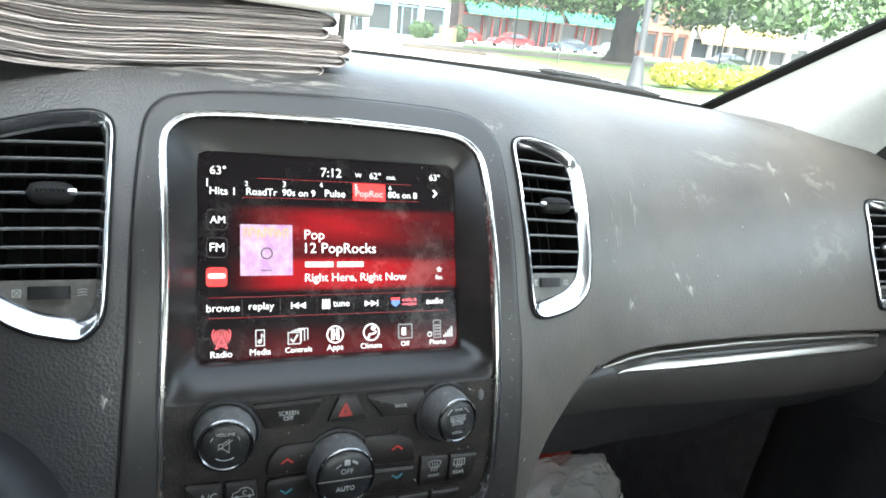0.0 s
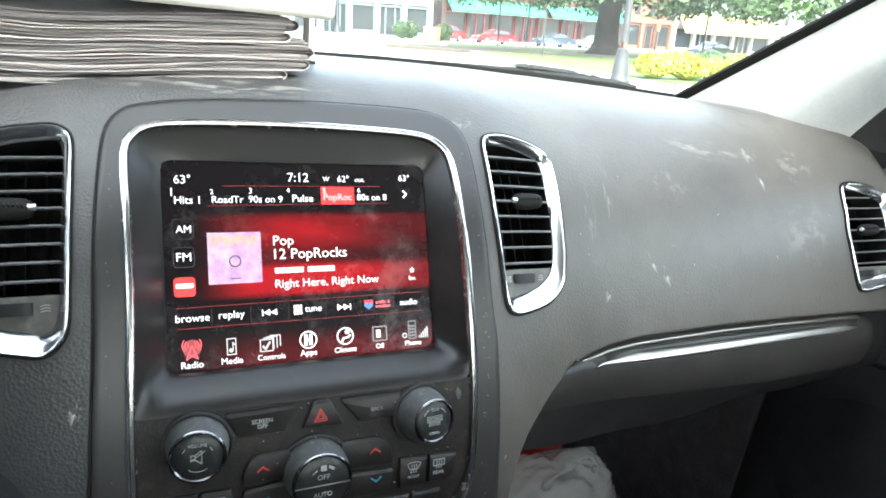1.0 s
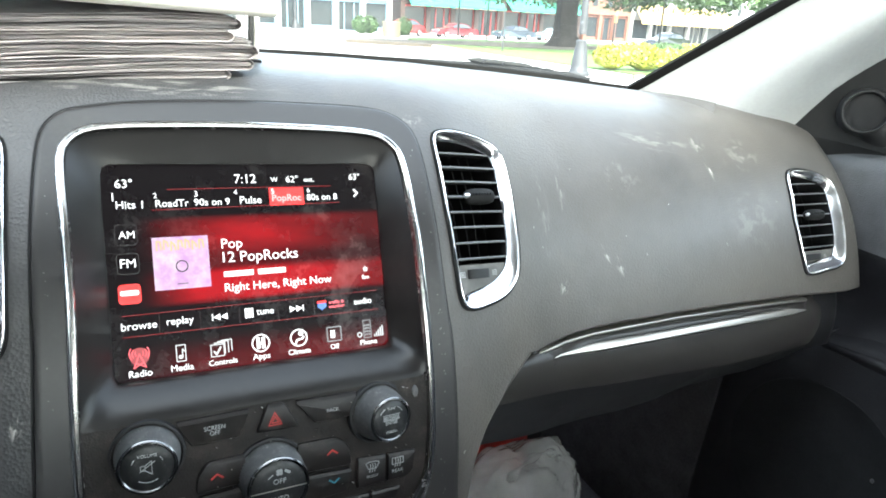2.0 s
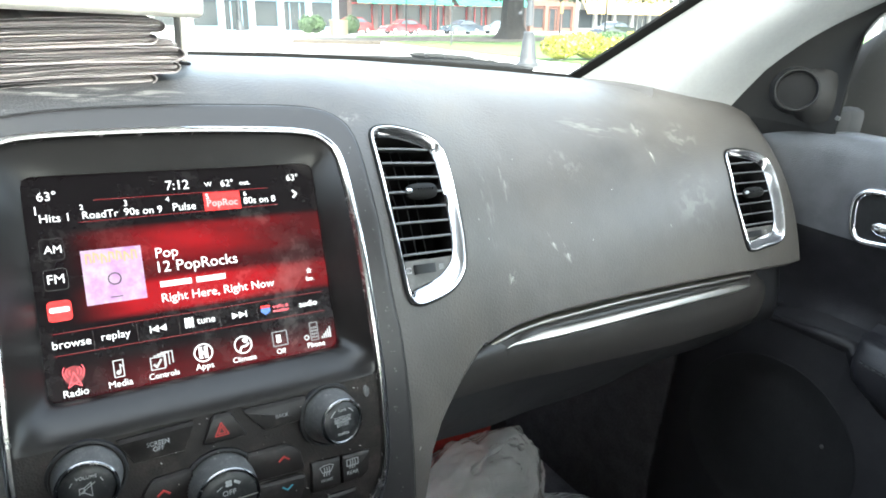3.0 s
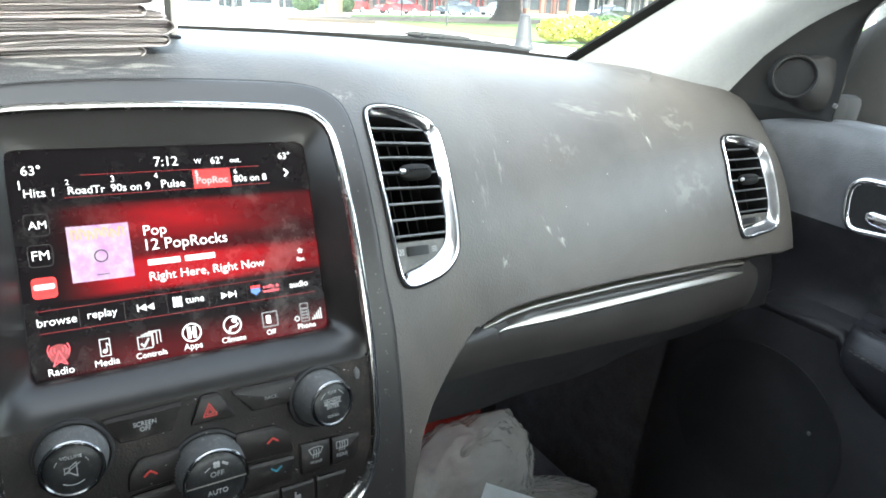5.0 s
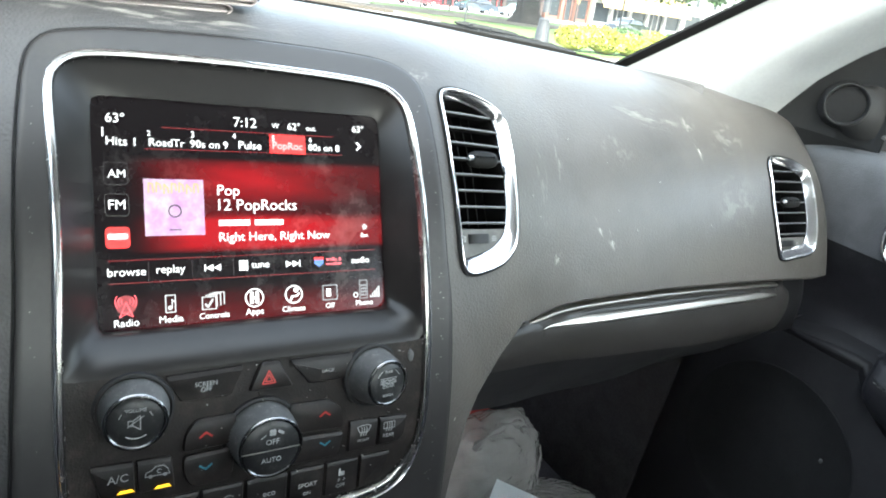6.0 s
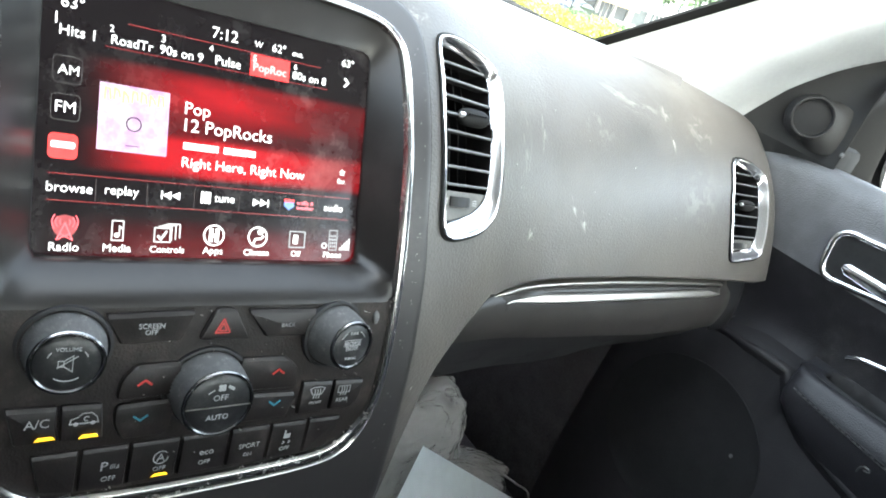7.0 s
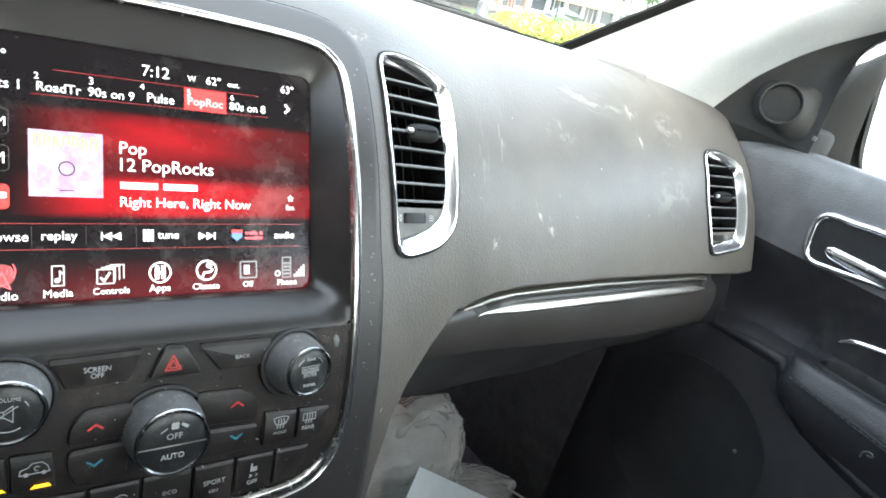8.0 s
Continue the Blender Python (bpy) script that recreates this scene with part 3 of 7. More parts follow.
def knob(name, u, v, r_grip, r_face, height, label, lean=(0.0, 0.0)):
    base = face(u, v, 0.0)
    up = (face(u, v, 0.01) - base).normalized()
    dn = -2.0 * (v + 0.02)
    axis = (L(lean[0], lean[1] - dn, 1) - L(0, 0, 0)).normalized()
    ey = axis.cross(Vector((1, 0, 0))).normalized()
    ex = ey.cross(axis)

    def at(x, y, h):
        return base + ex * x + ey * y + axis * h

    bm = bmesh.new()
    segs = 96
    rings = []
    for r, h in ((r_grip + 0.003, -0.002), (r_grip + 0.0028, 0.0010), (r_grip + 0.0012, 0.0014), (r_grip + 0.001, 0.0002)):
        rings.append([at(r * math.cos(2 * math.pi * k / segs), r * math.sin(2 * math.pi * k / segs), h) for k in range(segs)])
    loft(bm, rings)
    body = part(name, bm, BLACK, stack, label)
    bm = bmesh.new()
    rings = []
    for j in range(9):
        s = j / 8
        r0 = r_grip + (r_face - r_grip) * s ** 1.4
        h = height * s
        ring = []
        for k in range(120):
            a = 2 * math.pi * k / 120
            r = r0 - (0.0011 if (k + j) % 2 else 0.0) * (1 if 0 < j < 8 else 0)
            ring.append(at(r * math.cos(a), r * math.sin(a), h))
        rings.append(ring)
    loft(bm, rings)
    part("grip", bm, GRIP, body, "dusty grey knurled rubber grip", sharp=80)
    bm = bmesh.new()
    rf = r_face
    rings = [[at(r * math.cos(2 * math.pi * k / segs), r * math.sin(2 * math.pi * k / segs), height + h) for k in range(segs)]
             for r, h in ((rf, -0.0008), (rf + 0.0002, 0.0004), (rf - 0.0005, 0.0012), (rf - 0.0014, 0.0013), (rf - 0.0021, 0.0006), (rf - 0.0022, -0.0006))]
    loft(bm, rings)
    part("rim", bm, KNOB_RIM, body, "worn chrome rim")
    bm = bmesh.new()
    rc = rf - 0.0021
    rings = [[at(r * math.cos(2 * math.pi * k / segs), r * math.sin(2 * math.pi * k / segs), height + h) for k in range(segs)]
             for r, h in ((rc, -0.001), (rc, 0.0001), (rc - 0.0006, 0.0006), (rc * 0.5, 0.0009))]
    loft(bm, rings, cap1=True)
    part("cap", bm, CAP, body)
    return body, (lambda x, y, h: at(x, y, height + 0.0009 + h)), rc


body, at, rc = knob("volume_knob", -0.0740, -0.1085, 0.0184, 0.0160, 0.0165, "round volume knob with a black cap", (-0.08, -0.06))
letters("VOLUME", (0, 0.0072), 0.0105, at, MARK, body)
bm = bmesh.new()
stroke(bm, [(-0.0037, 0.0014), (-0.0014, 0.0014), (0.0022, 0.0040), (0.0022, -0.0040), (-0.0014, -0.0014), (-0.0037, -0.0014), (-0.0037, 0.0014)], 0.0004, at)
stroke(bm, [(-0.0014, 0.0014), (-0.0014, -0.0014)], 0.0004, at)
stroke(bm, [(-0.004, -0.002), (0.004, 0.0036)], 0.0004, at)
arc_band(bm, 0, 0, 0.0090, 0.0004, 235, 305, at)
arc_band(bm, 0, 0, 0.0090, 0.0004, 140, 158, at)
arc_band(bm, 0, 0, 0.0090, 0.0004, 22, 40, at)
part("symbol", bm, MARK, body)

body, at, rc = knob("browse_knob", 0.0722, -0.1095, 0.0188, 0.0152, 0.0185, "round browse knob with a black cap", (0.12, 0.0))
letters("BROWSE\nENTER", (0, 0.0), 0.0120, at, MARK, body, height=0.0058)
letters("TUNE", (0, 0.0078), 0.006, at, MARK, body)
letters("SCROLL", (0, -0.0080), 0.0085, at, MARK, body)
bm = bmesh.new()
stroke(bm, [(-0.0062, 0.0036), (0.0062, 0.0036)], 0.0003, at)
stroke(bm, [(-0.0062, 0.0001), (0.0062, 0.0001)], 0.0003, at)
arc_band(bm, 0, 0, 0.0098, 0.0004, 120, 150, at)
arc_band(bm, 0, 0, 0.0098, 0.0004, 30, 60, at)
part("symbol", bm, MARK, body)

body, at, rc = knob("fan_knob", -0.0025, -0.1362, 0.0212, 0.0192, 0.0195, "large round fan knob with a split black cap")
letters("OFF", (0.0005, 0.0040), 0.0080, at, MARK, body)
letters("AUTO", (0, -0.0075), 0.0120, at, MARK, body)
bm = bmesh.new()
for k in range(4):
    a = k * 90 + 45
    patch(bm, disc(0.0005 + 0.0013 * math.cos(radians(a)), 0.0098 + 0.0013 * math.sin(radians(a)), 0.0011, 10), at)
stroke(bm, [(-0.0065, 0.0068), (-0.0035, 0.0088)], 0.0005, at)
patch(bm, [(0.0035, 0.0098), (0.0042, 0.0112), (0.0075, 0.0092), (0.0068, 0.0076)], at)
part("symbol", bm, MARK, body)
bm = bmesh.new()
stroke(bm, [(-rc, -0.0015), (rc, -0.0015)], 0.0007, at)
part("split", bm, SATIN, body)

# a dried blob beside the browse knob
bm = bmesh.new()
bmesh.ops.create_icosphere(bm, subdivisions=3, radius=1.0)
for v in bm.verts:
    f = 1 + 0.25 * noise.noise(v.co * 2.3)
    v.co = face(0.1015 + 0.0022 * v.co.x * f, -0.0998 + 0.0042 * v.co.y * f - 0.0008 * v.co.x, 0.0009 * v.co.z)
part("dried_blob", bm, GRIP, stack, "small grey dried blob")

# fine pale specks on the panel, the ledge and the fascia
rnd = random.Random(5)
bm = bmesh.new()
for _ in range(70):
    u, v = rnd.uniform(-0.095, 0.100), rnd.uniform(-0.192, -0.092)
    patch(bm, disc(u, v, rnd.uniform(0.00018, 0.00046), 6), face, 0.0, rnd.choice((0.0004, 0.0030)))
for _ in range(60):
    v = rnd.uniform(-0.20, 0.09)
    side_ = rnd.choice((-1, 1, 1))
    u = 0.0015 + side_ * rnd.uniform(0.1175, 0.1235)
    patch(bm, disc(u, v, rnd.uniform(0.00016, 0.00042), 6), lambda a, b, h: L(a, b, nf(b) + 0.0008 + h))
tagged(part("dust_specks", bm, GUNK, stack), "fine pale dust specks", kind="stuff")

# ---- buttons ----


def button(name, outline, label="", h=0.0028, r=0.0016, material=None):
    pts = [Vector((u / 1000, v / 1000)) for u, v in outline]
    m = len(pts)
    loop = []
    for i in range(m):
        p, a, b = pts[i], pts[i - 1], pts[(i + 1) % m]
        rr = min(r, (a - p).length * 0.4, (b - p).length * 0.4)
        s, e = p + (a - p).normalized() * rr, p + (b - p).normalized() * rr
        for k in range(5):
            t = k / 4
            loop.append((1 - t) ** 2 * s + 2 * t * (1 - t) * p + t * t * e)
    bm = bmesh.new()
    p0, p1 = pts[0], pts[1]

    def under(p, e):
        """Keeps a place below the top edge, moved down by e."""
        return min(p.y, p0.y + (p1.y - p0.y) * (p.x - p0.x) / (p1.x - p0.x) - e)

    loft(bm, [[face(p.x, under(p, e), z) for p in inset(loop, d)] for d, e, z in ((0.0003, 0.0003, -0.002), (0.0003, 0.0003, h * 0.35), (0.0005, 0.0006, h * 0.60), (0.0009, 0.0026, h * 0.96), (0.0012, 0.0030, h))], cap1=True)
    return part(name, bm, material or BUTTON, stack, label)


def top_of(h=0.0028):
    return lambda u, v, z: face(u, v, h + z)


on = top_of()
b = button("screen_off_button", [(-58, -92), (-14, -91), (-21, -108.5), (-50, -108.5)], "black screen-off button")
letters("SCREEN\nOFF", (-0.0360, -0.1008), 0.0125, on, MARK, b, height=0.0060)
b = button("hazard_button", [(-3.5, -90.5), (7.5, -90.5), (17.5, -109), (-11.5, -108.5)], "hazard button with a red triangle", r=0.003)
bm = bmesh.new()
stroke(bm, [(-0.0032, -0.1045), (0.0050, -0.1045), (0.0009, -0.0965), (-0.0032, -0.1045)], 0.0007, on)
stroke(bm, [(-0.0012, -0.1032), (0.0030, -0.1032), (0.0009, -0.0990), (-0.0012, -0.1032)], 0.0006, on)
part("symbol", bm, REDMARK, b)
b = button("back_button", [(14.5, -91.5), (57, -91.8), (57, -108.5), (27, -108.8)], "black back button")
letters("BACK", (0.0395, -0.1016), 0.0085, on, MARK, b)


def chevron(u, v, up, material, parent):
    bm = bmesh.new()
    s = 1 if up else -1
    stroke(bm, [(u - 0.0034, v - s * 0.0012), (u, v + s * 0.0014), (u + 0.0034, v - s * 0.0012)], 0.0011, on)
    part("arrow", bm, material, parent)


b = button("driver_warmer_button", [(-41.5, -119.8), (-18, -119), (-18, -138.6), (-49, -139.4), (-48, -128)], "black button with a red arrow", r=0.004)
chevron(-0.0360, -0.1300, True, REDMARK, b)
b = button("driver_cooler_button", [(-49, -141), (-18, -140), (-20, -162), (-44, -162), (-49, -152)], "black button with a blue arrow", r=0.004)
chevron(-0.0360, -0.1500, False, BLUEMARK, b)
b = button("passenger_warmer_button", [(14, -120), (41.5, -120.5), (50, -127), (53, -142.6), (14, -141)], "black button with a red arrow", r=0.004)
chevron(0.0382, -0.1305, True, REDMARK, b)
b = button("passenger_cooler_button", [(14, -142.6), (53, -144.4), (49.5, -161.5), (16, -162)], "black button with a blue arrow", r=0.004)
chevron(0.0392, -0.1508, False, BLUEMARK, b)

b = button("air_conditioning_button", [(-97, -137.2), (-74.4, -138.2), (-73.6, -158.5), (-92, -158)], "lit air-conditioning button")
letters("A/C", (-0.0830, -0.1468), 0.0105, on, MARK, b)
bm = bmesh.new()
patch(bm, [(-0.0835, -0.1560), (-0.0745, -0.1560), (-0.0760, -0.1544), (-0.0818, -0.1544)], on, h1=0.0005)
part("indicator", bm, AMBER, b, "lit amber light")
b = button("recirculation_button", [(-73.6, -138.2), (-54.5, -139), (-52.5, -159), (-72.8, -158.6)], "lit recirculation button")
bm = bmesh.new()
stroke(bm, [(-0.0690, -0.1490), (-0.0685, -0.1465), (-0.0655, -0.1455), (-0.0635, -0.1435), (-0.0595, -0.1435), (-0.0570, -0.1458), (-0.0560, -0.1490), (-0.0690, -0.1490)], 0.0005, on)
arc_band(bm, -0.0615, -0.1466, 0.0014, 0.0005, 30, 300, on)
patch(bm, disc(-0.0662, -0.1492, 0.0011, 10), on)
patch(bm, disc(-0.0585, -0.1492, 0.0011, 10), on)
part("symbol", bm, MARK, b)
bm = bmesh.new()
patch(bm, [(-0.0642, -0.1572), (-0.0552, -0.1572), (-0.0566, -0.1556), (-0.0625, -0.1556)], on, h1=0.0005)
part("indicator", bm, AMBER, b, "lit amber light")


def defrost(name, u, word, outline, square):
    b = button(name, outline, "black " + word.lower() + " defrost button")
    letters(word, (u, -0.1540), 0.0085, on, MARK, b)
    bm = bmesh.new()
    if square:
        stroke(bm, [(u - 0.0042, -0.1445), (u + 0.0042, -0.1445), (u + 0.0042, -0.1490), (u - 0.0042, -0.1490), (u - 0.0042, -0.1445)], 0.0005, on)
    else:
        stroke(bm, [(u - 0.0050, -0.1445), (u - 0.0025, -0.1435), (u + 0.0025, -0.1435), (u + 0.0050, -0.1445), (u + 0.0030, -0.1485), (u - 0.0030, -0.1485), (u - 0.0050, -0.1445)], 0.0005, on)
    for k in (-1, 0, 1):
        stroke(bm, [(u + k * 0.0018, -0.1450), (u + k * 0.0018 + 0.0004, -0.1470), (u + k * 0.0018 - 0.0003, -0.1510)], 0.0005, on)
    part("symbol", bm, MARK, b)


defrost("front_defrost_button", 0.0670, "FRONT", [(56, -138.6), (77.6, -140), (77, -161), (56, -161.5)], False)
defrost("rear_defrost_button", 0.0862, "REAR", [(78.6, -140), (100.5, -141), (98.5, -157), (92, -161), (78, -161)], True)

CELLS = [-85, -62.3, -38.3, -12, 16, 41, 65.8, 90]
cells = []
for i in range(7):
    a, c = CELLS[i] + 0.5, CELLS[i + 1] - 0.5
    out = [(a, -164.5 - 0.2 * i), (c, -164.7 - 0.2 * i), (c - (7 if i == 6 else 0), -190.5 + (3.5 if i == 6 else 0)), (a + (5 if i == 0 else 0), -190.5 + (3.5 if i == 0 else 0))]
    cells.append(button(("blank_button", "park_sensor_button", "auto_stop_button", "eco_button", "sport_button", "stability_button", "blank_button")[i], out,
                        ("blank black switch", "black parking-sensor button", "lit auto-stop button", "black eco button", "black sport button", "black stability-control button", "blank black switch")[i], h=0.0022))


def on2(u, v, z):
    return face(u, v - 0.0019, 0.0022 + z)


letters("P", (-0.0500, -0.1745), 0.0035, on2, MARK, cells[1], height=0.0050)
bm = bmesh.new()
for k in range(3):
    stroke(bm, [(-0.0471 + k * 0.0009, -0.1765), (-0.0467 + k * 0.0009, -0.1742)], 0.0004, on2)
patch(bm, [(-0.0446, -0.1768), (-0.0428, -0.1768), (-0.0430, -0.1742)], on2)
part("symbol", bm, MARK, cells[1])
letters("OFF", (-0.0473, -0.1825), 0.0070, on2, MARK, cells[1])
bm = bmesh.new()
arc_band(bm, -0.0218, -0.1745, 0.0042, 0.0006, 40, 360, on2)
part("symbol", bm, MARK, cells[2])
letters("A", (-0.0218, -0.1745), 0.0045, on2, MARK, cells[2])
letters("OFF", (-0.0218, -0.1815), 0.0066, on2, MARK, cells[2])
bm = bmesh.new()
patch(bm, [(-0.0255, -0.1862), (-0.0165, -0.1862), (-0.0180, -0.1847), (-0.0235, -0.1847)], on2, h1=0.0005)
part("indicator", bm, AMBER, cells[2], "lit amber light")
letters("eco", (0.0036, -0.1760), 0.0080, on2, MARK, cells[3])
letters("OFF", (0.0032, -0.1822), 0.0068, on2, MARK, cells[3])
letters("SPORT", (0.0292, -0.1760), 0.0130, on2, MARK, cells[4])
letters("ON", (0.0290, -0.1820), 0.0050, on2, MARK, cells[4])
bm = bmesh.new()
patch(bm, rect(0.0530, -0.1735, 0.0042, 0.0030), on2)
patch(bm, rect(0.0515, -0.1708, 0.0012, 0.0024), on2)
stroke(bm, [(0.0510, -0.1770), (0.0520, -0.1778), (0.0508, -0.1788)], 0.0006, on2)
stroke(bm, [(0.0548, -0.1770), (0.0558, -0.1778), (0.0546, -0.1788)], 0.0006, on2)
part("symbol", bm, MARK, cells[5])
letters("OFF", (0.0530, -0.1822), 0.0066, on2, MARK, cells[5])

# ---- touchscreen ----
touch = thing("touchscreen", L(0, 0, -0.013), "lit touchscreen showing a red and black radio page", "display")
SN = -0.0128


def glass_at(u, v, h):
    return L(u, v, SN + h)


def display_material():
    """The lit page: black, with two soft red bands and a dim red foot."""
    m = bpy.data.materials.new("lit red radio page")
    m.use_nodes = True
    nt = m.node_tree
    b = nt.nodes["Principled BSDF"]
    b.inputs["Base Color"].default_value = (0.012, 0.011, 0.012, 1)
    uv = nt.nodes.new("ShaderNodeUVMap")
    sp = nt.nodes.new("ShaderNodeSeparateXYZ")
    nt.links.new(uv.outputs["UV"], sp.inputs[0])

    def ramp(sock, a, b2, lo=0.0, hi=1.0):
        r = nt.nodes.new("ShaderNodeMapRange")
        r.interpolation_type = "SMOOTHSTEP"
        r.inputs["From Min"].default_value, r.inputs["From Max"].default_value = a, b2
        r.inputs["To Min"].default_value, r.inputs["To Max"].default_value = lo, hi
        nt.links.new(sock, r.inputs["Value"])
        return r.outputs["Result"]

    def op(kind, a, b2):
        n = nt.nodes.new("ShaderNodeMath")
        n.operation = kind
        for i, s in enumerate((a, b2)):
            if isinstance(s, (int, float)):
                n.inputs[i].default_value = s
            else:
                nt.links.new(s, n.inputs[i])
        return n.outputs[0]

    x, y = sp.outputs["X"], sp.outputs["Y"]
    across = op("MULTIPLY", ramp(x, -0.74, -0.10), ramp(x, 0.9, 0.0, 0.25, 1))
    up = op("MULTIPLY", op("MULTIPLY", ramp(y, 0.04, 0.22), ramp(y, 0.36, 0.30)), across)
    lo = op("MULTIPLY", op("MULTIPLY", ramp(y, -0.24, -0.19), ramp(y, 0.015, -0.06)), across)
    lo = op("MULTIPLY", lo, 1.35)
    mid = op("MULTIPLY", op("MULTIPLY", ramp(y, -0.26, -0.1), ramp(y, 0.36, 0.2)), op("MULTIPLY", across, 0.22))
    foot = op("MULTIPLY", op("MULTIPLY", ramp(y, -0.42, -0.62), ramp(x, -0.9, -0.2)), 0.20)
    n = nt.nodes.new("ShaderNodeTexNoise")
    n.inputs["Scale"].default_value, n.inputs["Detail"].default_value = 2.2, 5
    sq = nt.nodes.new("ShaderNodeMapping")
    sq.inputs["Scale"].default_value = (0.8, 3.2, 1.0)
    nt.links.new(uv.outputs["UV"], sq.inputs["Vector"])
    nt.links.new(sq.outputs["Vector"], n.inputs["Vector"])
    up = op("MULTIPLY", up, 0.62)
    total = op("ADD", op("ADD", up, lo), op("ADD", mid, foot))
    total = op("MULTIPLY", total, ramp(n.outputs["Fac"], 0.30, 0.62, 0.55, 1.12))
    mx = nt.nodes.new("ShaderNodeMix")
    mx.data_type = "RGBA"
    mx.inputs["A"].default_value = (0.004, 0.002, 0.003, 1)
    mx.inputs["B"].default_value = (0.40, 0.006, 0.012, 1)
    nt.links.new(total, mx.inputs["Factor"])
    nt.links.new(mx.outputs["Result"], b.inputs["Emission Color"])
    b.inputs["Emission Strength"].default_value = 0.098
    b.inputs["Specular IOR Level"].default_value = 0.16
    # dusty glass
    d = nt.nodes.new("ShaderNodeTexNoise")
    d.inputs["Scale"].default_value, d.inputs["Detail"].default_value, d.inputs["Roughness"].default_value = 2.2, 8, 0.7
    nt.links.new(uv.outputs["UV"], d.inputs["Vector"])
    nt.links.new(ramp(d.outputs["Fac"], 0.4, 0.8, 0.12, 0.5), b.inputs["Roughness"])
    dm = nt.nodes.new("ShaderNodeMix")
    dm.data_type = "RGBA"
    dm.inputs["A"].default_value, dm.inputs["B"].default_value = (0.004, 0.004, 0.004, 1), (0.062, 0.056, 0.051, 1)
    nt.links.new(op("MULTIPLY", ramp(d.outputs["Fac"], 0.48, 0.8), ramp(x, 0.0, 0.8, 0.15, 0.9)), dm.inputs["Factor"])
    nt.links.new(dm.outputs["Result"], b.inputs["Base Color"])
    return m


bm = bmesh.new()
loop = inset(SCREEN_LOOP, -0.0012)
rows_ = [[glass_at(p.x, p.y, h) for p in loop] for h in (-0.004, 0.0)]
loft(bm, rows_, cap1=True)
pane = part("display_pane", bm, display_material(), touch, "glossy dusty glass")
uvl = pane.data.uv_layers.new(name="page")
o_ = ORIGIN[touch.name]
for lp in pane.data.loops:
    w = pane.data.vertices[lp.vertex_index].co + o_
    uvl.data[lp.index].uv = (w.x * 10, ((w.y * ST) + (w.z - 1.15) * CT) * 10)

# words
for body, u, v, w in (("63°", -75.1, 56.9, 10.0), ("7:12", 0.1, 59.0, 14.4), ("W", 19.8, 58.1, 4.8), ("62°", 32.3, 58.4, 8.4), ("out.", 44.5, 57.6, 7.2), ("63°", 79.0, 59.5, 8.4),
                      ("Hits 1", -72.5, 43.3, 15.4), ("RoadTr", -47.3, 43.6, 20.0), ("90s on 9", -22.6, 43.8, 22.6), ("Pulse", 2.7, 44.4, 14.4), ("80s on 8", 53.2, 45.2, 22.4),
                      ("1", -81.8, 48.4, 0.75), ("2", -57.3, 48.8, 2.0), ("3", -32.5, 49.4, 2.0), ("4", -7.2, 50.0, 2.2), ("5", 18.0, 49.9, 2.0), ("6", 43.5, 50.2, 2.0),
                      ("AM", -75.5, 24.4, 9.2), ("FM", -75.9, 6.4, 8.8), ("Pop", -12.2, 14.4, 13.6), ("12 PopRocks", 6.6, 5.2, 50.6), ("Right Here, Right Now", 17.9, -14.8, 73.6),
                      ("fav.", 81.0, -14.8, 6.0), ("browse", -72.1, -32.8, 20.4), ("replay", -48.0, -33.0, 16.2), ("tune", 6.0, -32.4, 11.6), ("audio", 76.8, -32.3, 13.4),
                      ("Radio", -73.3, -62.4, 13.2), ("Media", -48.9, -62.2, 13.4), ("Controls", -23.7, -62.2, 18.0), ("Apps", 1.2, -62.6, 11.4), ("Climate", 27.3, -62.3, 15.6), ("Off", 52.9, -62.3, 6.4), ("Phone", 78.6, -62.3, 12.8)):
    letters(body, (u / 1000, v / 1000), w / 1000, glass_at, LIT_WHITE, touch, "word")
LIT_PALE = lit("lit pale pink", (1.0, 0.45, 0.45), 0.13)
tile = bmesh.new()
patch(tile, [(0.0155, 0.0400), (0.0398, 0.0400), (0.0398, 0.0524), (0.0155, 0.0524)], glass_at, h1=0.00012)
tile = part("preset_tile", tile, LIT_RED, touch, "lit red preset tile")
letters("PopRoc", (0.0276, 0.0445), 0.0205, glass_at, LIT_PALE, tile, "word", thick=0.0003, bold=0.012)
# the performer's line, as bars
for u0, u1 in ((-18.8, 0.6), (3.6, 22.5)):
    bm = bmesh.new()
    patch(bm, [(u0 / 1000, -0.0068), (u1 / 1000, -0.0068), (u1 / 1000, -0.0032), (u0 / 1000, -0.0032)], glass_at)
    part("text_bar", bm, LIT_WHITE, touch)
letters("traffic &\nweather", (0.0568, -0.0323), 0.0118, glass_at, LIT_PINK, touch, "word", height=0.0054, bold=0.01)

# side keys and rules
def key_shape(u0, v0, u1, v1, r):
    pts = []
    for cu, cv, a in ((u1 - r, v0 - r, 0), (u0 + r, v0 - r, 90), (u0 + r, v1 + r, 180), (u1 - r, v1 + r, 270)):
        pts += [((cu + r * math.cos(radians(a + 22.5 * k))) / 1000, (cv + r * math.sin(radians(a + 22.5 * k))) / 1000) for k in range(5)]
    return pts


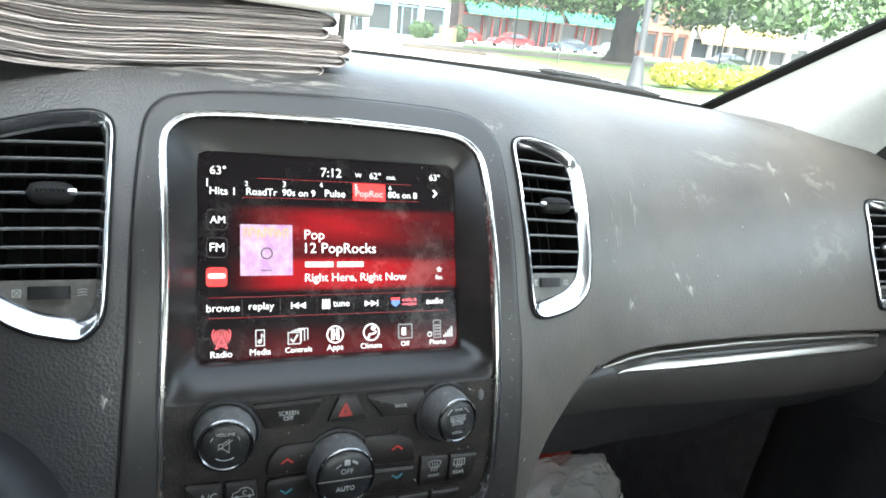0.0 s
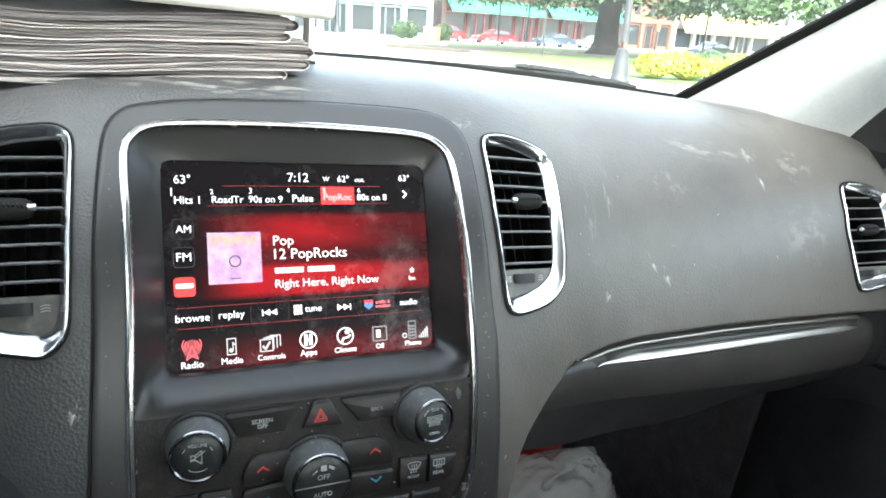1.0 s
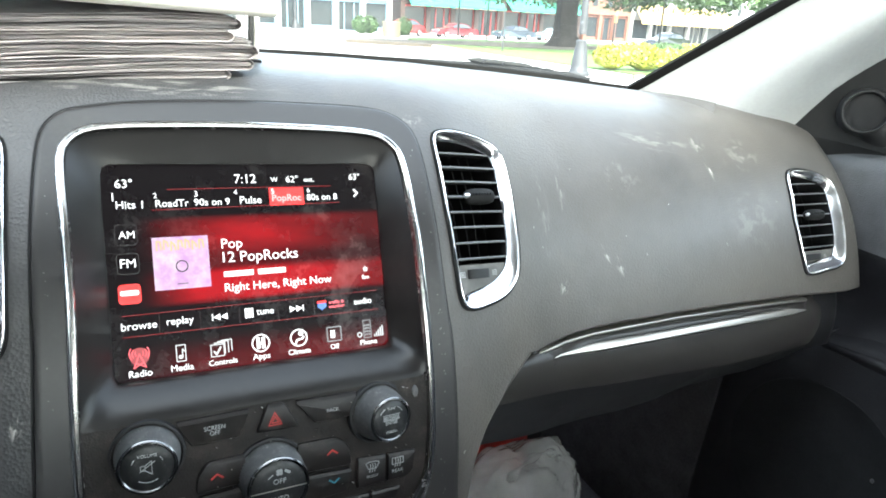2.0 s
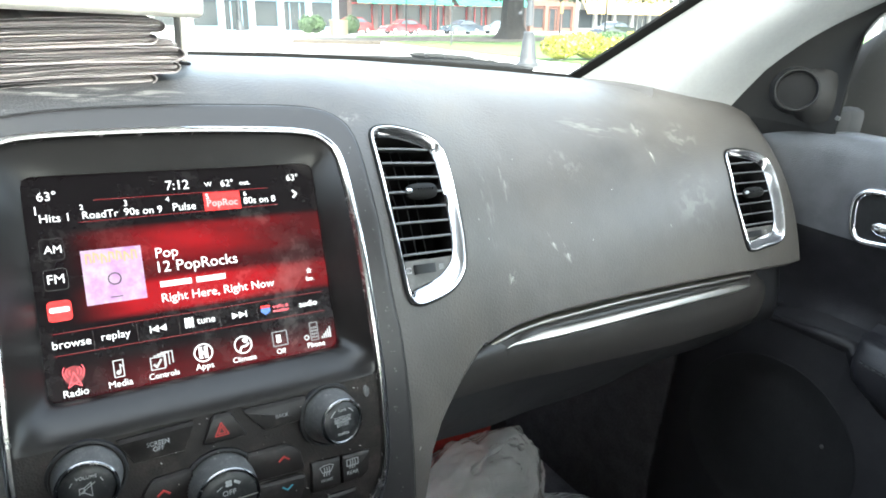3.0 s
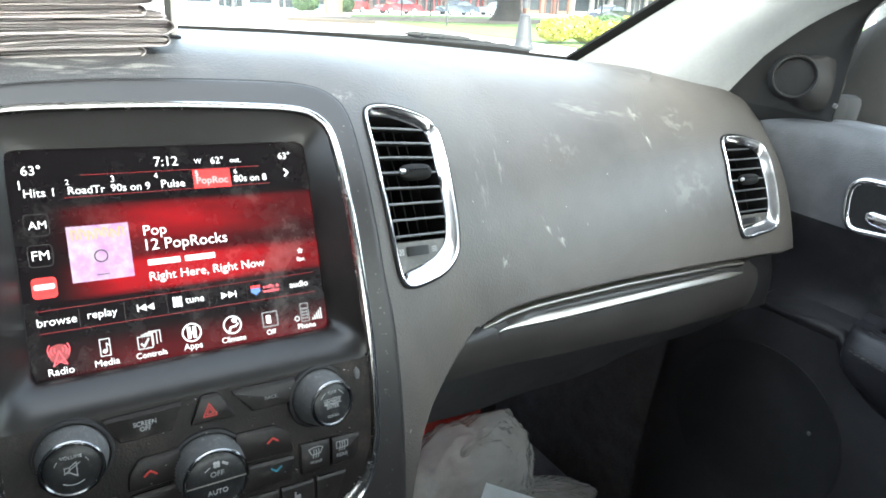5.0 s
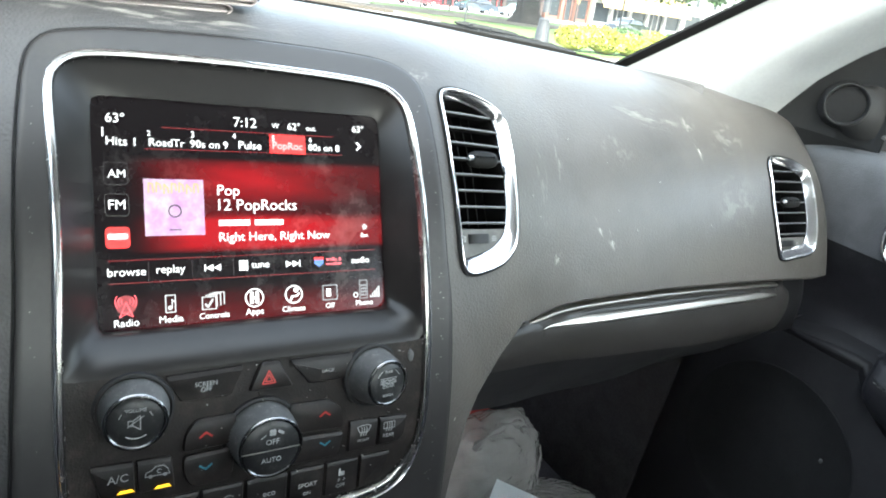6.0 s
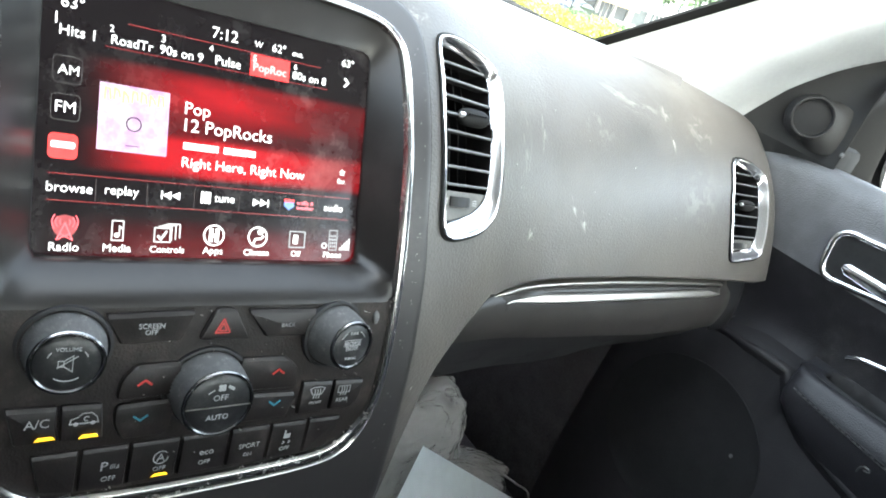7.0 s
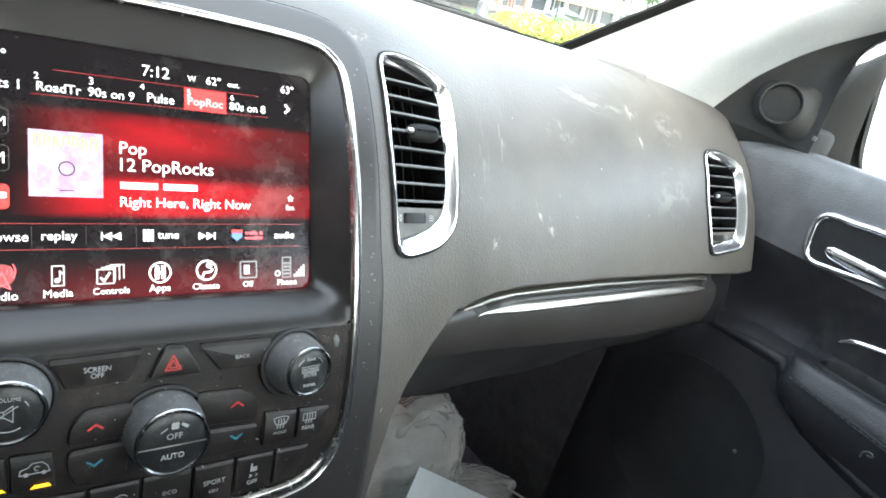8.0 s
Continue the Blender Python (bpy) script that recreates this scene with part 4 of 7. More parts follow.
LIT_KEY = lit("lit faint grey", (0.30, 0.26, 0.26), 0.012)
for v0, v1 in ((30.8, 17.9), (12.6, -0.2)):
    bm = bmesh.new()
    shape = key_shape(-82.2, v0, -69.6, v1, 2.2)
    stroke(bm, shape + shape[:1], 0.00045, glass_at)
    part("key_outline", bm, LIT_KEY, touch)
bm = bmesh.new()
patch(bm, key_shape(-82.6, -6.6, -69.6, -19.0, 2.4), glass_at, h1=0.00012)
key = part("satellite_key", bm, LIT_RED, touch, "lit red key with a white bar")
bm = bmesh.new()
patch(bm, key_shape(-81.4, -10.6, -70.8, -13.6, 0.9), glass_at, h1=0.0003)
part("bar", bm, LIT_WHITE, key)
RULE = lit("lit dim red", (0.9, 0.03, 0.05), 0.04)
for a, c, w in (((-0.050, 0.0527), (0.060, 0.0530), 0.0003), ((-0.060, 0.0395), (0.066, 0.0408), 0.0003), ((-0.082, -0.0262), (0.088, -0.0255), 0.0003), ((-0.082, -0.0394), (0.088, -0.0394), 0.0003)):
    bm = bmesh.new()
    stroke(bm, [a, c], w, glass_at, h1=0.0001)
    part("rule", bm, RULE, touch)
for u in (-60.5, -35.8, -11.0, 14.8, 40.2, 65.0):
    bm = bmesh.new()
    stroke(bm, [(u / 1000, -0.0275), (u / 1000, -0.0385)], 0.0003, glass_at, h1=0.0001)
    part("divider", bm, LIT_DARK, touch)

# cover picture: plain colour fields
bm = bmesh.new()
patch(bm, [(-0.0614, -0.0122), (-0.0273, -0.0122), (-0.0273, 0.0217), (-0.0614, 0.0217)], glass_at, h1=0.00012)


def cover():
    m = lit("lit cover picture", (0.9, 0.6, 0.85), 0.066)
    nt = m.node_tree
    b = nt.nodes["Principled BSDF"]
    co = nt.nodes.new("ShaderNodeTexCoord")
    n = nt.nodes.new("ShaderNodeTexNoise")
    n.inputs["Scale"].default_value, n.inputs["Detail"].default_value, n.inputs["Roughness"].default_value = 150, 7, 0.7
    nt.links.new(co.outputs["Object"], n.inputs["Vector"])
    r = nt.nodes.new("ShaderNodeValToRGB")
    r.color_ramp.elements[0].position, r.color_ramp.elements[0].color = 0.40, (0.74, 0.38, 0.76, 1)
    r.color_ramp.elements[1].position, r.color_ramp.elements[1].color = 0.66, (1.0, 0.76, 0.92, 1)
    nt.links.new(n.outputs["Fac"], r.inputs["Fac"])
    nt.links.new(r.outputs["Color"], b.inputs["Emission Color"])
    return m


art = part("cover_picture", bm, cover(), touch, "pink cover picture with an orange top band")
bm = bmesh.new()
LIT_ORANGE = lit("lit orange", (1.0, 0.50, 0.22), 0.085)
for k in range(7):
    u, v = -0.0574 + 0.0043 * k, 0.0162 + 0.0006 * math.sin(2.1 * k)
    stroke(bm, [(u - 0.0014, v - 0.0028), (u - 0.0012, v + 0.0030), (u + 0.0008, v + 0.0026 - 0.001 * (k % 3)), (u + 0.0013, v - 0.0024 + 0.0012 * (k % 2))], 0.0011, glass_at, h1=0.0002)
    part("stripe", bm, LIT_ORANGE, art)
    bm = bmesh.new()
arc_band(bm, -0.0444, 0.0025, 0.0040, 0.0008, 0, 360, glass_at, h1=0.0002)
stroke(bm, [(-0.0478, -0.0088), (-0.0412, -0.0088)], 0.0006, glass_at, h1=0.0002)
part("emblem", bm, lit("lit violet grey", (0.12, 0.10, 0.16), 0.02), art)

# icons


def icon(name, build, material=LIT_WHITE):
    bm = bmesh.new()
    build(bm)
    return part(name, bm, material, touch)


def poly(bm, *pts):
    patch(bm, [(u / 1000, v / 1000) for u, v in pts], glass_at)


def line(bm, w, *pts):
    stroke(bm, [(u / 1000, v / 1000) for u, v in pts], w / 1000, glass_at)


def arrow(bm):
    line(bm, 1.3, (77.8, 49.8), (80.2, 47.4), (77.8, 45.0))


def rewind(bm):
    poly(bm, (-28.6, -34.9), (-27.9, -34.9), (-27.9, -30.5), (-28.6, -30.5))
    poly(bm, (-27.8, -32.7), (-23.4, -34.9), (-23.4, -30.5))
    poly(bm, (-23.2, -32.7), (-18.8, -34.9), (-18.8, -30.5))


def forward(bm):
    poly(bm, (23.0, -34.9), (27.4, -32.7), (23.0, -30.5))
    poly(bm, (27.6, -34.9), (32.0, -32.7), (27.6, -30.5))
    poly(bm, (32.1, -34.9), (32.8, -34.9), (32.8, -30.5), (32.1, -30.5))


def keypad(bm):
    for k in range(3):
        poly(bm, (-7.4 + 2 * k, -35.6), (-6.0 + 2 * k, -35.6), (-6.0 + 2 * k, -29.0), (-7.4 + 2 * k, -29.0))


def star(bm):
    patch(bm, [((81.1 + (2.4 if k % 2 == 0 else 1.0) * math.sin(math.pi * k / 5)) / 1000, (-9.2 + (2.4 if k % 2 == 0 else 1.0) * math.cos(math.pi * k / 5)) / 1000) for k in range(10)], glass_at)


def mast(bm):
    line(bm, 0.7, (-76.8, -59.0), (-73.3, -50.4), (-69.8, -59.0))
    line(bm, 0.5, (-75.4, -55.8), (-70.6, -58.6))
    line(bm, 0.5, (-71.2, -55.8), (-76.0, -58.6))
    for r in (2.6, 4.4, 6.0):
        arc_band(bm, -0.0733, -0.0500, r / 1000, 0.0006, -38, 38, glass_at)
        arc_band(bm, -0.0733, -0.0500, r / 1000, 0.0006, 142, 218, glass_at)


def player(bm):
    line(bm, 0.7, (-51.8, -58.2), (-46.4, -58.2), (-46.4, -48.0), (-51.8, -48.0), (-51.8, -58.2))
    patch(bm, disc(-0.0494, -0.0555, 0.0014, 14), glass_at)
    line(bm, 0.7, (-48.2, -55.4), (-48.2, -50.6), (-46.8, -52.2))


def cards(bm):
    for k in range(3):
        line(bm, 0.7, (-28.6 + 2.2 * k, -49.6 + k * 0.7), (-22.0 + 2.2 * k, -49.6 + k * 0.7), (-22.0 + 2.2 * k, -57.0 + k * 0.7))
    line(bm, 0.7, (-30.8, -58.2), (-30.8, -50.6), (-22.6, -50.6), (-22.6, -58.2), (-30.8, -58.2))
    line(bm, 1.3, (-29.0, -55.0), (-27.4, -56.8), (-24.6, -52.4))


def apps(bm):
    arc_band(bm, 0.0014, -0.0533, 0.0061, 0.0009, 0, 360, glass_at, n=28)
    poly(bm, (-1.4, -57.0), (0.8, -57.0), (0.8, -49.4), (-1.4, -49.4))
    poly(bm, (2.0, -57.0), (4.2, -57.0), (4.2, -49.4), (2.0, -49.4))
    poly(bm, (0.8, -54.2), (2.0, -54.2), (2.0, -52.6), (0.8, -52.6))


def climate(bm):
    arc_band(bm, 0.0275, -0.0530, 0.0061, 0.0009, 0, 360, glass_at, n=28)
    patch(bm, disc(0.0290, -0.0502, 0.0017, 14), glass_at)
    line(bm, 1.2, (25.0, -57.0), (26.2, -54.4), (29.6, -54.0), (31.0, -52.6))


def off_key(bm):
    line(bm, 0.8, (48.0, -58.4), (58.2, -58.4), (58.2, -48.6), (48.0, -48.6), (48.0, -58.4))


def off_fill(bm):
    poly(bm, (50.4, -56.2), (53.6, -56.2), (53.6, -50.8), (50.4, -50.8))


def phone(bm):
    line(bm, 0.6, (75.4, -59.2), (81.0, -59.2), (81.0, -46.6), (75.4, -46.6), (75.4, -59.2))
    for i in range(3):
        for j in range(4):
            poly(bm, (76.2 + 1.5 * i, -57.6 + 2.2 * j), (77.2 + 1.5 * i, -57.6 + 2.2 * j), (77.2 + 1.5 * i, -56.2 + 2.2 * j), (76.2 + 1.5 * i, -56.2 + 2.2 * j))


def signal(bm):
    for k in range(5):
        poly(bm, (83.2 + 1.6 * k, -59.2), (84.2 + 1.6 * k, -59.2), (84.2 + 1.6 * k, -57.4 + 1.5 * k), (83.2 + 1.6 * k, -57.4 + 1.5 * k))
    arc_band(bm, 0.0722, -0.0566, 0.0020, 0.0009, 0, 360, glass_at)


icon("next_icon", arrow)
icon("rewind_icon", rewind)
icon("forward_icon", forward)
icon("keypad_icon", keypad)
icon("star_icon", star)
bm = bmesh.new()
patch(bm, disc(-0.0733, -0.0520, 0.0056, 24), glass_at, h1=0.0001)
part("mast_glow", bm, lit("lit deep red", (0.9, 0.02, 0.04), 0.030), touch, "round red glow behind the mast")
icon("mast_icon", mast, lit("lit warm red", (1.0, 0.10, 0.13), 0.12))
LIT_SOFT = lit("lit soft white", (0.80, 0.78, 0.80), 0.075)
icon("player_icon", player, LIT_SOFT)
icon("cards_icon", cards, LIT_SOFT)
icon("apps_icon", apps)
icon("climate_icon", climate)
icon("off_icon", off_key, LIT_GREY)
icon("off_mark", off_fill)
icon("phone_icon", phone, LIT_GREY)
icon("signal_icon", signal, LIT_SOFT)
bm = bmesh.new()
patch(bm, [(0.0428, -0.0310), (0.0492, -0.0310), (0.0492, -0.0335), (0.0460, -0.0358), (0.0428, -0.0335)], glass_at)
shield = part("shield_icon", bm, LIT_BLUE, touch, "small blue and red shield icon")
bm = bmesh.new()
patch(bm, rect(0.0460, -0.0300, 0.0066, 0.0018), glass_at)
part("top", bm, LIT_RED, shield)

# ---- air vents ----


def vent_loops(ctrl, side):
    outer = spline(ctrl, 120)
    m = len(outer)
    area = sum(outer[i].x * outer[(i + 1) % m].y - outer[(i + 1) % m].x * outer[i].y for i in range(m))
    d = []
    for i in range(m):
        t = (outer[(i + 1) % m] - outer[i - 1]).normalized()
        nrm = Vector((t.y, -t.x)) * (1 if area > 0 else -1)
        d.append(0.0034 + (0.0046 * max(0, nrm.x) if side > 0 else 0.0018 * abs(nrm.x)) + 0.0055 * max(0, nrm.y) + 0.0090 * max(0, -nrm.y))
    for _ in range(8):
        d = [(d[i - 1] + d[i] + d[(i + 1) % m]) / 3 for i in range(m)]
    return outer, inset(outer, d)


def span(loop, v):
    """The left and right end of an outline at the height v."""
    xs = []
    for i in range(len(loop)):
        a, b = loop[i - 1], loop[i]
        if (a.y > v) != (b.y > v):
            xs.append(a.x + (b.x - a.x) * (v - a.y) / (b.y - a.y))
    return (min(xs), max(xs)) if len(xs) > 1 else None


def air_vent(ctrl, side, slats, v_top, v_low, v_plate, knob_slat, knob_at, label):
    outer, inner = vent_loops(ctrl, side)
    mid = sum((p for p in outer), Vector((0, 0))) / len(outer)
    vent = thing("air_vent", L(mid.x, mid.y, nd(mid.x, mid.y)), label, "air vent", group="dashboard air vents")

    def on_dash(loop, h):
        return [L(p.x, p.y, nd(p.x, p.y) + h) for p in loop]

    bm = bmesh.new()
    a = inset(outer, 0.0013)
    loft(bm, [on_dash(inset(outer, -0.0004), -0.004), on_dash(outer, 0.0002), on_dash(inset(outer, 0.0006), 0.0016), on_dash(a, 0.0019), on_dash(inset(outer, 0.0022), 0.0012), on_dash(inset(outer, 0.0026), 0.0004)])
    bz = part("bezel", bm, CHROME, vent, "bright chrome bezel edge", sharp=50)
    bm = bmesh.new()
    loft(bm, [on_dash(inset(outer, 0.0024), 0.0006),
              [L(*p.lerp(q, 0.35), nd(*p.lerp(q, 0.35)) - 0.0010) for p, q in zip(a, inner)],
              [L(*p.lerp(q, 0.75), nd(*p.lerp(q, 0.75)) - 0.0042) for p, q in zip(a, inner)], on_dash(inner, -0.0078)])
    part("inner_band", bm, BEZEL, bz, "dulled satin chrome band", sharp=50)
    bm = bmesh.new()
    loft(bm, [on_dash(inner, -0.0078), on_dash(inner, -0.014), on_dash(inner, -0.050)], cap1=True)
    part("duct", bm, VANE, vent)
    bm = bmesh.new()
    loft(bm, [on_dash(inset(outer, -0.0013), -0.002), on_dash(inset(outer, -0.0012), 0.0004), on_dash(inset(outer, -0.0002), 0.0005), on_dash(inset(outer, 0.0002), -0.002)])
    part("seal", bm, RUBBER, vent, "black gap seal round the bezel")
    # slats
    for k in range(slats):
        v = v_top + (v_low - v_top) * k / (slats - 1)
        ends = span(inner, v)
        if not ends:
            continue
        u0, u1 = ends[0] - 0.001, ends[1] + 0.001
        bm = bmesh.new()
        rows = []
        for j in range(9):
            u = u0 + (u1 - u0) * j / 8
            n = nd(mid.x, v) + (nd(u, v) - nd(mid.x, v)) * 0.8 - 0.0095
            rows.append([L(u, v + dv, n + dn) for dv, dn in ((0.0007, 0.0004), (0.0011, -0.0004), (0.0016, -0.013), (0.0004, -0.013), (-0.0008, -0.0004), (-0.0005, 0.0004))])
        loft(bm, rows, cap0=True, cap1=True)
        sl = part("slat", bm, VANE, vent)
        # the front edge is painted paler than the slat, for the light it catches
        bm = bmesh.new()
        rows = []
        for j in range(9):
            u = u0 + 0.0012 + (u1 - u0 - 0.0024) * j / 8
            n = nd(mid.x, v) + (nd(u, v) - nd(mid.x, v)) * 0.8 - 0.0095
            rows.append([L(u, v + dv, n + dn) for dv, dn in ((0.0012, -0.0006), (0.0010, 0.0004), (0.0003, 0.0009), (-0.0005, 0.0008), (-0.0008, 0.0), (0.0002, -0.0006))])
        loft(bm, rows, cap0=True, cap1=True)
        part("edge", bm, SLAT_LIT, sl, "front edge painted paler, as if lit")
        if k == knob_slat:
            uk = u0 + (u1 - u0) * knob_at
            n = nd(mid.x, v) + (nd(uk, v) - nd(mid.x, v)) * 0.8 - 0.008
            wide = (0.24 if side > 0 else 0.195) * (u1 - u0)
            bm = bmesh.new()
            rows = []
            for j in range(13):
                s = -1 + 2 * j / 12
                r = 0.0060 * (1 - abs(s) ** 3.2) ** 0.5 + 0.0006
                rows.append([L(uk + s * wide, v + r * math.cos(2 * math.pi * i / 16), n + 0.8 * r * math.sin(2 * math.pi * i / 16)) for i in range(16)])
            loft(bm, rows, cap0=True, cap1=True)
            kn = part("slider", bm, RUBBER, vent, "ribbed black slider knob with a chrome tip")
            bm = bmesh.new()
            e = -0.86 if side > 0 else 0.86
            box(bm, L(uk + e * wide, v + 0.0006, n + 0.0034), (0.0046, 0.0030, 0.0034), Euler((TH, 0, 0)).to_matrix(), 0.0008)
            part("tip", bm, SILVER, kn, "chrome tip")
            for q in range(-3, 4):
                bm = bmesh.new()
                box(bm, L(uk + q * wide * 0.17, v, n + 0.0040), (0.0006, 0.0012, 0.0064), Euler((TH, 0, 0)).to_matrix())
                part("rib", bm, BLACK, kn)
    # upright vanes behind
    lo, hi = min(p.x for p in inner), max(p.x for p in inner)
    for k in range(1, 6):
        u = lo + (hi - lo) * k / 6
        bm = bmesh.new()
        rows = []
        for v in (v_plate + 0.002, (v_plate + v_top) / 2, v_top + 0.004):
            n = nd(u, v) - 0.030
            rows.append([L(u - 0.0005, v, n), L(u + 0.0005, v, n), L(u + 0.0005, v, n - 0.016), L(u - 0.0005, v, n - 0.016)])
        loft(bm, rows, cap0=True, cap1=True)
        part("vane", bm, VANE, vent)
    # the plate with the thumbwheel
    low = [p for p in inner if p.y < v_plate]
    a, c = span(inner, v_plate)
    order = sorted(low, key=lambda p: math.atan2(p.x - (a + c) / 2, -(p.y - v_plate - 0.004)))
    ring = [Vector((a, v_plate))] + order + [Vector((c, v_plate))]
    bm = bmesh.new()
    base = -0.0095

    def plate(u, v, h):
        return L(u, v, nd(mid.x, v) + (nd(u, v) - nd(mid.x, v)) * 0.9 + base + h)

    patch(bm, [(p.x, p.y) for p in ring], plate, -0.020, 0.0)
    pl = part("plate", bm, PLATE, vent, "dark grey vent control plate")
    w = c - a
    uc, vc = (a + c) / 2 - 0.003 * side, v_plate - 0.0072
    bm = bmesh.new()
    rows = []
    for j in range(13):
        ang = math.pi * (-0.42 + 0.84 * j / 12)
        u = uc + math.sin(ang) * 0.20 * w / math.sin(0.42 * math.pi)
        h = 0.0042 * math.cos(ang) - 0.0004
        rows.append([plate(u, vc - 0.0036, -0.003), plate(u, vc - 0.0036, h), plate(u, vc + 0.0036, h), plate(u, vc + 0.0036, -0.003)])
    loft(bm, rows, cap0=True, cap1=True)
    part("thumbwheel", bm, BLACK, pl, "black thumbwheel")
    bm = bmesh.new()
    s = 0.0020
    u = uc - 0.30 * w
    stroke(bm, [(u - s, vc - s), (u + s, vc - s), (u + s, vc + s), (u - s, vc + s), (u - s, vc - s), (u + s, vc + s)], 0.0005, plate)
    stroke(bm, [(u + s, vc - s), (u - s, vc + s)], 0.0005, plate)
    part("shut_symbol", bm, MARK, pl)
    bm = bmesh.new()
    u = uc + 0.31 * w
    for k in (-1, 0, 1):
        stroke(bm, [(u - 0.0024, vc + 0.0016 * k - 0.0004), (u, vc + 0.0016 * k + 0.0003), (u + 0.0024, vc + 0.0016 * k - 0.0001)], 0.0005, plate)
    part("open_symbol", bm, MARK, pl)


air_vent(VENT_C, 1, 8, 0.0775, -0.0090, -0.0135, 3, 0.60, "black slatted air vent with a wide chrome bezel beside the screen")
air_vent(VENT_L, -1, 8, 0.0679, -0.0059, -0.0138, 3, 0.59, "black slatted driver-side air vent with a wide chrome bezel")
air_vent(VENT_R, 1, 7, 0.0500, -0.0270, -0.0310, 3, 0.58, "black slatted passenger air vent with a chrome bezel by the door")

# ---- glove box ----
glove = thing("glove_box", (0.43, 0.03, 0.95), "closed bronze-grey glove box with a satin metal strip", "glove box")


def strip_top(u):
    return lower_edge(u) - 0.0048 if u > 0.2216 else -0.0933


def fade(u):
    return smooth(0.238, 0.33, u) * smooth(0.645, 0.58, u)


top, hollow, crest = [], [], []
for u in np.linspace(0.222, 0.648, 100):
    f = fade(u)
    v0, n0 = strip_top(u), nd(u, -0.09) - 0.006 - 0.009 * (1 - smooth(0.222, 0.255, u) * smooth(0.648, 0.628, u))
    v0 -= 0.0030
    vr = min(-0.0996, v0 - 0.0112)
    mid_ = (v0 + vr) / 2
    bead = [(0.0042, -0.0110), (0.0028, -0.0046), (0.0012, -0.0012), (0.0002, -0.0001), (-0.0008, -0.0002), (-0.0017, -0.0014), (-0.0030, -0.0050)]
    ridge = [(0.0082, -0.0054), (0.0072, -0.0030), (0.0064, -0.0008), (0.0052, -0.0002), (0.0022, 0.0007), (-0.0010, 0.0016), (-0.0030, 0.0012), (-0.0050, -0.0030)]
    tip = 0.03 + 0.97 * min(1.0, 1.25 * f)
    top.append([L(u, v0 + a, n0 + c) for a, c in bead[:6]])
    hollow.append([L(u, v0 + bead[5][0] + 0.0002, n0 + bead[5][1]), L(u, v0 + bead[6][0], n0 + (bead[6][1] + 0.0014) * f - 0.0014), L(u, vr + ridge[0][0], n0 + (ridge[0][1] + 0.003) * f - 0.003),
                   L(u, vr + ridge[1][0] * tip, n0 + (ridge[1][1] + 0.003) * f - 0.003), L(u, vr - 0.001, n0 - 0.0036), L(u, vr - 0.0052, n0 - 0.0042)])
    crest.append([L(u, vr + 0.0012 + 0.72 * a * tip, n0 + (c + 0.0033) * f - 0.0033) for k, (a, c) in enumerate(ridge[1:])])
# bead and ridge get a paler metal than the hollow, to draw their highlights
for name, rows, material, label in (("trim_strip", top, SATIN, "thin satin bead, in paler metal for its highlight"), ("trim_hollow", hollow, BRONZE, ""), ("trim_ridge", crest, SATIN, "satin ridge, in paler metal for its highlight")):
    bm = bmesh.new()
    loft(bm, rows, closed=False)
    part(name, bm, material, glove, label, sharp=70)


def panel_low(u):
    return table(u, [(0.15, -0.1260), (0.26, -0.1315), (0.33, -0.1355), (0.41, -0.1385), (0.50, -0.1425), (0.61, -0.1420), (0.70, -0.1380)])


bm = bmesh.new()
rows = []
for u in np.linspace(0.160, 0.690, 70):
    e = smooth(0.640, 0.700, u)
    n0 = nd(u, -0.09) - 0.008 - 0.012 * e
    vl = panel_low(u)
    row = [L(u, strip_top(u) + 0.006, n0 - 0.012), L(u, strip_top(u) - 0.001, n0 - 0.005), L(u, -0.0975, n0 - 0.0015)]
    for k in range(1, 9):
        s = k / 8
        row.append(L(u, -0.0975 + (vl + 0.0975) * s, n0 - 0.0015 - 0.016 * s * s))
    nl = n0 - 0.0175
    row += [L(u, vl - 0.0015, nl - 0.0015), L(u, vl - 0.0010, nl - 0.006)]
    rows.append(row)
loft(bm, rows, closed=False)
part("door_panel", bm, BRONZE, glove, "smooth bronze-grey glove box lid", sharp=50)


def under_low(u):
    return table(u, [(0.15, 0.900), (0.44, 0.901), (0.50, 0.906), (0.55, 0.917), (0.66, 0.921), (0.76, 0.93)])


bm = bmesh.new()
rows = []
for u in np.linspace(0.145, 0.742, 80):
    n0 = nd(u, -0.09) - 0.030 - 0.010 * smooth(0.64, 0.70, u)
    a = L(u, panel_low(u) + 0.004, n0)
    w = 0.0025 * noise.noise(Vector((u * 14, 0.3, 0)))
    q = Vector((u, 0.06 + w, under_low(u) + w))
    rows.append([a, a.lerp(q, 0.35), a.lerp(q, 0.7), q + Vector((0, -0.004, 0.006)), q, q + Vector((0, 0.004, 0.0)), Vector((u, 0.10, q.z + 0.012)), Vector((u, 0.36, q.z + 0.02))])
loft(bm, rows, closed=False)
part("under_panel", bm, UNDER, glove, "black panel under the lid", sharp=40)
for p in ((0.3990, 0.0550, 0.9180), (0.4600, 0.0465, 0.9390)):
    bm = bmesh.new()
    box(bm, p, (0.008, 0.004, 0.0045), Euler((0.5, 0.2, 0.1)).to_matrix(), 0.001)
    part("clip", bm, GRIP, glove, "small worn grey clip")

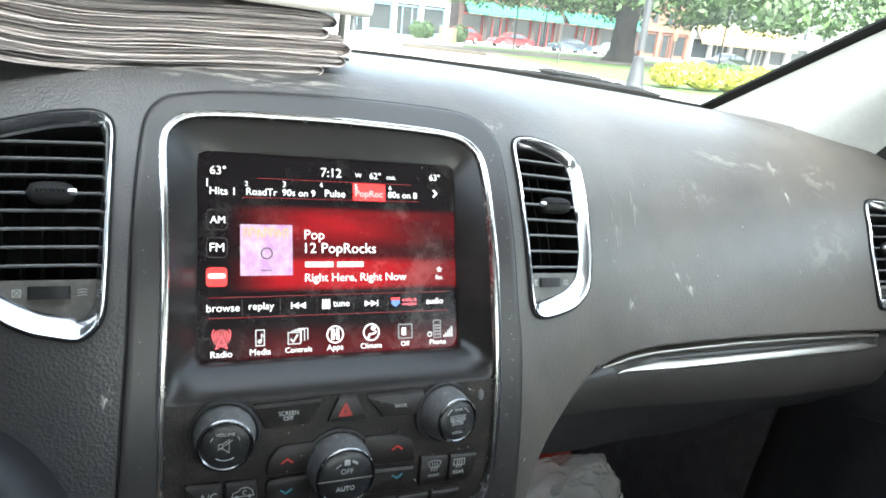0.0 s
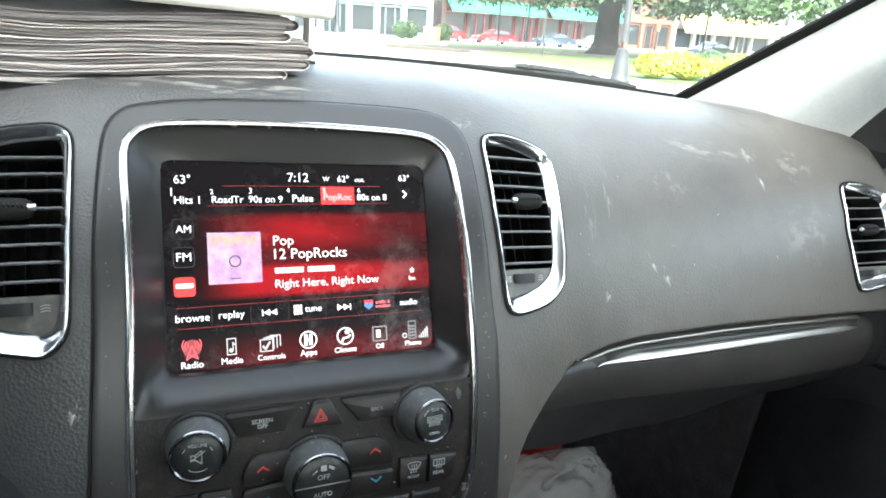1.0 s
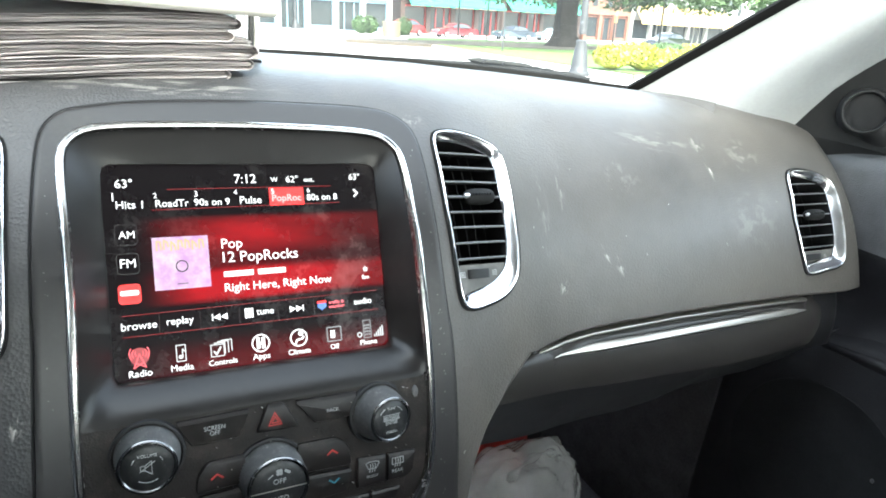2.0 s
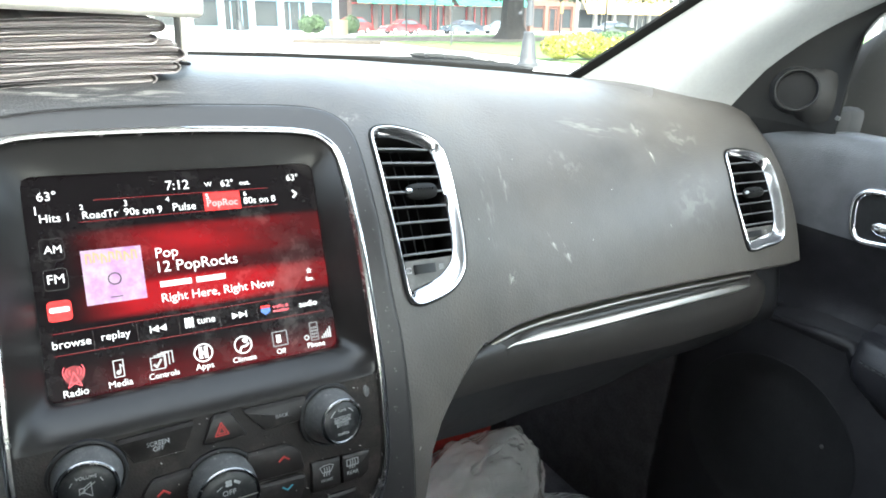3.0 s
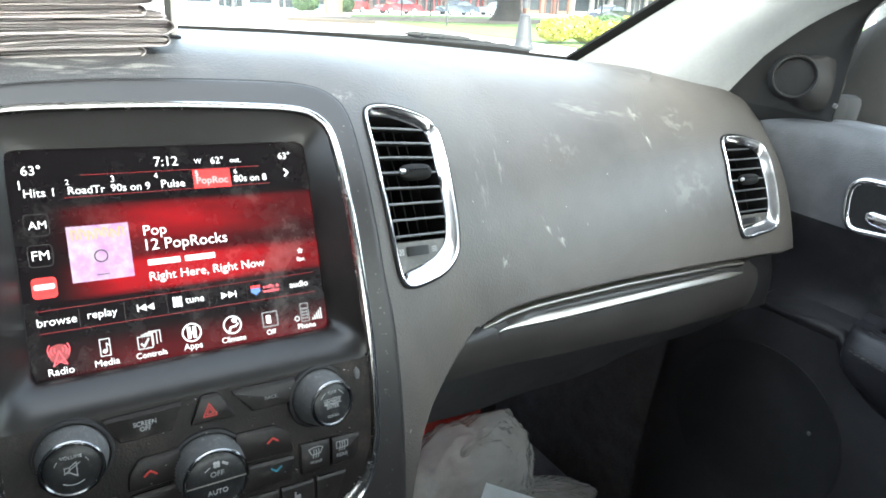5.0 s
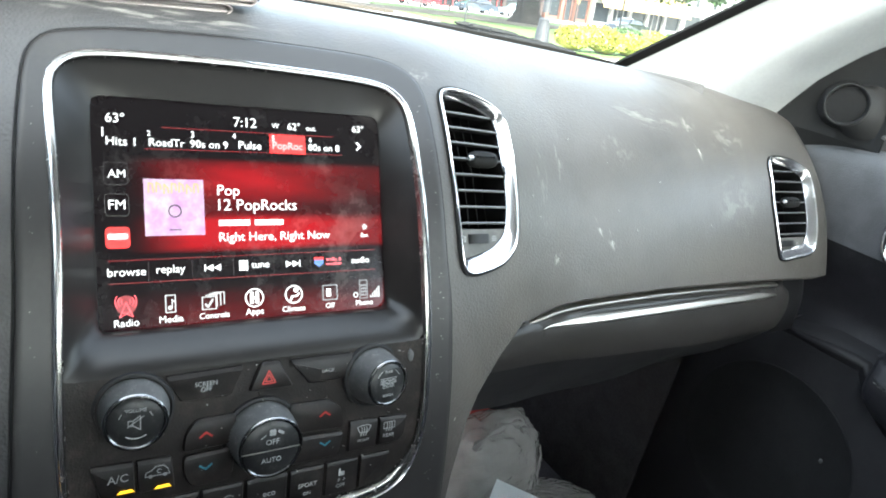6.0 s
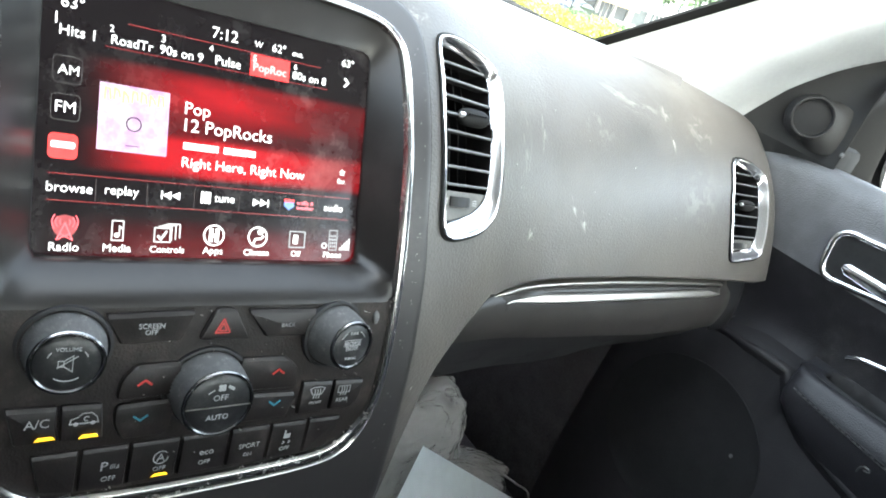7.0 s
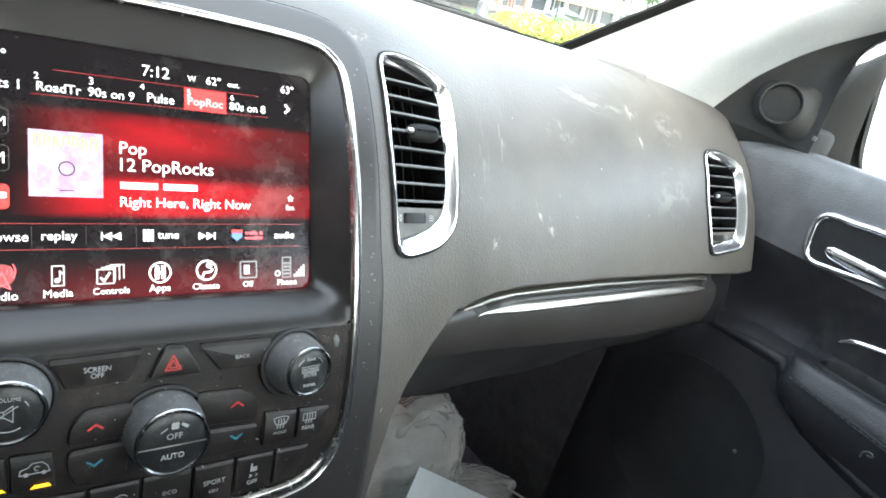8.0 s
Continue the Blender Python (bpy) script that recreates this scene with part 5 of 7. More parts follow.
# ---- door ----
DOOR_X = [(0.40, 0.770), (0.60, 0.757), (0.80, 0.757), (0.90, 0.757), (0.955, 0.7565), (0.970, 0.7565), (0.980, 0.760), (0.985, 0.768), (0.990, 0.782), (1.000, 0.789), (1.020, 0.788), (1.050, 0.7765), (1.076, 0.7640), (1.100, 0.7545), (1.150, 0.748), (1.195, 0.748), (1.212, 0.752), (1.219, 0.758), (1.221, 0.770)]


def door_top(y):
    return 1.2215 + 0.02 * smooth(0.02, -0.6, y) - 0.012 * smooth(0.02, 0.12, y)


def door_x(y, z):
    return table(z, DOOR_X) + 0.05 * smooth(0.13, 0.22, y) - 0.012 * smooth(0.02, 0.13, y) * smooth(1.05, 1.15, z)


passenger_door = thing("passenger_door", (0.76, -0.3, 0.45), "closed dark blue-black vinyl passenger door with chrome handle", "car door")
bm = bmesh.new()
rows = []
for y in np.concatenate([np.linspace(0.20, -0.25, 46), np.linspace(-0.28, -0.85, 12)]):
    row = []
    for z, _ in DOOR_X:
        k = (z - 1.0) / 0.2215 if z > 1.0 else 0
        zz = z + k * (door_top(y) - 1.2215)
        if z < 1.0 and z > 0.94:
            zz = z - 0.020 * smooth(-0.035, 0.05, y)
        row.append(Vector((door_x(y, z) + (0.040 * smooth(-0.094, -0.106, y) if 0.93 < z < 1.0 else 0.0), y, zz)))
    row.append(Vector((0.83, y, door_top(y) - 0.004)))
    rows.append(row)
ledge = 9
loft(bm, [r[13:] for r in rows], closed=False)
part("inner_panel", bm, DOORV, passenger_door, "blue-black vinyl upper door panel", sharp=65)
# the panel turns under here; its shade is put into a darker vinyl
bm = bmesh.new()
loft(bm, [r[ledge - 1:14] for r in rows], closed=False)
part("shaded_panel", bm, DARK_VINYL, passenger_door, "door vinyl below the handle, darkened for its shade", sharp=65)
bm = bmesh.new()
loft(bm, [r[:ledge] for r in rows], closed=False)
part("lower_panel", bm, DOORLOW, passenger_door, "black moulded lower door panel", sharp=65)

# armrest with its pull cup, lying in a recess behind a rolled edge
def roll_z(y):
    """The height of the rolled edge that wraps round the armrest."""
    return table(y, [(-0.083, 0.974), (-0.092, 0.962), (-0.100, 0.950), (-0.111, 0.939), (-0.125, 0.929), (-0.138, 0.9205), (-0.153, 0.9130), (-0.170, 0.9080), (-0.1855, 0.9042), (-0.2215, 0.897), (-0.35, 0.876), (-0.66, 0.84)])


def arm_top(y):
    return 0.9945 + 0.004 * smooth(-0.1, -0.6, y)


ARM_OUT = [(0.7490, 0.9944), (0.7420, 0.9936), (0.7372, 0.9920), (0.7340, 0.9890), (0.7318, 0.9845), (0.7285, 0.9770), (0.7235, 0.9665), (0.7245, 0.9610), (0.7260, 0.9520), (0.7300, 0.9400), (0.7380, 0.9250), (0.7480, 0.9050), (0.7560, 0.8850)]
bm = bmesh.new()
rows = []
for y, k in ((-0.0905, 0.30), (-0.0915, 0.52), (-0.0945, 0.74), (-0.100, 0.90), (-0.108, 0.975), (-0.120, 1.0)) + tuple((-0.13 - 0.02 * i, 1.0) for i in range(26)):
    zl = roll_z(y) - 0.006
    row = []
    for x, z in ARM_OUT:
        zz = max(0.984 + (z + arm_top(y) - 0.9945 - 0.984) * (0.55 + 0.45 * k), zl)
        row.append(Vector((0.770 + (x - 0.770) * k, y, zz)))
    rows.append(row)
rows.insert(0, [Vector((0.768, -0.0900, p.z)) for p in rows[0]])
loft(bm, rows, closed=False)
arm = part("armrest", bm, LEATHER, passenger_door, "black stitched leather armrest", sharp=60)


def cup_in(x, y):
    """How far inside the pull cup a place on the armrest lies."""
    cx, cy = (x - 0.7705) / 0.0180, (y + 0.236) / 0.117
    return 1 - (abs(cx) ** 4 + abs(cy) ** 6) ** 0.2


tops, cups = bmesh.new(), bmesh.new()
xs_ = np.linspace(0.7490, 0.800, 60)
ys_ = np.concatenate([np.linspace(-0.0895, -0.36, 150), np.linspace(-0.38, -0.65, 8)])


def cup_at(x, y):
    c = cup_in(x, y)
    z = arm_top(y) + 0.0075 * smooth(0.772, 0.792, x) + 0.0012 * smooth(-0.16, -0.05, c) * smooth(0.03, -0.02, c)
    return Vector((x, y, z - 0.045 * smooth(0.0, 0.07, c)))


for i in range(len(xs_) - 1):
    for j in range(len(ys_) - 1):
        quad = [(xs_[i], ys_[j]), (xs_[i + 1], ys_[j]), (xs_[i + 1], ys_[j + 1]), (xs_[i], ys_[j + 1])]
        bm = cups if cup_in((quad[0][0] + quad[1][0]) / 2, (quad[0][1] + quad[2][1]) / 2) > -0.04 else tops
        bm.faces.new([bm.verts.new(cup_at(*q)) for q in quad])
for bm in (tops, cups):
    bmesh.ops.remove_doubles(bm, verts=bm.verts, dist=0.00005)
part("armrest_top", tops, LEATHER, arm, sharp=70)
# the cup's faces are painted black for the shade inside the hollow
part("pull_cup", cups, VANE, arm, "hollow pull cup, its shade painted black", sharp=70)
bm = bmesh.new()
tube(bm, [Vector((0.7462 + 0.0060 * smooth(-0.122, -0.110, y), y, arm_top(y) + 0.0002)) for y in np.linspace(-0.110, -0.60, 50)], 0.0009, 6)
part("piping", bm, BLACK, arm, "raised seam along the cup")
for dz in (0.0019, -0.0019):
    bm = bmesh.new()
    rings = []
    for y in np.linspace(-0.104, -0.60, 60):
        z = table(y, [(-0.60, 0.950), (-0.225, 0.9615), (-0.15, 0.9680), (-0.1135, 0.9718), (-0.104, 0.9735)]) + dz
        rings.append([Vector((0.7232 + dx + 0.010 * smooth(-0.114, -0.100, y), y, z + q)) for dx, q in ((0, 0.0008), (-0.0014, 0.0), (0, -0.0008), (0.001, 0))])
    loft(bm, rings, cap0=True, cap1=True)
    part("piping", bm, BLACK, arm, "raised seam")
for k in range(60):
    y = -0.110 - 0.0075 * k
    z = table(y, [(-0.60, 0.950), (-0.225, 0.9615), (-0.15, 0.9680), (-0.1135, 0.9718), (-0.104, 0.9735)])
    bm = bmesh.new()
    box(bm, (0.7215, y, z), (0.0010, 0.0042, 0.0009), None)
    part("stitch", bm, GRIP, arm)
bm = bmesh.new()
edge = [(0.030, 0.9640), (0.010, 0.9655), (-0.010, 0.9680), (-0.037, 0.9720), (-0.060, 0.9738), (-0.074, 0.9738)] + [(y, roll_z(y)) for y in (-0.083, -0.088, -0.094, -0.100, -0.111, -0.125, -0.138, -0.153, -0.170, -0.1855, -0.2215, -0.28, -0.35, -0.66)]
rings = []
P_ = [Vector((0, y, z)) for y, z in edge]
for i, p in enumerate(P_):
    t = (P_[min(i + 1, len(P_) - 1)] - P_[max(i - 1, 0)]).normalized()
    out = Vector((0, t.z, -t.y))
    k = smooth(0.030, -0.06, p.y)
    rings.append([Vector((0.759 - h * (0.35 + 0.65 * k), p.y, p.z)) + out * w * (0.6 + 0.4 * k) for w, h in ((-0.016, 0.001), (-0.009, 0.0045), (-0.004, 0.0095), (0.0, 0.0120), (0.0035, 0.0105), (0.0052, 0.0060), (0.0056, -0.004))])
loft(bm, rings, closed=False)
part("rolled_edge", bm, DARK_VINYL, passenger_door, "rolled edge of the lower door panel", sharp=80)
bm = bmesh.new()
tube(bm, spline([(0.7275, -0.2110, 0.9350), (0.7245, -0.2115, 0.9425), (0.7225, -0.2150, 0.9475), (0.7225, -0.2205, 0.9480), (0.7235, -0.2215, 0.9440), (0.7245, -0.2160, 0.9425)], 22, closed=False), 0.0011, 6)
part("loose_thread", bm, GRIP, arm, "small pale loop of loose thread")

# handle: chrome bezel, cup and lever, lying on the leaning upper panel


def on_door(y, z, h):
    return Vector((door_x(y, min(z, 1.215)) - h, y, z))


HANDLE = [(-0.0360, 1.1430), (-0.0385, 1.1570), (-0.0510, 1.1680), (-0.0800, 1.1705), (-0.1100, 1.1735), (-0.1500, 1.1745), (-0.1640, 1.1660), (-0.1680, 1.1480), (-0.1620, 1.1270), (-0.1500, 1.1120),
          (-0.1200, 1.1070), (-0.0850, 1.1020), (-0.0570, 1.0990), (-0.0450, 1.1050), (-0.0385, 1.1190)]
hl = spline(HANDLE, 90)
bm = bmesh.new()
loft(bm, [[on_door(p.x, p.y, h) for p in inset(hl, d)] for d, h in ((-0.0005, -0.003), (0.0, 0.0030), (0.0024, 0.0068), (0.0056, 0.0072), (0.0080, 0.0050), (0.0092, 0.0022), (0.0094, -0.003))])
hb = part("handle_bezel", bm, CHROME, passenger_door, "rounded chrome handle bezel", sharp=55)
bm = bmesh.new()
rim = inset(hl, 0.0088)
rows = []
for z in np.linspace(min(p.y for p in rim) + 0.0004, max(p.y for p in rim) - 0.0004, 24):
    e0, e1 = span(rim, z)
    rows.append([on_door(y, z, 0.0016) for y in np.linspace(e0, e1, 20)])
loft(bm, rows, closed=False)
part("cup", bm, GRILLE, hb, "dark handle cup")
bm = bmesh.new()
rings = []
for k in range(15):
    s = k / 14
    y = -0.0660 - 0.09 * s
    r = 0.0080 + 0.002 * s
    w = min(1.0, (s * 9) ** 0.5 + 0.45)
    rings.append([on_door(y, 1.1245 - 0.003 * s + r * w * math.sin(2 * math.pi * i / 12), 0.0045 + 0.0045 * w * math.cos(2 * math.pi * i / 12)) for i in range(12)])
loft(bm, rings, cap0=True, cap1=True)
part("lever", bm, CHROME, hb, "chrome door lever")
# a chrome strip is added here to draw the highlight along a pad's edge
bm = bmesh.new()
rows = []
for k in range(25):
    s = k / 24
    y = -0.118 - 0.26 * s
    z = table(y, [(-0.40, 1.072), (-0.25, 1.056), (-0.165, 1.0405), (-0.135, 1.0335), (-0.124, 1.0290), (-0.118, 1.0235)])
    x = door_x(y, z)
    rows.append([Vector((x + 0.003, y, z + 0.0030)), Vector((x - 0.0012, y, z + 0.0022)), Vector((x - 0.0026, y, z)), Vector((x - 0.0018, y, z - 0.0026)), Vector((x + 0.003, y, z - 0.0036))])
loft(bm, rows, closed=False)
part("highlight_strip", bm, CHROME, passenger_door, "thin chrome strip drawn for the highlight on a pad's top edge")

# speaker ring and cloth
bm = bmesh.new()
rings = []
SPK = (-0.010, 0.787)
for r, h in ((0.1255, -0.001), (0.1245, 0.0016), (0.1220, 0.0018), (0.1195, 0.0002)):
    rings.append([Vector((0.757 - h, SPK[0] + r * math.cos(2 * math.pi * k / 72), SPK[1] + r * math.sin(2 * math.pi * k / 72))) for k in range(72)])
for r, h in ((0.08, 0.0018), (0.03, 0.0026)):
    rings.append([Vector((0.757 - h, SPK[0] + r * math.cos(2 * math.pi * k / 72), SPK[1] + r * math.sin(2 * math.pi * k / 72))) for k in range(72)])
loft(bm, rings, cap1=True)
part("speaker_grille", bm, GRILLE, passenger_door, "round black speaker grille")

bm = bmesh.new()
bmesh.ops.create_icosphere(bm, subdivisions=2, radius=1.0)
for v in bm.verts:
    f = 1 + 0.3 * noise.noise(v.co * 2.1)
    v.co = Vector((0.7548 + 0.0010 * v.co.x, -0.0860 + 0.0026 * v.co.y * f, 0.8270 + 0.0034 * v.co.z * f))
part("fleck", bm, GRIP, passenger_door, "small pale fleck on the speaker ring")

# the dark end of the dash below its lip, beside the door
bm = bmesh.new()
rows = []
for k in range(15):
    s_ = k / 14
    v = -0.082 - 0.066 * s_
    row = []
    for j in range(12):
        q = j / 11
        u = 0.655 + 0.094 * q
        row.append(L(u, v, nd(u, -0.09) - 0.014 - 0.020 * s_ * s_ - 0.05 * smooth(0.35, 1.0, q) ** 2))
    rows.append(row)
loft(bm, rows, closed=False)
part("end_cheek", bm, BLACK, dashboard, "dark rounded dash end beside the door", sharp=60)

# the raised end of the dash top at the foot of the pillar
bm = bmesh.new()
rows = []
for k, p in enumerate(spline([(0.545, 0.240, 1.2485), (0.574, 0.214, 1.2488), (0.592, 0.184, 1.2474), (0.597, 0.163, 1.2452)], 14, closed=False)):
    h = 0.0012 + 0.0042 * (k / 13) ** 1.4
    rows.append([p + Vector((-0.022, -0.018, -0.004)), p + Vector((-0.012, -0.010, h * 0.5)), p + Vector((-0.003, -0.002, h)), p + Vector((0.003, 0.002, h)), p + Vector((0.005, 0.004, h - 0.002)), p + Vector((0.005, 0.004, -0.006))])
loft(bm, rows, closed=False, cap0=False, cap1=True)
part("end_lip", bm, DASH, dashboard, "raised lip at the foot of the pillar", sharp=60)

# sail panel and tweeter


PILLAR_EDGE = [(-0.022, 0.706, 0.150, 1.190), (0.001, 0.715, 0.1370, 1.2247), (0.0216, 0.722, 0.1200, 1.2550), (0.043, 0.730, 0.1005, 1.2873), (0.0666, 0.745, 0.0695, 1.3225), (0.081, 0.758, 0.0460, 1.3440),
               (0.108, 0.785, -0.010, 1.385), (0.138, 0.800, -0.080, 1.430), (0.205, 0.810, -0.300, 1.530), (0.27, 0.815, -0.450, 1.620)]


def pillar_r(k):
    return Vector(tuple(table(k, [(r[0], r[j]) for r in PILLAR_EDGE]) for j in (1, 2, 3)))


SASH = [(1.200, 0.0130), (1.2535, 0.0130), (1.298, 0.0136), (1.337, 0.0110), (1.347, 0.0075), (1.3566, 0.0020), (1.3645, -0.0070), (1.370, -0.0180), (1.382, -0.0500), (1.400, -0.0950), (1.500, -0.3000)]
bm = bmesh.new()
rows = []
for k in range(33):
    s = k / 32
    a = pillar_r(0.001 + 0.19 * s)
    zb = max(a.z - 0.006 - 0.03 * smooth(0.0, 0.5, s), 1.2185)
    b = Vector((0.757 + 0.04 * smooth(0.4, 1.0, s), table(zb, SASH), zb))
    row = []
    for j in range(13):
        t = j / 12
        p = a.lerp(b, t)
        row.append(p + Vector((0.010 * math.sin(math.pi * t), 0, 0)))
    row.append(b + Vector((0.004, 0.002, 0)))
    row.append(b + Vector((0.030, 0.022, 0)))
    rows.append(row)
loft(bm, rows, closed=False)
low = [Vector((r.x, r.y, r.z)) for r in rows[0]]
loft(bm, [[p + Vector((0.006, 0, -0.022)) for p in low], low], closed=False)
sail = part("sail_panel", bm, SAIL, passenger_door, "black triangular mirror sail panel", sharp=60)
bm = bmesh.new()
tube(bm, [(0.7585 + 0.04 * smooth(1.36, 1.40, z), y - 0.001, z) for z, y in SASH[:-1]], 0.0013, 6)
part("sash_seal", bm, RUBBER, sail, "thin black window seal")
TW = Vector((0.7240, 0.0530, 1.2650))
tw_axis = Vector((-0.80, -0.58, 0.10)).normalized()
tx = tw_axis.cross(Vector((0, 0, 1))).normalized()
tz = tx.cross(tw_axis)
bm = bmesh.new()
rings = []
for r, h in ((0.029, -0.022), (0.0272, -0.010), (0.0262, -0.003), (0.0254, -0.0004), (0.0244, 0.0004), (0.0232, 0.0002), (0.0220, -0.0016), (0.0215, -0.0044)):
    rings.append([TW + (tx * math.cos(2 * math.pi * k / 48) + tz * math.sin(2 * math.pi * k / 48)) * r + tw_axis * h for k in range(48)])
loft(bm, rings)
part("tweeter_rim", bm, SAIL, sail, "round tweeter housing")
# the housing flares out towards the window
bm = bmesh.new()
rings = []
for s_, r in ((0.0, 0.0256), (0.15, 0.0262), (0.4, 0.0270), (0.7, 0.0290), (1.0, 0.0330)):
    c_ = TW + Vector((0.022, -0.014, -0.005)) * s_ - tw_axis * 0.002
    rings.append([c_ + (tx * math.cos(2 * math.pi * k / 48) + tz * math.sin(2 * math.pi * k / 48)) * r for k in range(48)])
loft(bm, rings)
part("tweeter_flare", bm, SAIL, sail, "flared tweeter pod")
bm = bmesh.new()
rings = []
for r, h in ((0.0216, -0.0035), (0.015, -0.0022), (0.007, -0.0018)):
    rings.append([TW + (tx * math.cos(2 * math.pi * k / 48) + tz * math.sin(2 * math.pi * k / 48)) * r + tw_axis * h for k in range(48)])
loft(bm, rings, cap1=True)
part("tweeter_mesh", bm, GRILLE, sail, "black tweeter mesh")
bm = bmesh.new()
box(bm, (0.7465, 0.0075, 1.2385), (0.004, 0.005, 0.005), Euler((0.3, 0.2, 0.2)).to_matrix(), 0.001)
part("screw_cap", bm, GRIP, sail, "small pale cap")

bm = bmesh.new()
loft(bm, [[Vector((0.790, 0.05, 1.19)), Vector((0.812, -0.06, 1.62))], [Vector((0.790, -0.80, 1.21)), Vector((0.775, -0.80, 1.62))]], closed=False)
bmesh.ops.solidify(bm, geom=list(bm.faces), thickness=0.004)
pane = part("side_glass", bm, SIDE_GLASS, passenger_door, "clear side window glass")
pane.visible_shadow = False

# ---- A-pillar, windscreen, wiper ----
PL0, PLD = Vector((0.6026, 0.298, 1.247)), Vector((0.45, -1.0, 0.85))


def pillar_l(k):
    bend = max(0.0, k - 0.25)
    return PL0 + k * PLD + Vector((-1.1 * bend * bend, 0, -0.3 * bend * bend))


bm = bmesh.new()
rows = []
for i in range(31):
    s = i / 30
    a, b = pillar_l(-0.06 + 0.56 * s), pillar_r(-0.03 + 0.30 * s)
    row = [a + Vector((0.02, 0.03, 0.0))]
    for j in range(25):
        t = j / 24
        p = a.lerp(b, t)
        row.append(p + Vector((-0.024, -0.026, 0.006)) * smooth(0.0, 0.6, t) * (1 - smooth(0.55, 1.0, t) ** 1.3))
    row.append(b + Vector((0.012, 0.010, 0.0)))
    rows.append(row)
loft(bm, rows, closed=False)
solid("a_pillar_trim", bm, LINER, "pale grey cloth-covered windscreen pillar trim", "pillar trim", kind="structure", origin=(0.65, 0.2, 1.25), sharp=70)
bm = bmesh.new()
rows = []
for i in range(31):
    s = i / 30
    a = pillar_l(-0.03 + 0.53 * s)
    rows.append([a + Vector((0.004, 0.002, 0.0)), a + Vector((-0.013, 0.006, 0.004)), a + Vector((-0.013, 0.012, 0.004)), a + Vector((0.02, 0.03, 0.0))])
loft(bm, rows, closed=True)
solid("pillar_seal", bm, RUBBER, "black rubber windscreen edge seal along the pillar", "seal", kind="structure", origin=(0.6, 0.3, 1.25))

bm = bmesh.new()
rows = []
for u in np.linspace(-0.60, 0.60, 41):
    a = abs(u)
    y0 = far_y(u) + 0.012
    rows.append([Vector((u, y0 - 0.010, back_z(u) - 0.034)), Vector((u, y0 - 0.004, back_z(u) + 0.0046)), Vector((u, y0 + 0.008, back_z(u) + 0.0036)), Vector((u, y0 + 0.008, back_z(u) - 0.034))])
loft(bm, rows, closed=True, cap0=True, cap1=True)
solid("windscreen_seal", bm, RUBBER, "black seal at the foot of the windscreen", "seal", kind="structure", origin=(0, 0.45, 1.25))
bm = bmesh.new()
rows = []
for k in range(-20, 21):
    s = k / 20
    u0 = 0.66 * s
    a = Vector((u0, far_y(u0) + 0.05, 1.215))
    b = Vector((0.78 * s, -0.20 - 0.05 * s * s, 1.70 - 0.03 * s * s))
    rows.append([a.lerp(b, t / 10) + Vector((0, 0.02, 0.02)) * math.sin(math.pi * t / 10) for t in range(11)])
loft(bm, rows, closed=False)
bmesh.ops.solidify(bm, geom=list(bm.faces), thickness=0.005)
ws = solid("window_1", bm, GLASS, "slightly dirty clear windscreen glass", "windscreen", kind="structure", origin=(0, 0.3, 1.3))
ws.visible_shadow = False

wiper = thing("windscreen_wiper", (0.30, 0.52, 1.235), "black windscreen wiper resting at the foot of the glass", "wiper")
bm = bmesh.new()
tube(bm, [(0.02, 0.492, 1.2400), (0.15, 0.498, 1.2405), (0.30, 0.500, 1.2435), (0.43, 0.500, 1.2455), (0.52, 0.492, 1.2440), (0.60, 0.470, 1.2425), (0.64, 0.455, 1.2400)], [0.0030, 0.0035, 0.0035, 0.0042, 0.0046, 0.0040, 0.0030], 8)
part("blade", bm, RUBBER, wiper, "thin rubber blade")
WIPER = mat("weathered grey wiper plastic", (0.020, 0.020, 0.019), 0.85, vary=0.3, scale=200, spec=0.06, dust=0.06, dust_scale=60)
bm = bmesh.new()
rings = []
for k in range(15):
    q = k / 14
    x = 0.4343 + 0.114 * q
    r = 0.0047 * min(1.0, (q * 7 + 0.08) ** 0.5) * (1 - 0.25 * smooth(0.85, 1.0, q))
    zc = 1.2522 - 0.0030 * q
    rings.append([Vector((x, 0.500 + 0.010 * math.cos(2 * math.pi * i / 12) * (0.5 + 0.5 * min(1, q * 6)), zc + r * math.sin(2 * math.pi * i / 12))) for i in range(12)])
loft(bm, rings, cap0=True, cap1=True)
arm_w = part("arm", bm, WIPER, wiper, "weathered grey wiper arm")
for x, z, r in ((0.4560, 1.2524, 0.0022), (0.4920, 1.2512, 0.0019)):
    bm = bmesh.new()
    rings = [[Vector((x + 1.5 * rr * math.cos(2 * math.pi * i / 14), 0.4895 + h, z + rr * math.sin(2 * math.pi * i / 14))) for i in range(14)] for rr, h in ((r, 0.003), (r, -0.0004), (r * 0.7, 0.0002))]
    loft(bm, rings, cap1=True)
    part("pivot_hole", bm, BLACK, arm_w)
bm = bmesh.new()
tube(bm, [(0.546, 0.497, 1.2482), (0.560, 0.494, 1.2488), (0.570, 0.490, 1.2474), (0.576, 0.488, 1.2482), (0.590, 0.482, 1.2460), (0.606, 0.476, 1.2462), (0.622, 0.468, 1.2440), (0.645, 0.456, 1.2415)], [0.0016, 0.0022, 0.0016, 0.0026, 0.0018, 0.0022, 0.0018, 0.0012], 8)
part("hook", bm, WIPER, wiper)

# ---- cabin shell ----
CABIN = mat("charcoal cabin trim", (0.035, 0.035, 0.036), 0.8, vary=0.15, scale=30)
HEADL = mat("pale grey headliner", (0.52, 0.52, 0.51), 0.95, vary=0.06, scale=150, bump=0.3, bump_scale=1200)


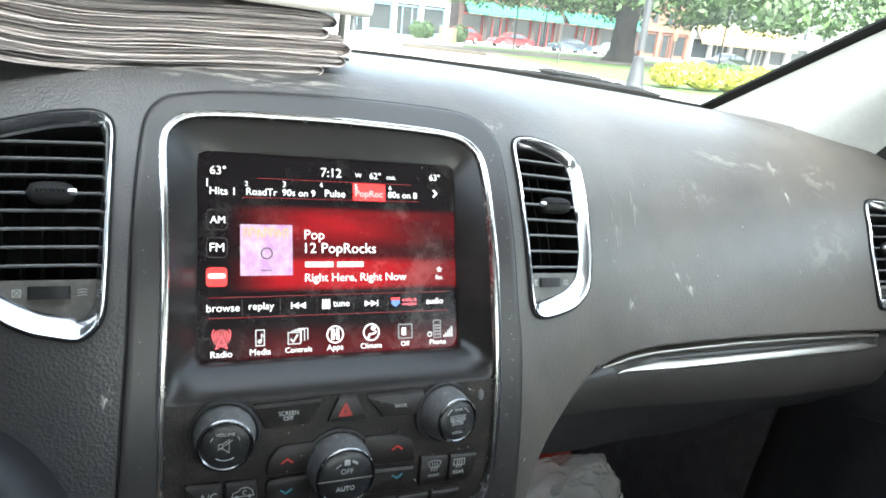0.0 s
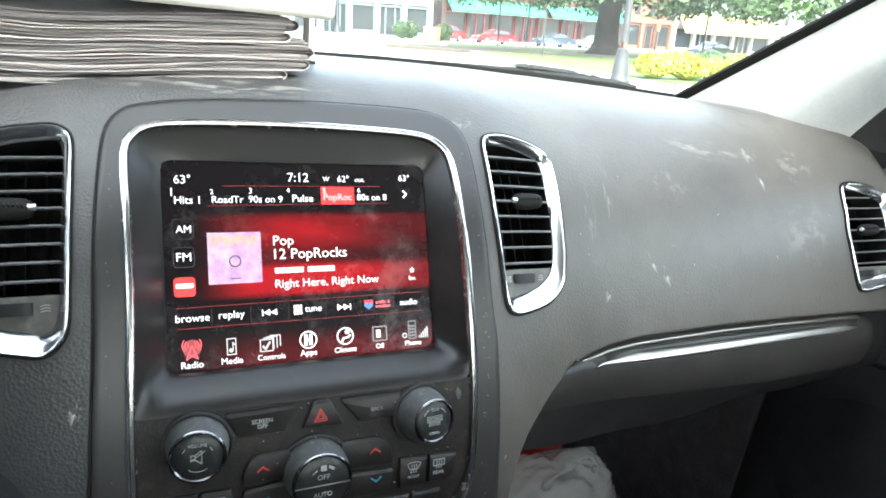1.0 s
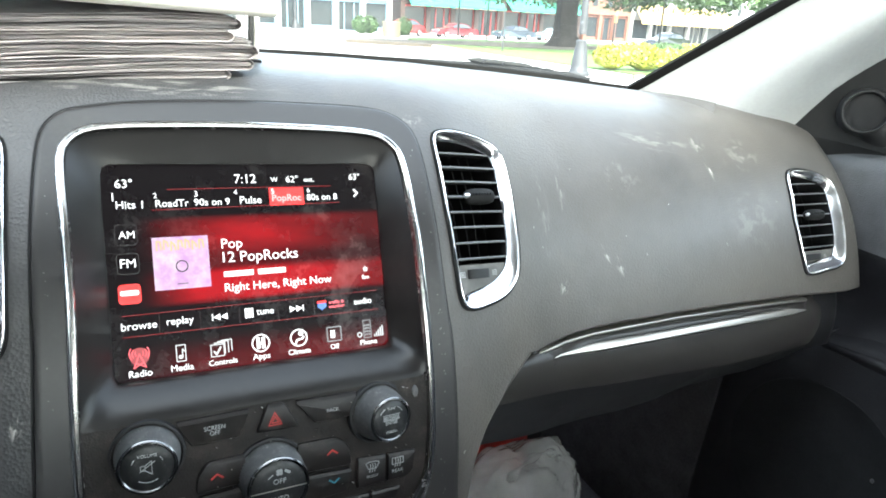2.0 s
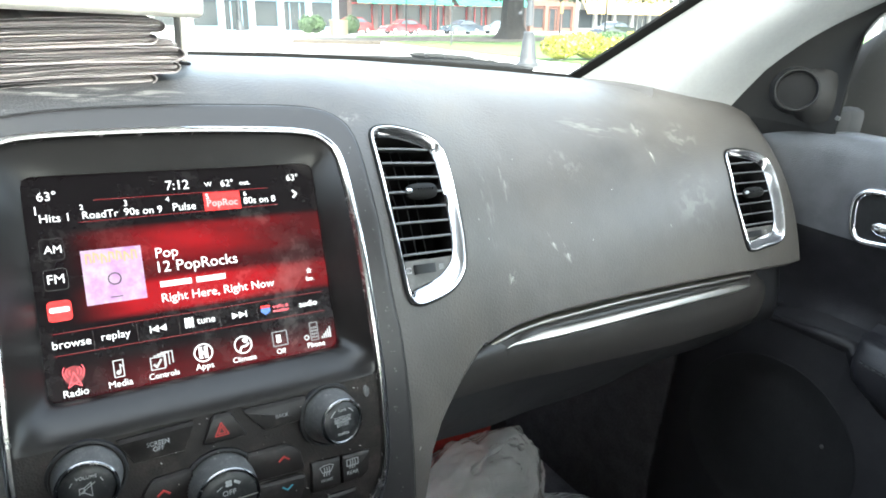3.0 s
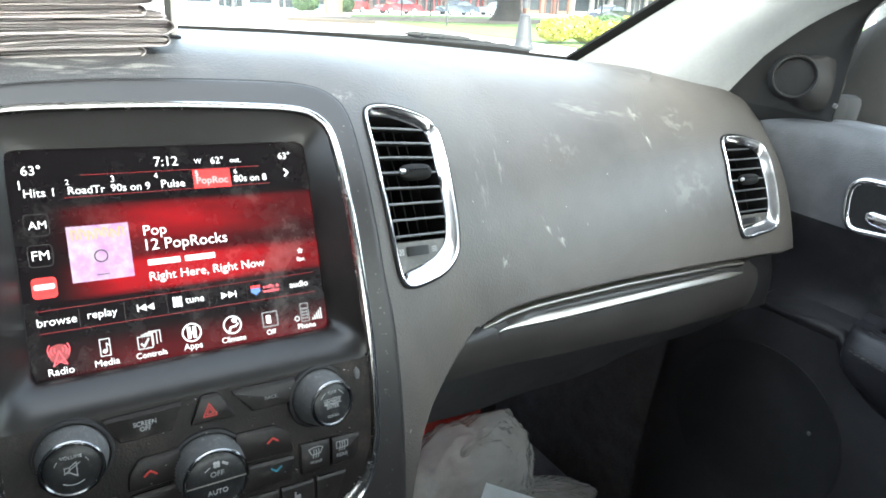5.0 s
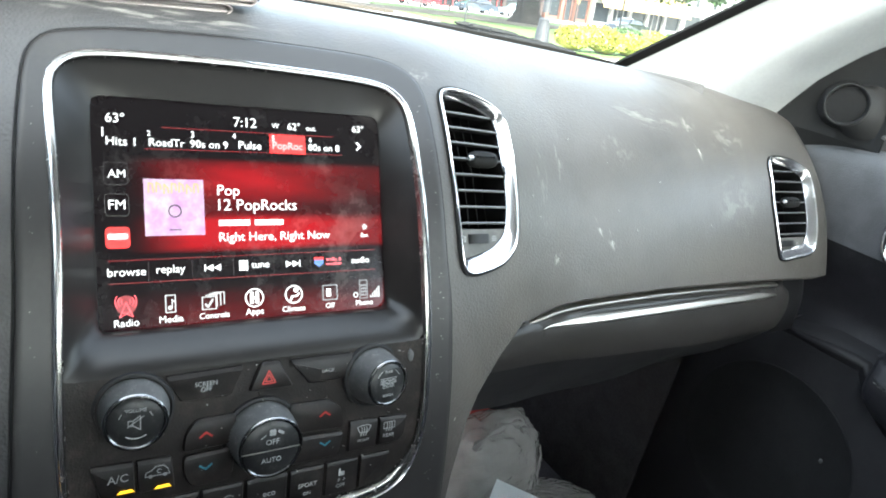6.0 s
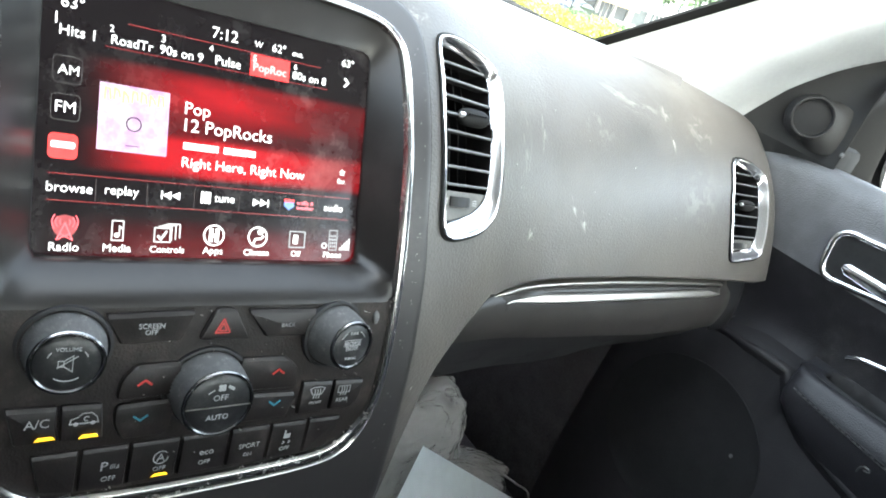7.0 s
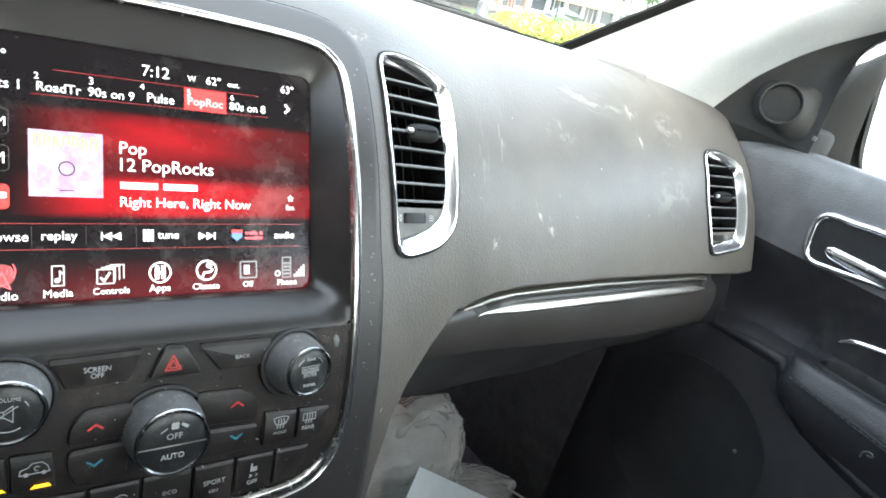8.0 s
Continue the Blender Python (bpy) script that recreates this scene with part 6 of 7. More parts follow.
def slab(name, centre, size, material, label, category, bevel=0.01):
    bm = bmesh.new()
    box(bm, centre, size, None, bevel)
    return solid(name, bm, material, label, category, kind="structure", origin=centre)


slab("floor", (0, -0.9, 0.43), (1.70, 2.9, 0.04), CARPET, "black carpeted car floor", "floor")
slab("wall_front", (0, 0.56, 0.80), (1.70, 0.04, 0.78), CARPET, "black carpeted bulkhead", "bulkhead")
slab("ceiling", (0, -1.25, 1.745), (1.66, 2.05, 0.05), HEADL, "pale grey headliner", "headliner")
slab("wall_left", (-0.83, -0.85, 0.835), (0.06, 2.86, 0.77), CABIN, "charcoal driver-side door trim", "cabin side")
# unseen wall, added to keep the driver's window light off the left cheek
slab("wall_shade_driver", (-0.300, -0.15, 0.945), (0.04, 0.34, 0.79), CABIN, "plain unseen wall added to shade the dash's left cheek", "cabin wall")
slab("wall_right", (0.86, -1.55, 0.83), (0.06, 1.40, 0.76), CABIN, "charcoal rear door trim", "cabin side")
slab("wall_kick", (0.79, 0.36, 0.80), (0.05, 0.40, 0.72), CARPET, "black carpeted kick panel", "kick panel")
# unseen slab, added to stop low rear light reaching the footwell
slab("wall_shade_middle", (0, -0.95, 0.82), (1.60, 0.10, 0.78), CABIN, "plain unseen slab added to block low light from the rear", "partition")
# unseen slab in the seat's place, added to block light from behind left
slab("wall_shade_seat", (-0.47, -0.52, 1.00), (0.54, 0.12, 1.12), CABIN, "plain unseen slab added to block light from behind the driver's side", "seat back", 0.04)
slab("wall_rear", (0, -2.30, 0.83), (1.70, 0.05, 0.80), CABIN, "charcoal cabin rear wall", "cabin rear")
for i, (x, y, w) in enumerate(((-0.80, -0.72, 0.12), (0.80, -0.86, 0.12), (-0.80, -1.60, 0.12), (0.80, -1.60, 0.12), (-0.78, -2.27, 0.16), (0.78, -2.27, 0.16))):
    slab("pillar_%d" % (i + 1), (x, y, 1.46), (0.07, w, 0.58), HEADL, "pale grey roof pillar", "pillar")
bm = bmesh.new()
rows = []
for i in range(13):
    s = i / 12
    a, b = pillar_l(-0.06 + 0.56 * s), pillar_r(-0.03 + 0.30 * s)
    a, b = Vector((-a.x, a.y, a.z)), Vector((-b.x - 0.02, b.y, b.z))
    rows.append([a + Vector((-0.03, 0.03, 0)), a, a.lerp(b, 0.5) + Vector((0.01, -0.01, 0)), b, b + Vector((-0.03, 0.01, 0))])
loft(bm, rows, closed=False)
solid("pillar_trim_driver", bm, LINER, "pale grey windscreen pillar trim on the driver's side", "pillar trim", kind="structure", origin=(-0.65, 0.2, 1.25))

# ---- driver's side: a rounded column shroud ----
bm = bmesh.new()
rings = []
c0 = L(-0.235, -0.165, 0.0)
ax = (L(0, 0, 1) - L(0, 0, 0)).normalized()
ax = (ax + Vector((-0.15, 0, 0.15))).normalized()
ex = ax.cross(Vector((0, 0, 1))).normalized()
ey = ex.cross(ax)
for r, h in ((0.085, -0.05), (0.083, 0.010), (0.078, 0.030), (0.070, 0.038), (0.04, 0.042)):
    rings.append([c0 + (ex * math.cos(2 * math.pi * k / 56) + ey * math.sin(2 * math.pi * k / 56)) * r + ax * h for k in range(56)])
loft(bm, rings, cap1=True)
solid("steering_column_shroud", bm, BLACK, "round black steering column shroud below the dash", "column shroud", origin=c0)

# ---- newspapers ----
KA, KB = Vector((-0.991, -0.134, 0)).normalized(), Vector((-0.134, 0.991, 0)).normalized()
K0 = Vector((0.004, 0.0955, 0))
zt = 1.2570


def newspaper(z0, leaves, jut, back, sag, seed, label, curl=0.0):
    """A folded newspaper: thin wavy leaves inside an outer sheet that is folded round at the end."""
    rnd = random.Random(seed)
    paper = thing("newspaper", K0 + Vector((0, 0, z0)), label, "newspaper", group="stack of newspapers")
    dz = 0.00050
    tall = leaves * dz

    def at(d, e, z):
        p = K0 + KA * d + KB * e
        near_ = smooth(0.05, 0.0, e) * sag * smooth(0.30, 0.16, d)
        wave = 0.0012 * noise.noise(Vector((d * 16, seed * 3.1, 0.5)))
        droop = table(d, [(0.0, 0.0), (0.035, -0.0012), (0.07, -0.0030), (0.105, -0.0055), (0.14, -0.0090), (0.157, -0.0103), (0.178, -0.0108), (0.20, -0.0085), (0.24, -0.0030), (0.34, 0.0060)])
        return Vector((p.x, p.y, z - near_ + wave + droop + 0.030 * max(0.0, e)))

    gaps = [0.0]
    for i in range(1, leaves):
        gaps.append(gaps[-1] + (rnd.uniform(0.0005, 0.0013) if rnd.random() < 0.33 else -0.00004))
    squeeze = tall / (tall + gaps[-1])
    fold_wave = [rnd.uniform(0, 40) for _ in range(leaves)]
    for i in range(1, leaves):
        if gaps[i] <= gaps[i - 1]:
            fold_wave[i] = fold_wave[i - 1]
    for i in range(leaves):
        z = z0 + (i * dz + gaps[i]) * squeeze
        rise = (i + 0.5) / leaves
        end = jut + 0.0034 + 0.70 * tall * math.sqrt(max(0.0, 1 - (2 * rise - 1) ** 2)) + rnd.uniform(-0.0020, 0.0004)
        edge = back + rnd.uniform(-0.0012, 0.0016) + (0.003 if rnd.random() < 0.15 else 0)
        ph = rnd.uniform(0, 9)
        bm = bmesh.new()
        rows = []
        n = 48
        for k in range(n + 1):
            s = k / n
            d = 0.37 * s
            e = edge + 0.0010 * noise.noise(Vector((d * 60, ph, 1.0))) + 0.004 * noise.noise(Vector((d * 9, seed, 0)))
            lift = 0.00025 * noise.noise(Vector((d * 40, ph, 3))) + 0.0013 * noise.noise(Vector((d * 13, seed, fold_wave[i]))) + curl * rise ** 1.5 * smooth(0.075, 0.0, d - 0.01)
            h = 0.00040
            rows.append([at(d - end, e, z + lift), at(d - end, e + 0.06, z), at(d - end, e + 0.19, z),
                         at(d - end, e + 0.19, z + h), at(d - end, e + 0.06, z + h), at(d - end, e, z + h + lift)])
        loft(bm, rows, True, True, True)
        part("leaf", bm, PAPER, paper, sharp=50)
    # the outer sheet, folded round the end
    bm = bmesh.new()
    rows = []
    r = tall / 2 + 0.0004
    zc = z0 + tall / 2 - 0.0002
    for k in range(26):
        e = back - 0.0026 + 0.192 * (k / 25) ** 2 + 0.0012 * noise.noise(Vector((k * 1.7, seed, 2)))
        ring = []
        for inner in (0, 1):
            path = []
            for j in range(10):
                path.append((0.36 - 0.36 * (j / 10) ** 0.8, zc - r))
            for j in range(9):
                a = -math.pi / 2 - math.pi * j / 8
                path.append((1.5 * r * math.cos(a) + 0.0, zc + r * math.sin(a)))
            for j in range(1, 11):
                path.append((0.36 * (j / 10) ** 1.2, zc + r))
            q = [at(d - jut - 0.004 + (0.0004 if inner else 0) * 1.0, e, z + (0.00028 if inner and z < zc else -0.00028 if inner else 0) + 0.0005 * noise.noise(Vector((d * 30, seed, 5)))) for d, z in path]
            ring += q if not inner else q[::-1]
        rows.append(ring)
    loft(bm, rows, True, True, True)
    part("outer_sheet", bm, PAPER, paper, sharp=50)
    return tall


z = zt
for i, (leaves, jut, back, sag) in enumerate(((12, -0.012, 0.000, 0.0010), (15, 0.004, 0.001, 0.001), (18, 0.007, 0.003, 0.001), (13, -0.009, 0.004, 0.001), (15, -0.004, 0.005, 0.0))):
    z += newspaper(z, leaves, jut, back, sag, 11 + i, ("grey-white folded newspaper at the foot of the stack on the dash", "grey-white folded newspaper in the stack on the dash")[i > 0], (0.0, 0.0022, 0.0050, 0.0040, 0.0010)[i]) + 0.0010

# the cream card on the stack
bm = bmesh.new()
box(bm, (-0.1035, 0.1564, 1.3135), (0.26, 0.16, 0.024), Euler((0.030, -0.012, 0.134)).to_matrix(), 0.0050, 4)
solid("card_box", bm, CREAM, "cream card box lying on the newspapers", "card box", origin=(-0.1, 0.15, z))

# a thin upright stay between the dash and the card box
stay = thing("upright_stay", (0.033, 0.165, 1.262), "thin upright stay, dark grey and white, under the card box", "stay")
for x, w, material, label in ((0.0305, 0.0042, PLATE, "dark grey strip"), (0.0350, 0.0044, CREAM, "white strip")):
    bm = bmesh.new()
    box(bm, (x, 0.165, 1.2805), (w, 0.004, 0.0370), None, 0.0008)
    part("strip", bm, material, stay, label)
bm = bmesh.new()
box(bm, (0.0320, 0.163, 1.2632), (0.0130, 0.012, 0.0026), None, 0.0010)
part("foot", bm, BLACK, stay, "small black foot")

# ---- footwell ----
bm = bmesh.new()
box(bm, (0.380, 0.335, 0.655), (0.240, 0.13, 0.410), Euler((0, 0, 0.12)).to_matrix(), 0.004)
solid("red_carton", bm, RED, "red carton standing in the footwell", "carton", origin=(0.435, 0.345, 0.45))
bm = bmesh.new()
bmesh.ops.create_icosphere(bm, subdivisions=6, radius=1.0)
for v in bm.verts:
    p = v.co.copy()
    f = 1 + 0.10 * noise.noise(p * 1.6) + 0.06 * noise.noise(p * 3.6 + Vector((5, 0, 0))) + 0.022 * noise.noise(p * 9.0) - 0.035 * abs(noise.noise(p * 4.5))
    z_ = max(-0.98, p.z * f)
    wide = 0.150 + 0.075 * smooth(-0.05, -0.40, z_) - 0.02 * smooth(0.2, -0.05, z_) * smooth(-0.35, -0.05, z_)
    v.co = Vector((0.395 + 0.12 * smooth(0.1, -0.6, z_) + wide * p.x * f, 0.185 + 0.080 * p.y * f, 0.612 + 0.160 * z_ + 0.10 * (0.15 * p.x) * smooth(-0.2, 0.6, z_)))
bag = thing("plastic_bag", (0.485, 0.215, 0.452), "crumpled cloudy plastic bag in the passenger footwell", "plastic bag")
part("film", bm, FILM, bag, sharp=80)
bm = bmesh.new()
tube(bm, spline([(0.37, 0.15, 0.75), (0.39, 0.14, 0.785), (0.42, 0.14, 0.79), (0.45, 0.15, 0.765)], 16, closed=False), [0.004 + 0.003 * math.sin(i * 1.3) for i in range(16)], 7)
part("handle", bm, FILM, bag, "twisted film handle")
bm = bmesh.new()
a, b, c = Vector((0.373, 0.098, 0.745)), Vector((0.302, 0.040, 0.720)), Vector((0.720, 0.098, 0.514))
loft(bm, [[a + (c - a) * s for s in (0, 0.25, 0.5, 0.75, 1)], [b + (c - a) * s for s in (0, 0.25, 0.5, 0.75, 1)]], closed=False)
bmesh.ops.solidify(bm, geom=list(bm.faces), thickness=0.002)
solid("card_sheet", bm, WHITE_SHEET, "pale blue-grey card sheet leaning on the plastic bag", "card sheet", origin=(0.43, 0.09, 0.452))
bm = bmesh.new()
tube(bm, spline([(0.385, 0.104, 0.69), (0.431, 0.100, 0.704), (0.485, 0.098, 0.690), (0.538, 0.098, 0.663), (0.610, 0.098, 0.615), (0.668, 0.098, 0.566), (0.70, 0.095, 0.455)], 40, closed=False), 0.0016, 6)
solid("bag_cord", bm, GUNK, "thin pale cord over the plastic bag", "cord", origin=(0.5, 0.08, 0.6))

# ---- smears and specks on the dash ----


def smear(name, u, v, w, h, turn, seed, label, count=16):
    """Small dried flecks along a streak, each hugging the skin."""
    rnd = random.Random(seed)
    bm = bmesh.new()
    ca, sa = math.cos(radians(turn)), math.sin(radians(turn))
    for _ in range(count):
        x, y = rnd.gauss(0, 0.35) * w, rnd.uniform(-0.5, 0.5) * h
        uu, vv = u + ca * x - sa * y, v + sa * x + ca * y
        r = rnd.uniform(0.0002, 0.0007)
        m = rnd.randint(5, 7)
        st = rnd.uniform(1, 2.6)
        pts = []
        for k in range(m):
            a = 2 * math.pi * k / m
            rr = r * rnd.uniform(0.6, 1.3)
            dx, dy = rr * math.cos(a), rr * st * math.sin(a)
            pts.append((uu + ca * dx - sa * dy, vv + sa * dx + ca * dy))
        patch(bm, pts, lambda p, q, z: L(p, q, nd(p, q) - 0.0016 + z), -0.0003, 0.00018)
    ob = part(name, bm, GUNK, dashboard, label)
    tagged(ob, kind="stuff")


smear("smear", 0.233, 0.0135, 0.0006, 0.0008, 0, 4, "white speck", 3)
smear("smear", 0.488, -0.0150, 0.0014, 0.0024, 0, 5, "white speck", 3)
smear("smear", 0.142, -0.1530, 0.0008, 0.0014, 0, 9, "pale speck", 3)


def spot(u, v, turn, w, h, scale, strength):
    return L(u, v, nd(u, v) - 0.0016), (-TH, radians(turn), 0), (w, 0.02, h), scale, strength


stains_and_light(DASH, (0, 0.2, 1.2), [spot(0.494, 0.071, -6, 0.0045, 0.022, 0.9, 0.75), spot(0.495, 0.098, 40, 0.012, 0.020, 1.6, 0.3), spot(0.2636, -0.039, 30, 0.007, 0.010, 1.4, 0.5),
                             spot(0.3171, -0.013, -32, 0.0035, 0.013, 1.0, 0.55), spot(0.333, -0.025, -25, 0.006, 0.014, 1.2, 0.5), spot(0.280, 0.050, 14, 0.006, 0.045, 1.6, 0.22), spot(0.250, 0.030, 4, 0.010, 0.060, 2.2, 0.14), spot(0.430, 0.100, 10, 0.075, 0.022, 3.0, 0.17),
                             spot(0.560, 0.085, 25, 0.045, 0.040, 3.0, 0.17), spot(0.360, 0.060, -60, 0.100, 0.030, 4.0, 0.10), spot(0.540, 0.010, 30, 0.070, 0.050, 3.5, 0.09),
                             spot(-0.1375, -0.080, 10, 0.004, 0.009, 1.5, 0.7), spot(0.130, 0.104, 0, 0.014, 0.010, 2.5, 0.2), spot(-0.05, 0.125, 0, 0.10, 0.012, 4.0, 0.35), spot(0.175, -0.16, 10, 0.02, 0.06, 2.5, 0.2)])

# brown dust, spread wide to put the passenger side's stronger light into the colour
stains_and_light(DASH, (0, 0.2, 1.2), [((0.50, 0.02, 1.13), (0, 0, 0), (0.52, 0.5, 0.5), 1.6, 0.165), ((0.18, 0.0, 1.02), (0, 0, 0), (0.13, 0.3, 0.20), 1.3, 0.12)], (0.33, 0.275, 0.205), 0.05, 0.80)
for k, (u, v) in enumerate(((0.3689, -0.017), (0.2406, -0.0036), (0.3421, 0.0468), (0.3457, 0.0014), (0.2636, -0.0393), (0.5893, 0.0285), (0.412, 0.030), (0.300, 0.068))):
    smear("smear", u, v, 0.0006, 0.0010, 20 * k, 60 + k, "pale speck", 2)

# ---- the street outside ----
OUT = Matrix.Identity(4)
ASPHALT = mat("sun-bleached concrete road", (0.30, 0.295, 0.285), 0.9, vary=0.12, scale=3.0, bump=0.2, bump_scale=60)
KERB = mat("pale concrete kerb", (0.48, 0.47, 0.44), 0.85, vary=0.1, scale=6)
GRASS = mat("short lawn", (0.058, 0.105, 0.016), 0.9, vary=0.3, scale=4.0, bump=0.5, bump_scale=120)
EARTH_DARK = mat("earth darkened for shade", (0.05, 0.04, 0.03), 0.95, vary=0.3, scale=8)
BARK = mat("grey-brown bark", (0.020, 0.018, 0.0155), 0.95, vary=0.35, scale=6, bump=0.9, bump_scale=9)
IRON = mat("grey painted iron", (0.018, 0.019, 0.021), 0.6, vary=0.15, scale=9)
BRICK = mat("weathered red brick", (0.11, 0.05, 0.035), 0.9, vary=0.2, scale=3, bump=0.4, bump_scale=14)
RENDER_W = mat("pale painted render", (0.22, 0.22, 0.215), 0.85, vary=0.1, scale=1.5)
SHOPFRONT = mat("dark brown painted shopfront", (0.030, 0.016, 0.012), 0.6, vary=0.2, scale=3)
TAN = mat("tan awning cloth", (0.26, 0.18, 0.07), 0.8, vary=0.1, scale=2)
GREEN = mat("green awning cloth", (0.02, 0.17, 0.11), 0.7, vary=0.12, scale=2)
PANE = mat("dark shop glass", (0.02, 0.024, 0.026), 0.15, vary=0.2, scale=1.2)
FRAME_R = mat("red painted shopfront", (0.28, 0.035, 0.035), 0.5, vary=0.1, scale=4)
FRAME_B = mat("blue-grey painted door", (0.10, 0.17, 0.22), 0.5, vary=0.1, scale=4)
STONE = mat("cream stone planter", (0.34, 0.29, 0.18), 0.85, vary=0.12, scale=8)
TYRE = mat("black tyre rubber", (0.02, 0.02, 0.02), 0.8)
RIMS = mat("silver wheel rim", (0.6, 0.6, 0.62), 0.3, 0.9)
CARGLASS = mat("dark car glass", (0.03, 0.035, 0.04), 0.06)


def leaf_mat(name, color, low=0.6, high=1.45):
    m = mat(name, color, 0.6, vary=0.3, scale=1.2)
    nt = m.node_tree
    b = nt.nodes["Principled BSDF"]
    g = nt.nodes.new("ShaderNodeNewGeometry")
    h = nt.nodes.new("ShaderNodeHueSaturation")
    r = nt.nodes.new("ShaderNodeMapRange")
    r.inputs["To Min"].default_value, r.inputs["To Max"].default_value = low, high
    nt.links.new(g.outputs["Random Per Island"], r.inputs["Value"])
    nt.links.new(r.outputs["Result"], h.inputs["Value"])
    src = b.inputs["Base Color"].links[0].from_socket
    nt.links.new(src, h.inputs["Color"])
    nt.links.new(h.outputs["Color"], b.inputs["Base Color"])
    b.inputs["Transmission Weight"].default_value = 0.0
    b.inputs["Subsurface Weight"].default_value = 0.0
    return m


OAK = leaf_mat("oak leaves", (0.040, 0.072, 0.022))
GOLD = leaf_mat("golden privet leaves", (0.22, 0.225, 0.026), 0.82, 1.2)
HEDGE = leaf_mat("dark hedge leaves", (0.05, 0.09, 0.03))

bm = bmesh.new()
g = bmesh.ops.create_grid(bm, x_segments=40, y_segments=40, size=900)
solid("ground", bm, ASPHALT, "sun-bleached pale concrete road surface", "ground", kind="structure", frame_of=OUT)

LAWN = [(14.3, 14.6), (15.0, 18.5), (15.8, 24.0), (18.0, 34.0), (21.4, 46.0), (24.0, 50.5), (29.0, 51.5), (60.0, 53.0), (75.0, 50.0), (75.0, 14.6)]


def slab_poly(bm, pts, z0, z1):
    lo = [bm.verts.new((x, y, z0)) for x, y in pts]
    hi = [bm.verts.new((x, y, z1)) for x, y in pts]
    bm.faces.new(hi)
    for i in range(len(pts)):
        j = (i + 1) % len(pts)
        bm.faces.new((lo[i], lo[j], hi[j], hi[i]))


bm = bmesh.new()
slab_poly(bm, [tuple(p) for p in inset([Vector(p) for p in LAWN], -0.35)], -0.05, 0.13)
solid("pavement", bm, KERB, "pale concrete kerb round the lawn", "kerb", kind="structure", frame_of=OUT)
bm = bmesh.new()
slab_poly(bm, LAWN, -0.05, 0.17)
solid("lawn", bm, GRASS, "short mown bright green lawn", "lawn", kind="structure", frame_of=OUT)
# bare earth below the crown, with the tree's shade painted into its colour
bm = bmesh.new()
slab_poly(bm, [(28 + 14 * math.cos(a / 9 * math.pi), 38.5 + 5 * math.sin(a / 9 * math.pi) * (1 + 0.2 * math.sin(3 * a))) for a in range(18)], 0.0, 0.185)
solid("shaded_earth", bm, EARTH_DARK, "bare earth under the tree, its shade painted dark", "flower bed", kind="structure", frame_of=OUT)
bm = bmesh.new()
slab_poly(bm, [(-30, 64.5), (110, 64.5), (110, 90), (-30, 90)], -0.05, 0.12)
solid("pavement_2", bm, KERB, "pale concrete pavement along the shops", "pavement", kind="structure", frame_of=OUT)


def leaf_cloud(bm, places, size, rnd):
    """Many small tilted leaf blades."""
    for p in places:
        a = Vector((rnd.gauss(0, 1), rnd.gauss(0, 1), rnd.gauss(0, 1))).normalized()
        b = a.cross(Vector((rnd.gauss(0, 1), rnd.gauss(0, 1), rnd.gauss(0, 1)))).normalized()
        s = size * rnd.uniform(0.6, 1.4)
        q = [p + a * s, p + b * s * 0.55 + a * s * 0.1, p - a * s * 0.9, p - b * s * 0.55]
        bm.faces.new([bm.verts.new(v) for v in q])


# the tree
TX, TY = 30.3, 38.6
tree = thing("tree", (TX, TY, 0.17), "large old shade tree with a thick flared trunk on the lawn", "tree", frame_of=OUT)
bm = bmesh.new()
rings = []
for z, r in ((-0.1, 1.55), (0.3, 1.15), (0.8, 0.86), (1.6, 0.76), (2.6, 0.72), (3.6, 0.78), (4.4, 0.88), (5.4, 0.70)):
    rings.append([Vector((TX + r * (1 + 0.10 * math.sin(5 * a + z) + 0.05 * math.sin(11 * a)) * math.cos(a), TY + r * math.sin(a) * (1 + 0.08 * math.sin(4 * a + 2 * z)), 0.17 + z)) for a in (2 * math.pi * k / 28 for k in range(28))])
loft(bm, rings, cap1=True)
part("trunk", bm, BARK, tree, sharp=60)
rnd = random.Random(5)
tips = []
for k in range(9):
    a = 2 * math.pi * k / 9 + rnd.uniform(-0.2, 0.2)
    r = rnd.uniform(7, 13)
    p0 = Vector((TX, TY, 4.4))
    p1 = Vector((TX + 0.35 * r * math.cos(a), TY + 0.35 * r * math.sin(a), rnd.uniform(6, 8)))
    p2 = Vector((TX + 0.75 * r * math.cos(a), TY + 0.75 * r * math.sin(a), rnd.uniform(6, 9)))
    p3 = Vector((TX + r * math.cos(a), TY + r * math.sin(a), rnd.uniform(4.5, 7)))
    bm = bmesh.new()
    tube(bm, spline([p0, p1, p2, p3], 14, closed=False), [0.42 - 0.028 * i for i in range(14)], 8)
    part("limb", bm, BARK, tree)
    tips += [p2, p3, (p1 + p2) / 2]
bm = bmesh.new()
places = []
for k in range(420):
    a, r = rnd.uniform(0, 2 * math.pi), 15.5 * math.sqrt(rnd.random())
    zc = rnd.uniform(4.0, 10.5) - 0.10 * r
    if r > 8:
        zc = rnd.uniform(3.4, 7.5)
    c = Vector((TX + r * math.cos(a), TY + r * math.sin(a), zc))
    n = 95
    w = rnd.uniform(0.7, 1.5)
    for _ in range(n):
        p = c + Vector((rnd.gauss(0, w * 0.55), rnd.gauss(0, w * 0.55), rnd.gauss(0, w * 0.36)))
        if p.z > 2.9:
            places.append(p)
leaf_cloud(bm, places, 0.20, rnd)
crown = part("crown", bm, OAK, tree, "ragged green crown", sharp=180)


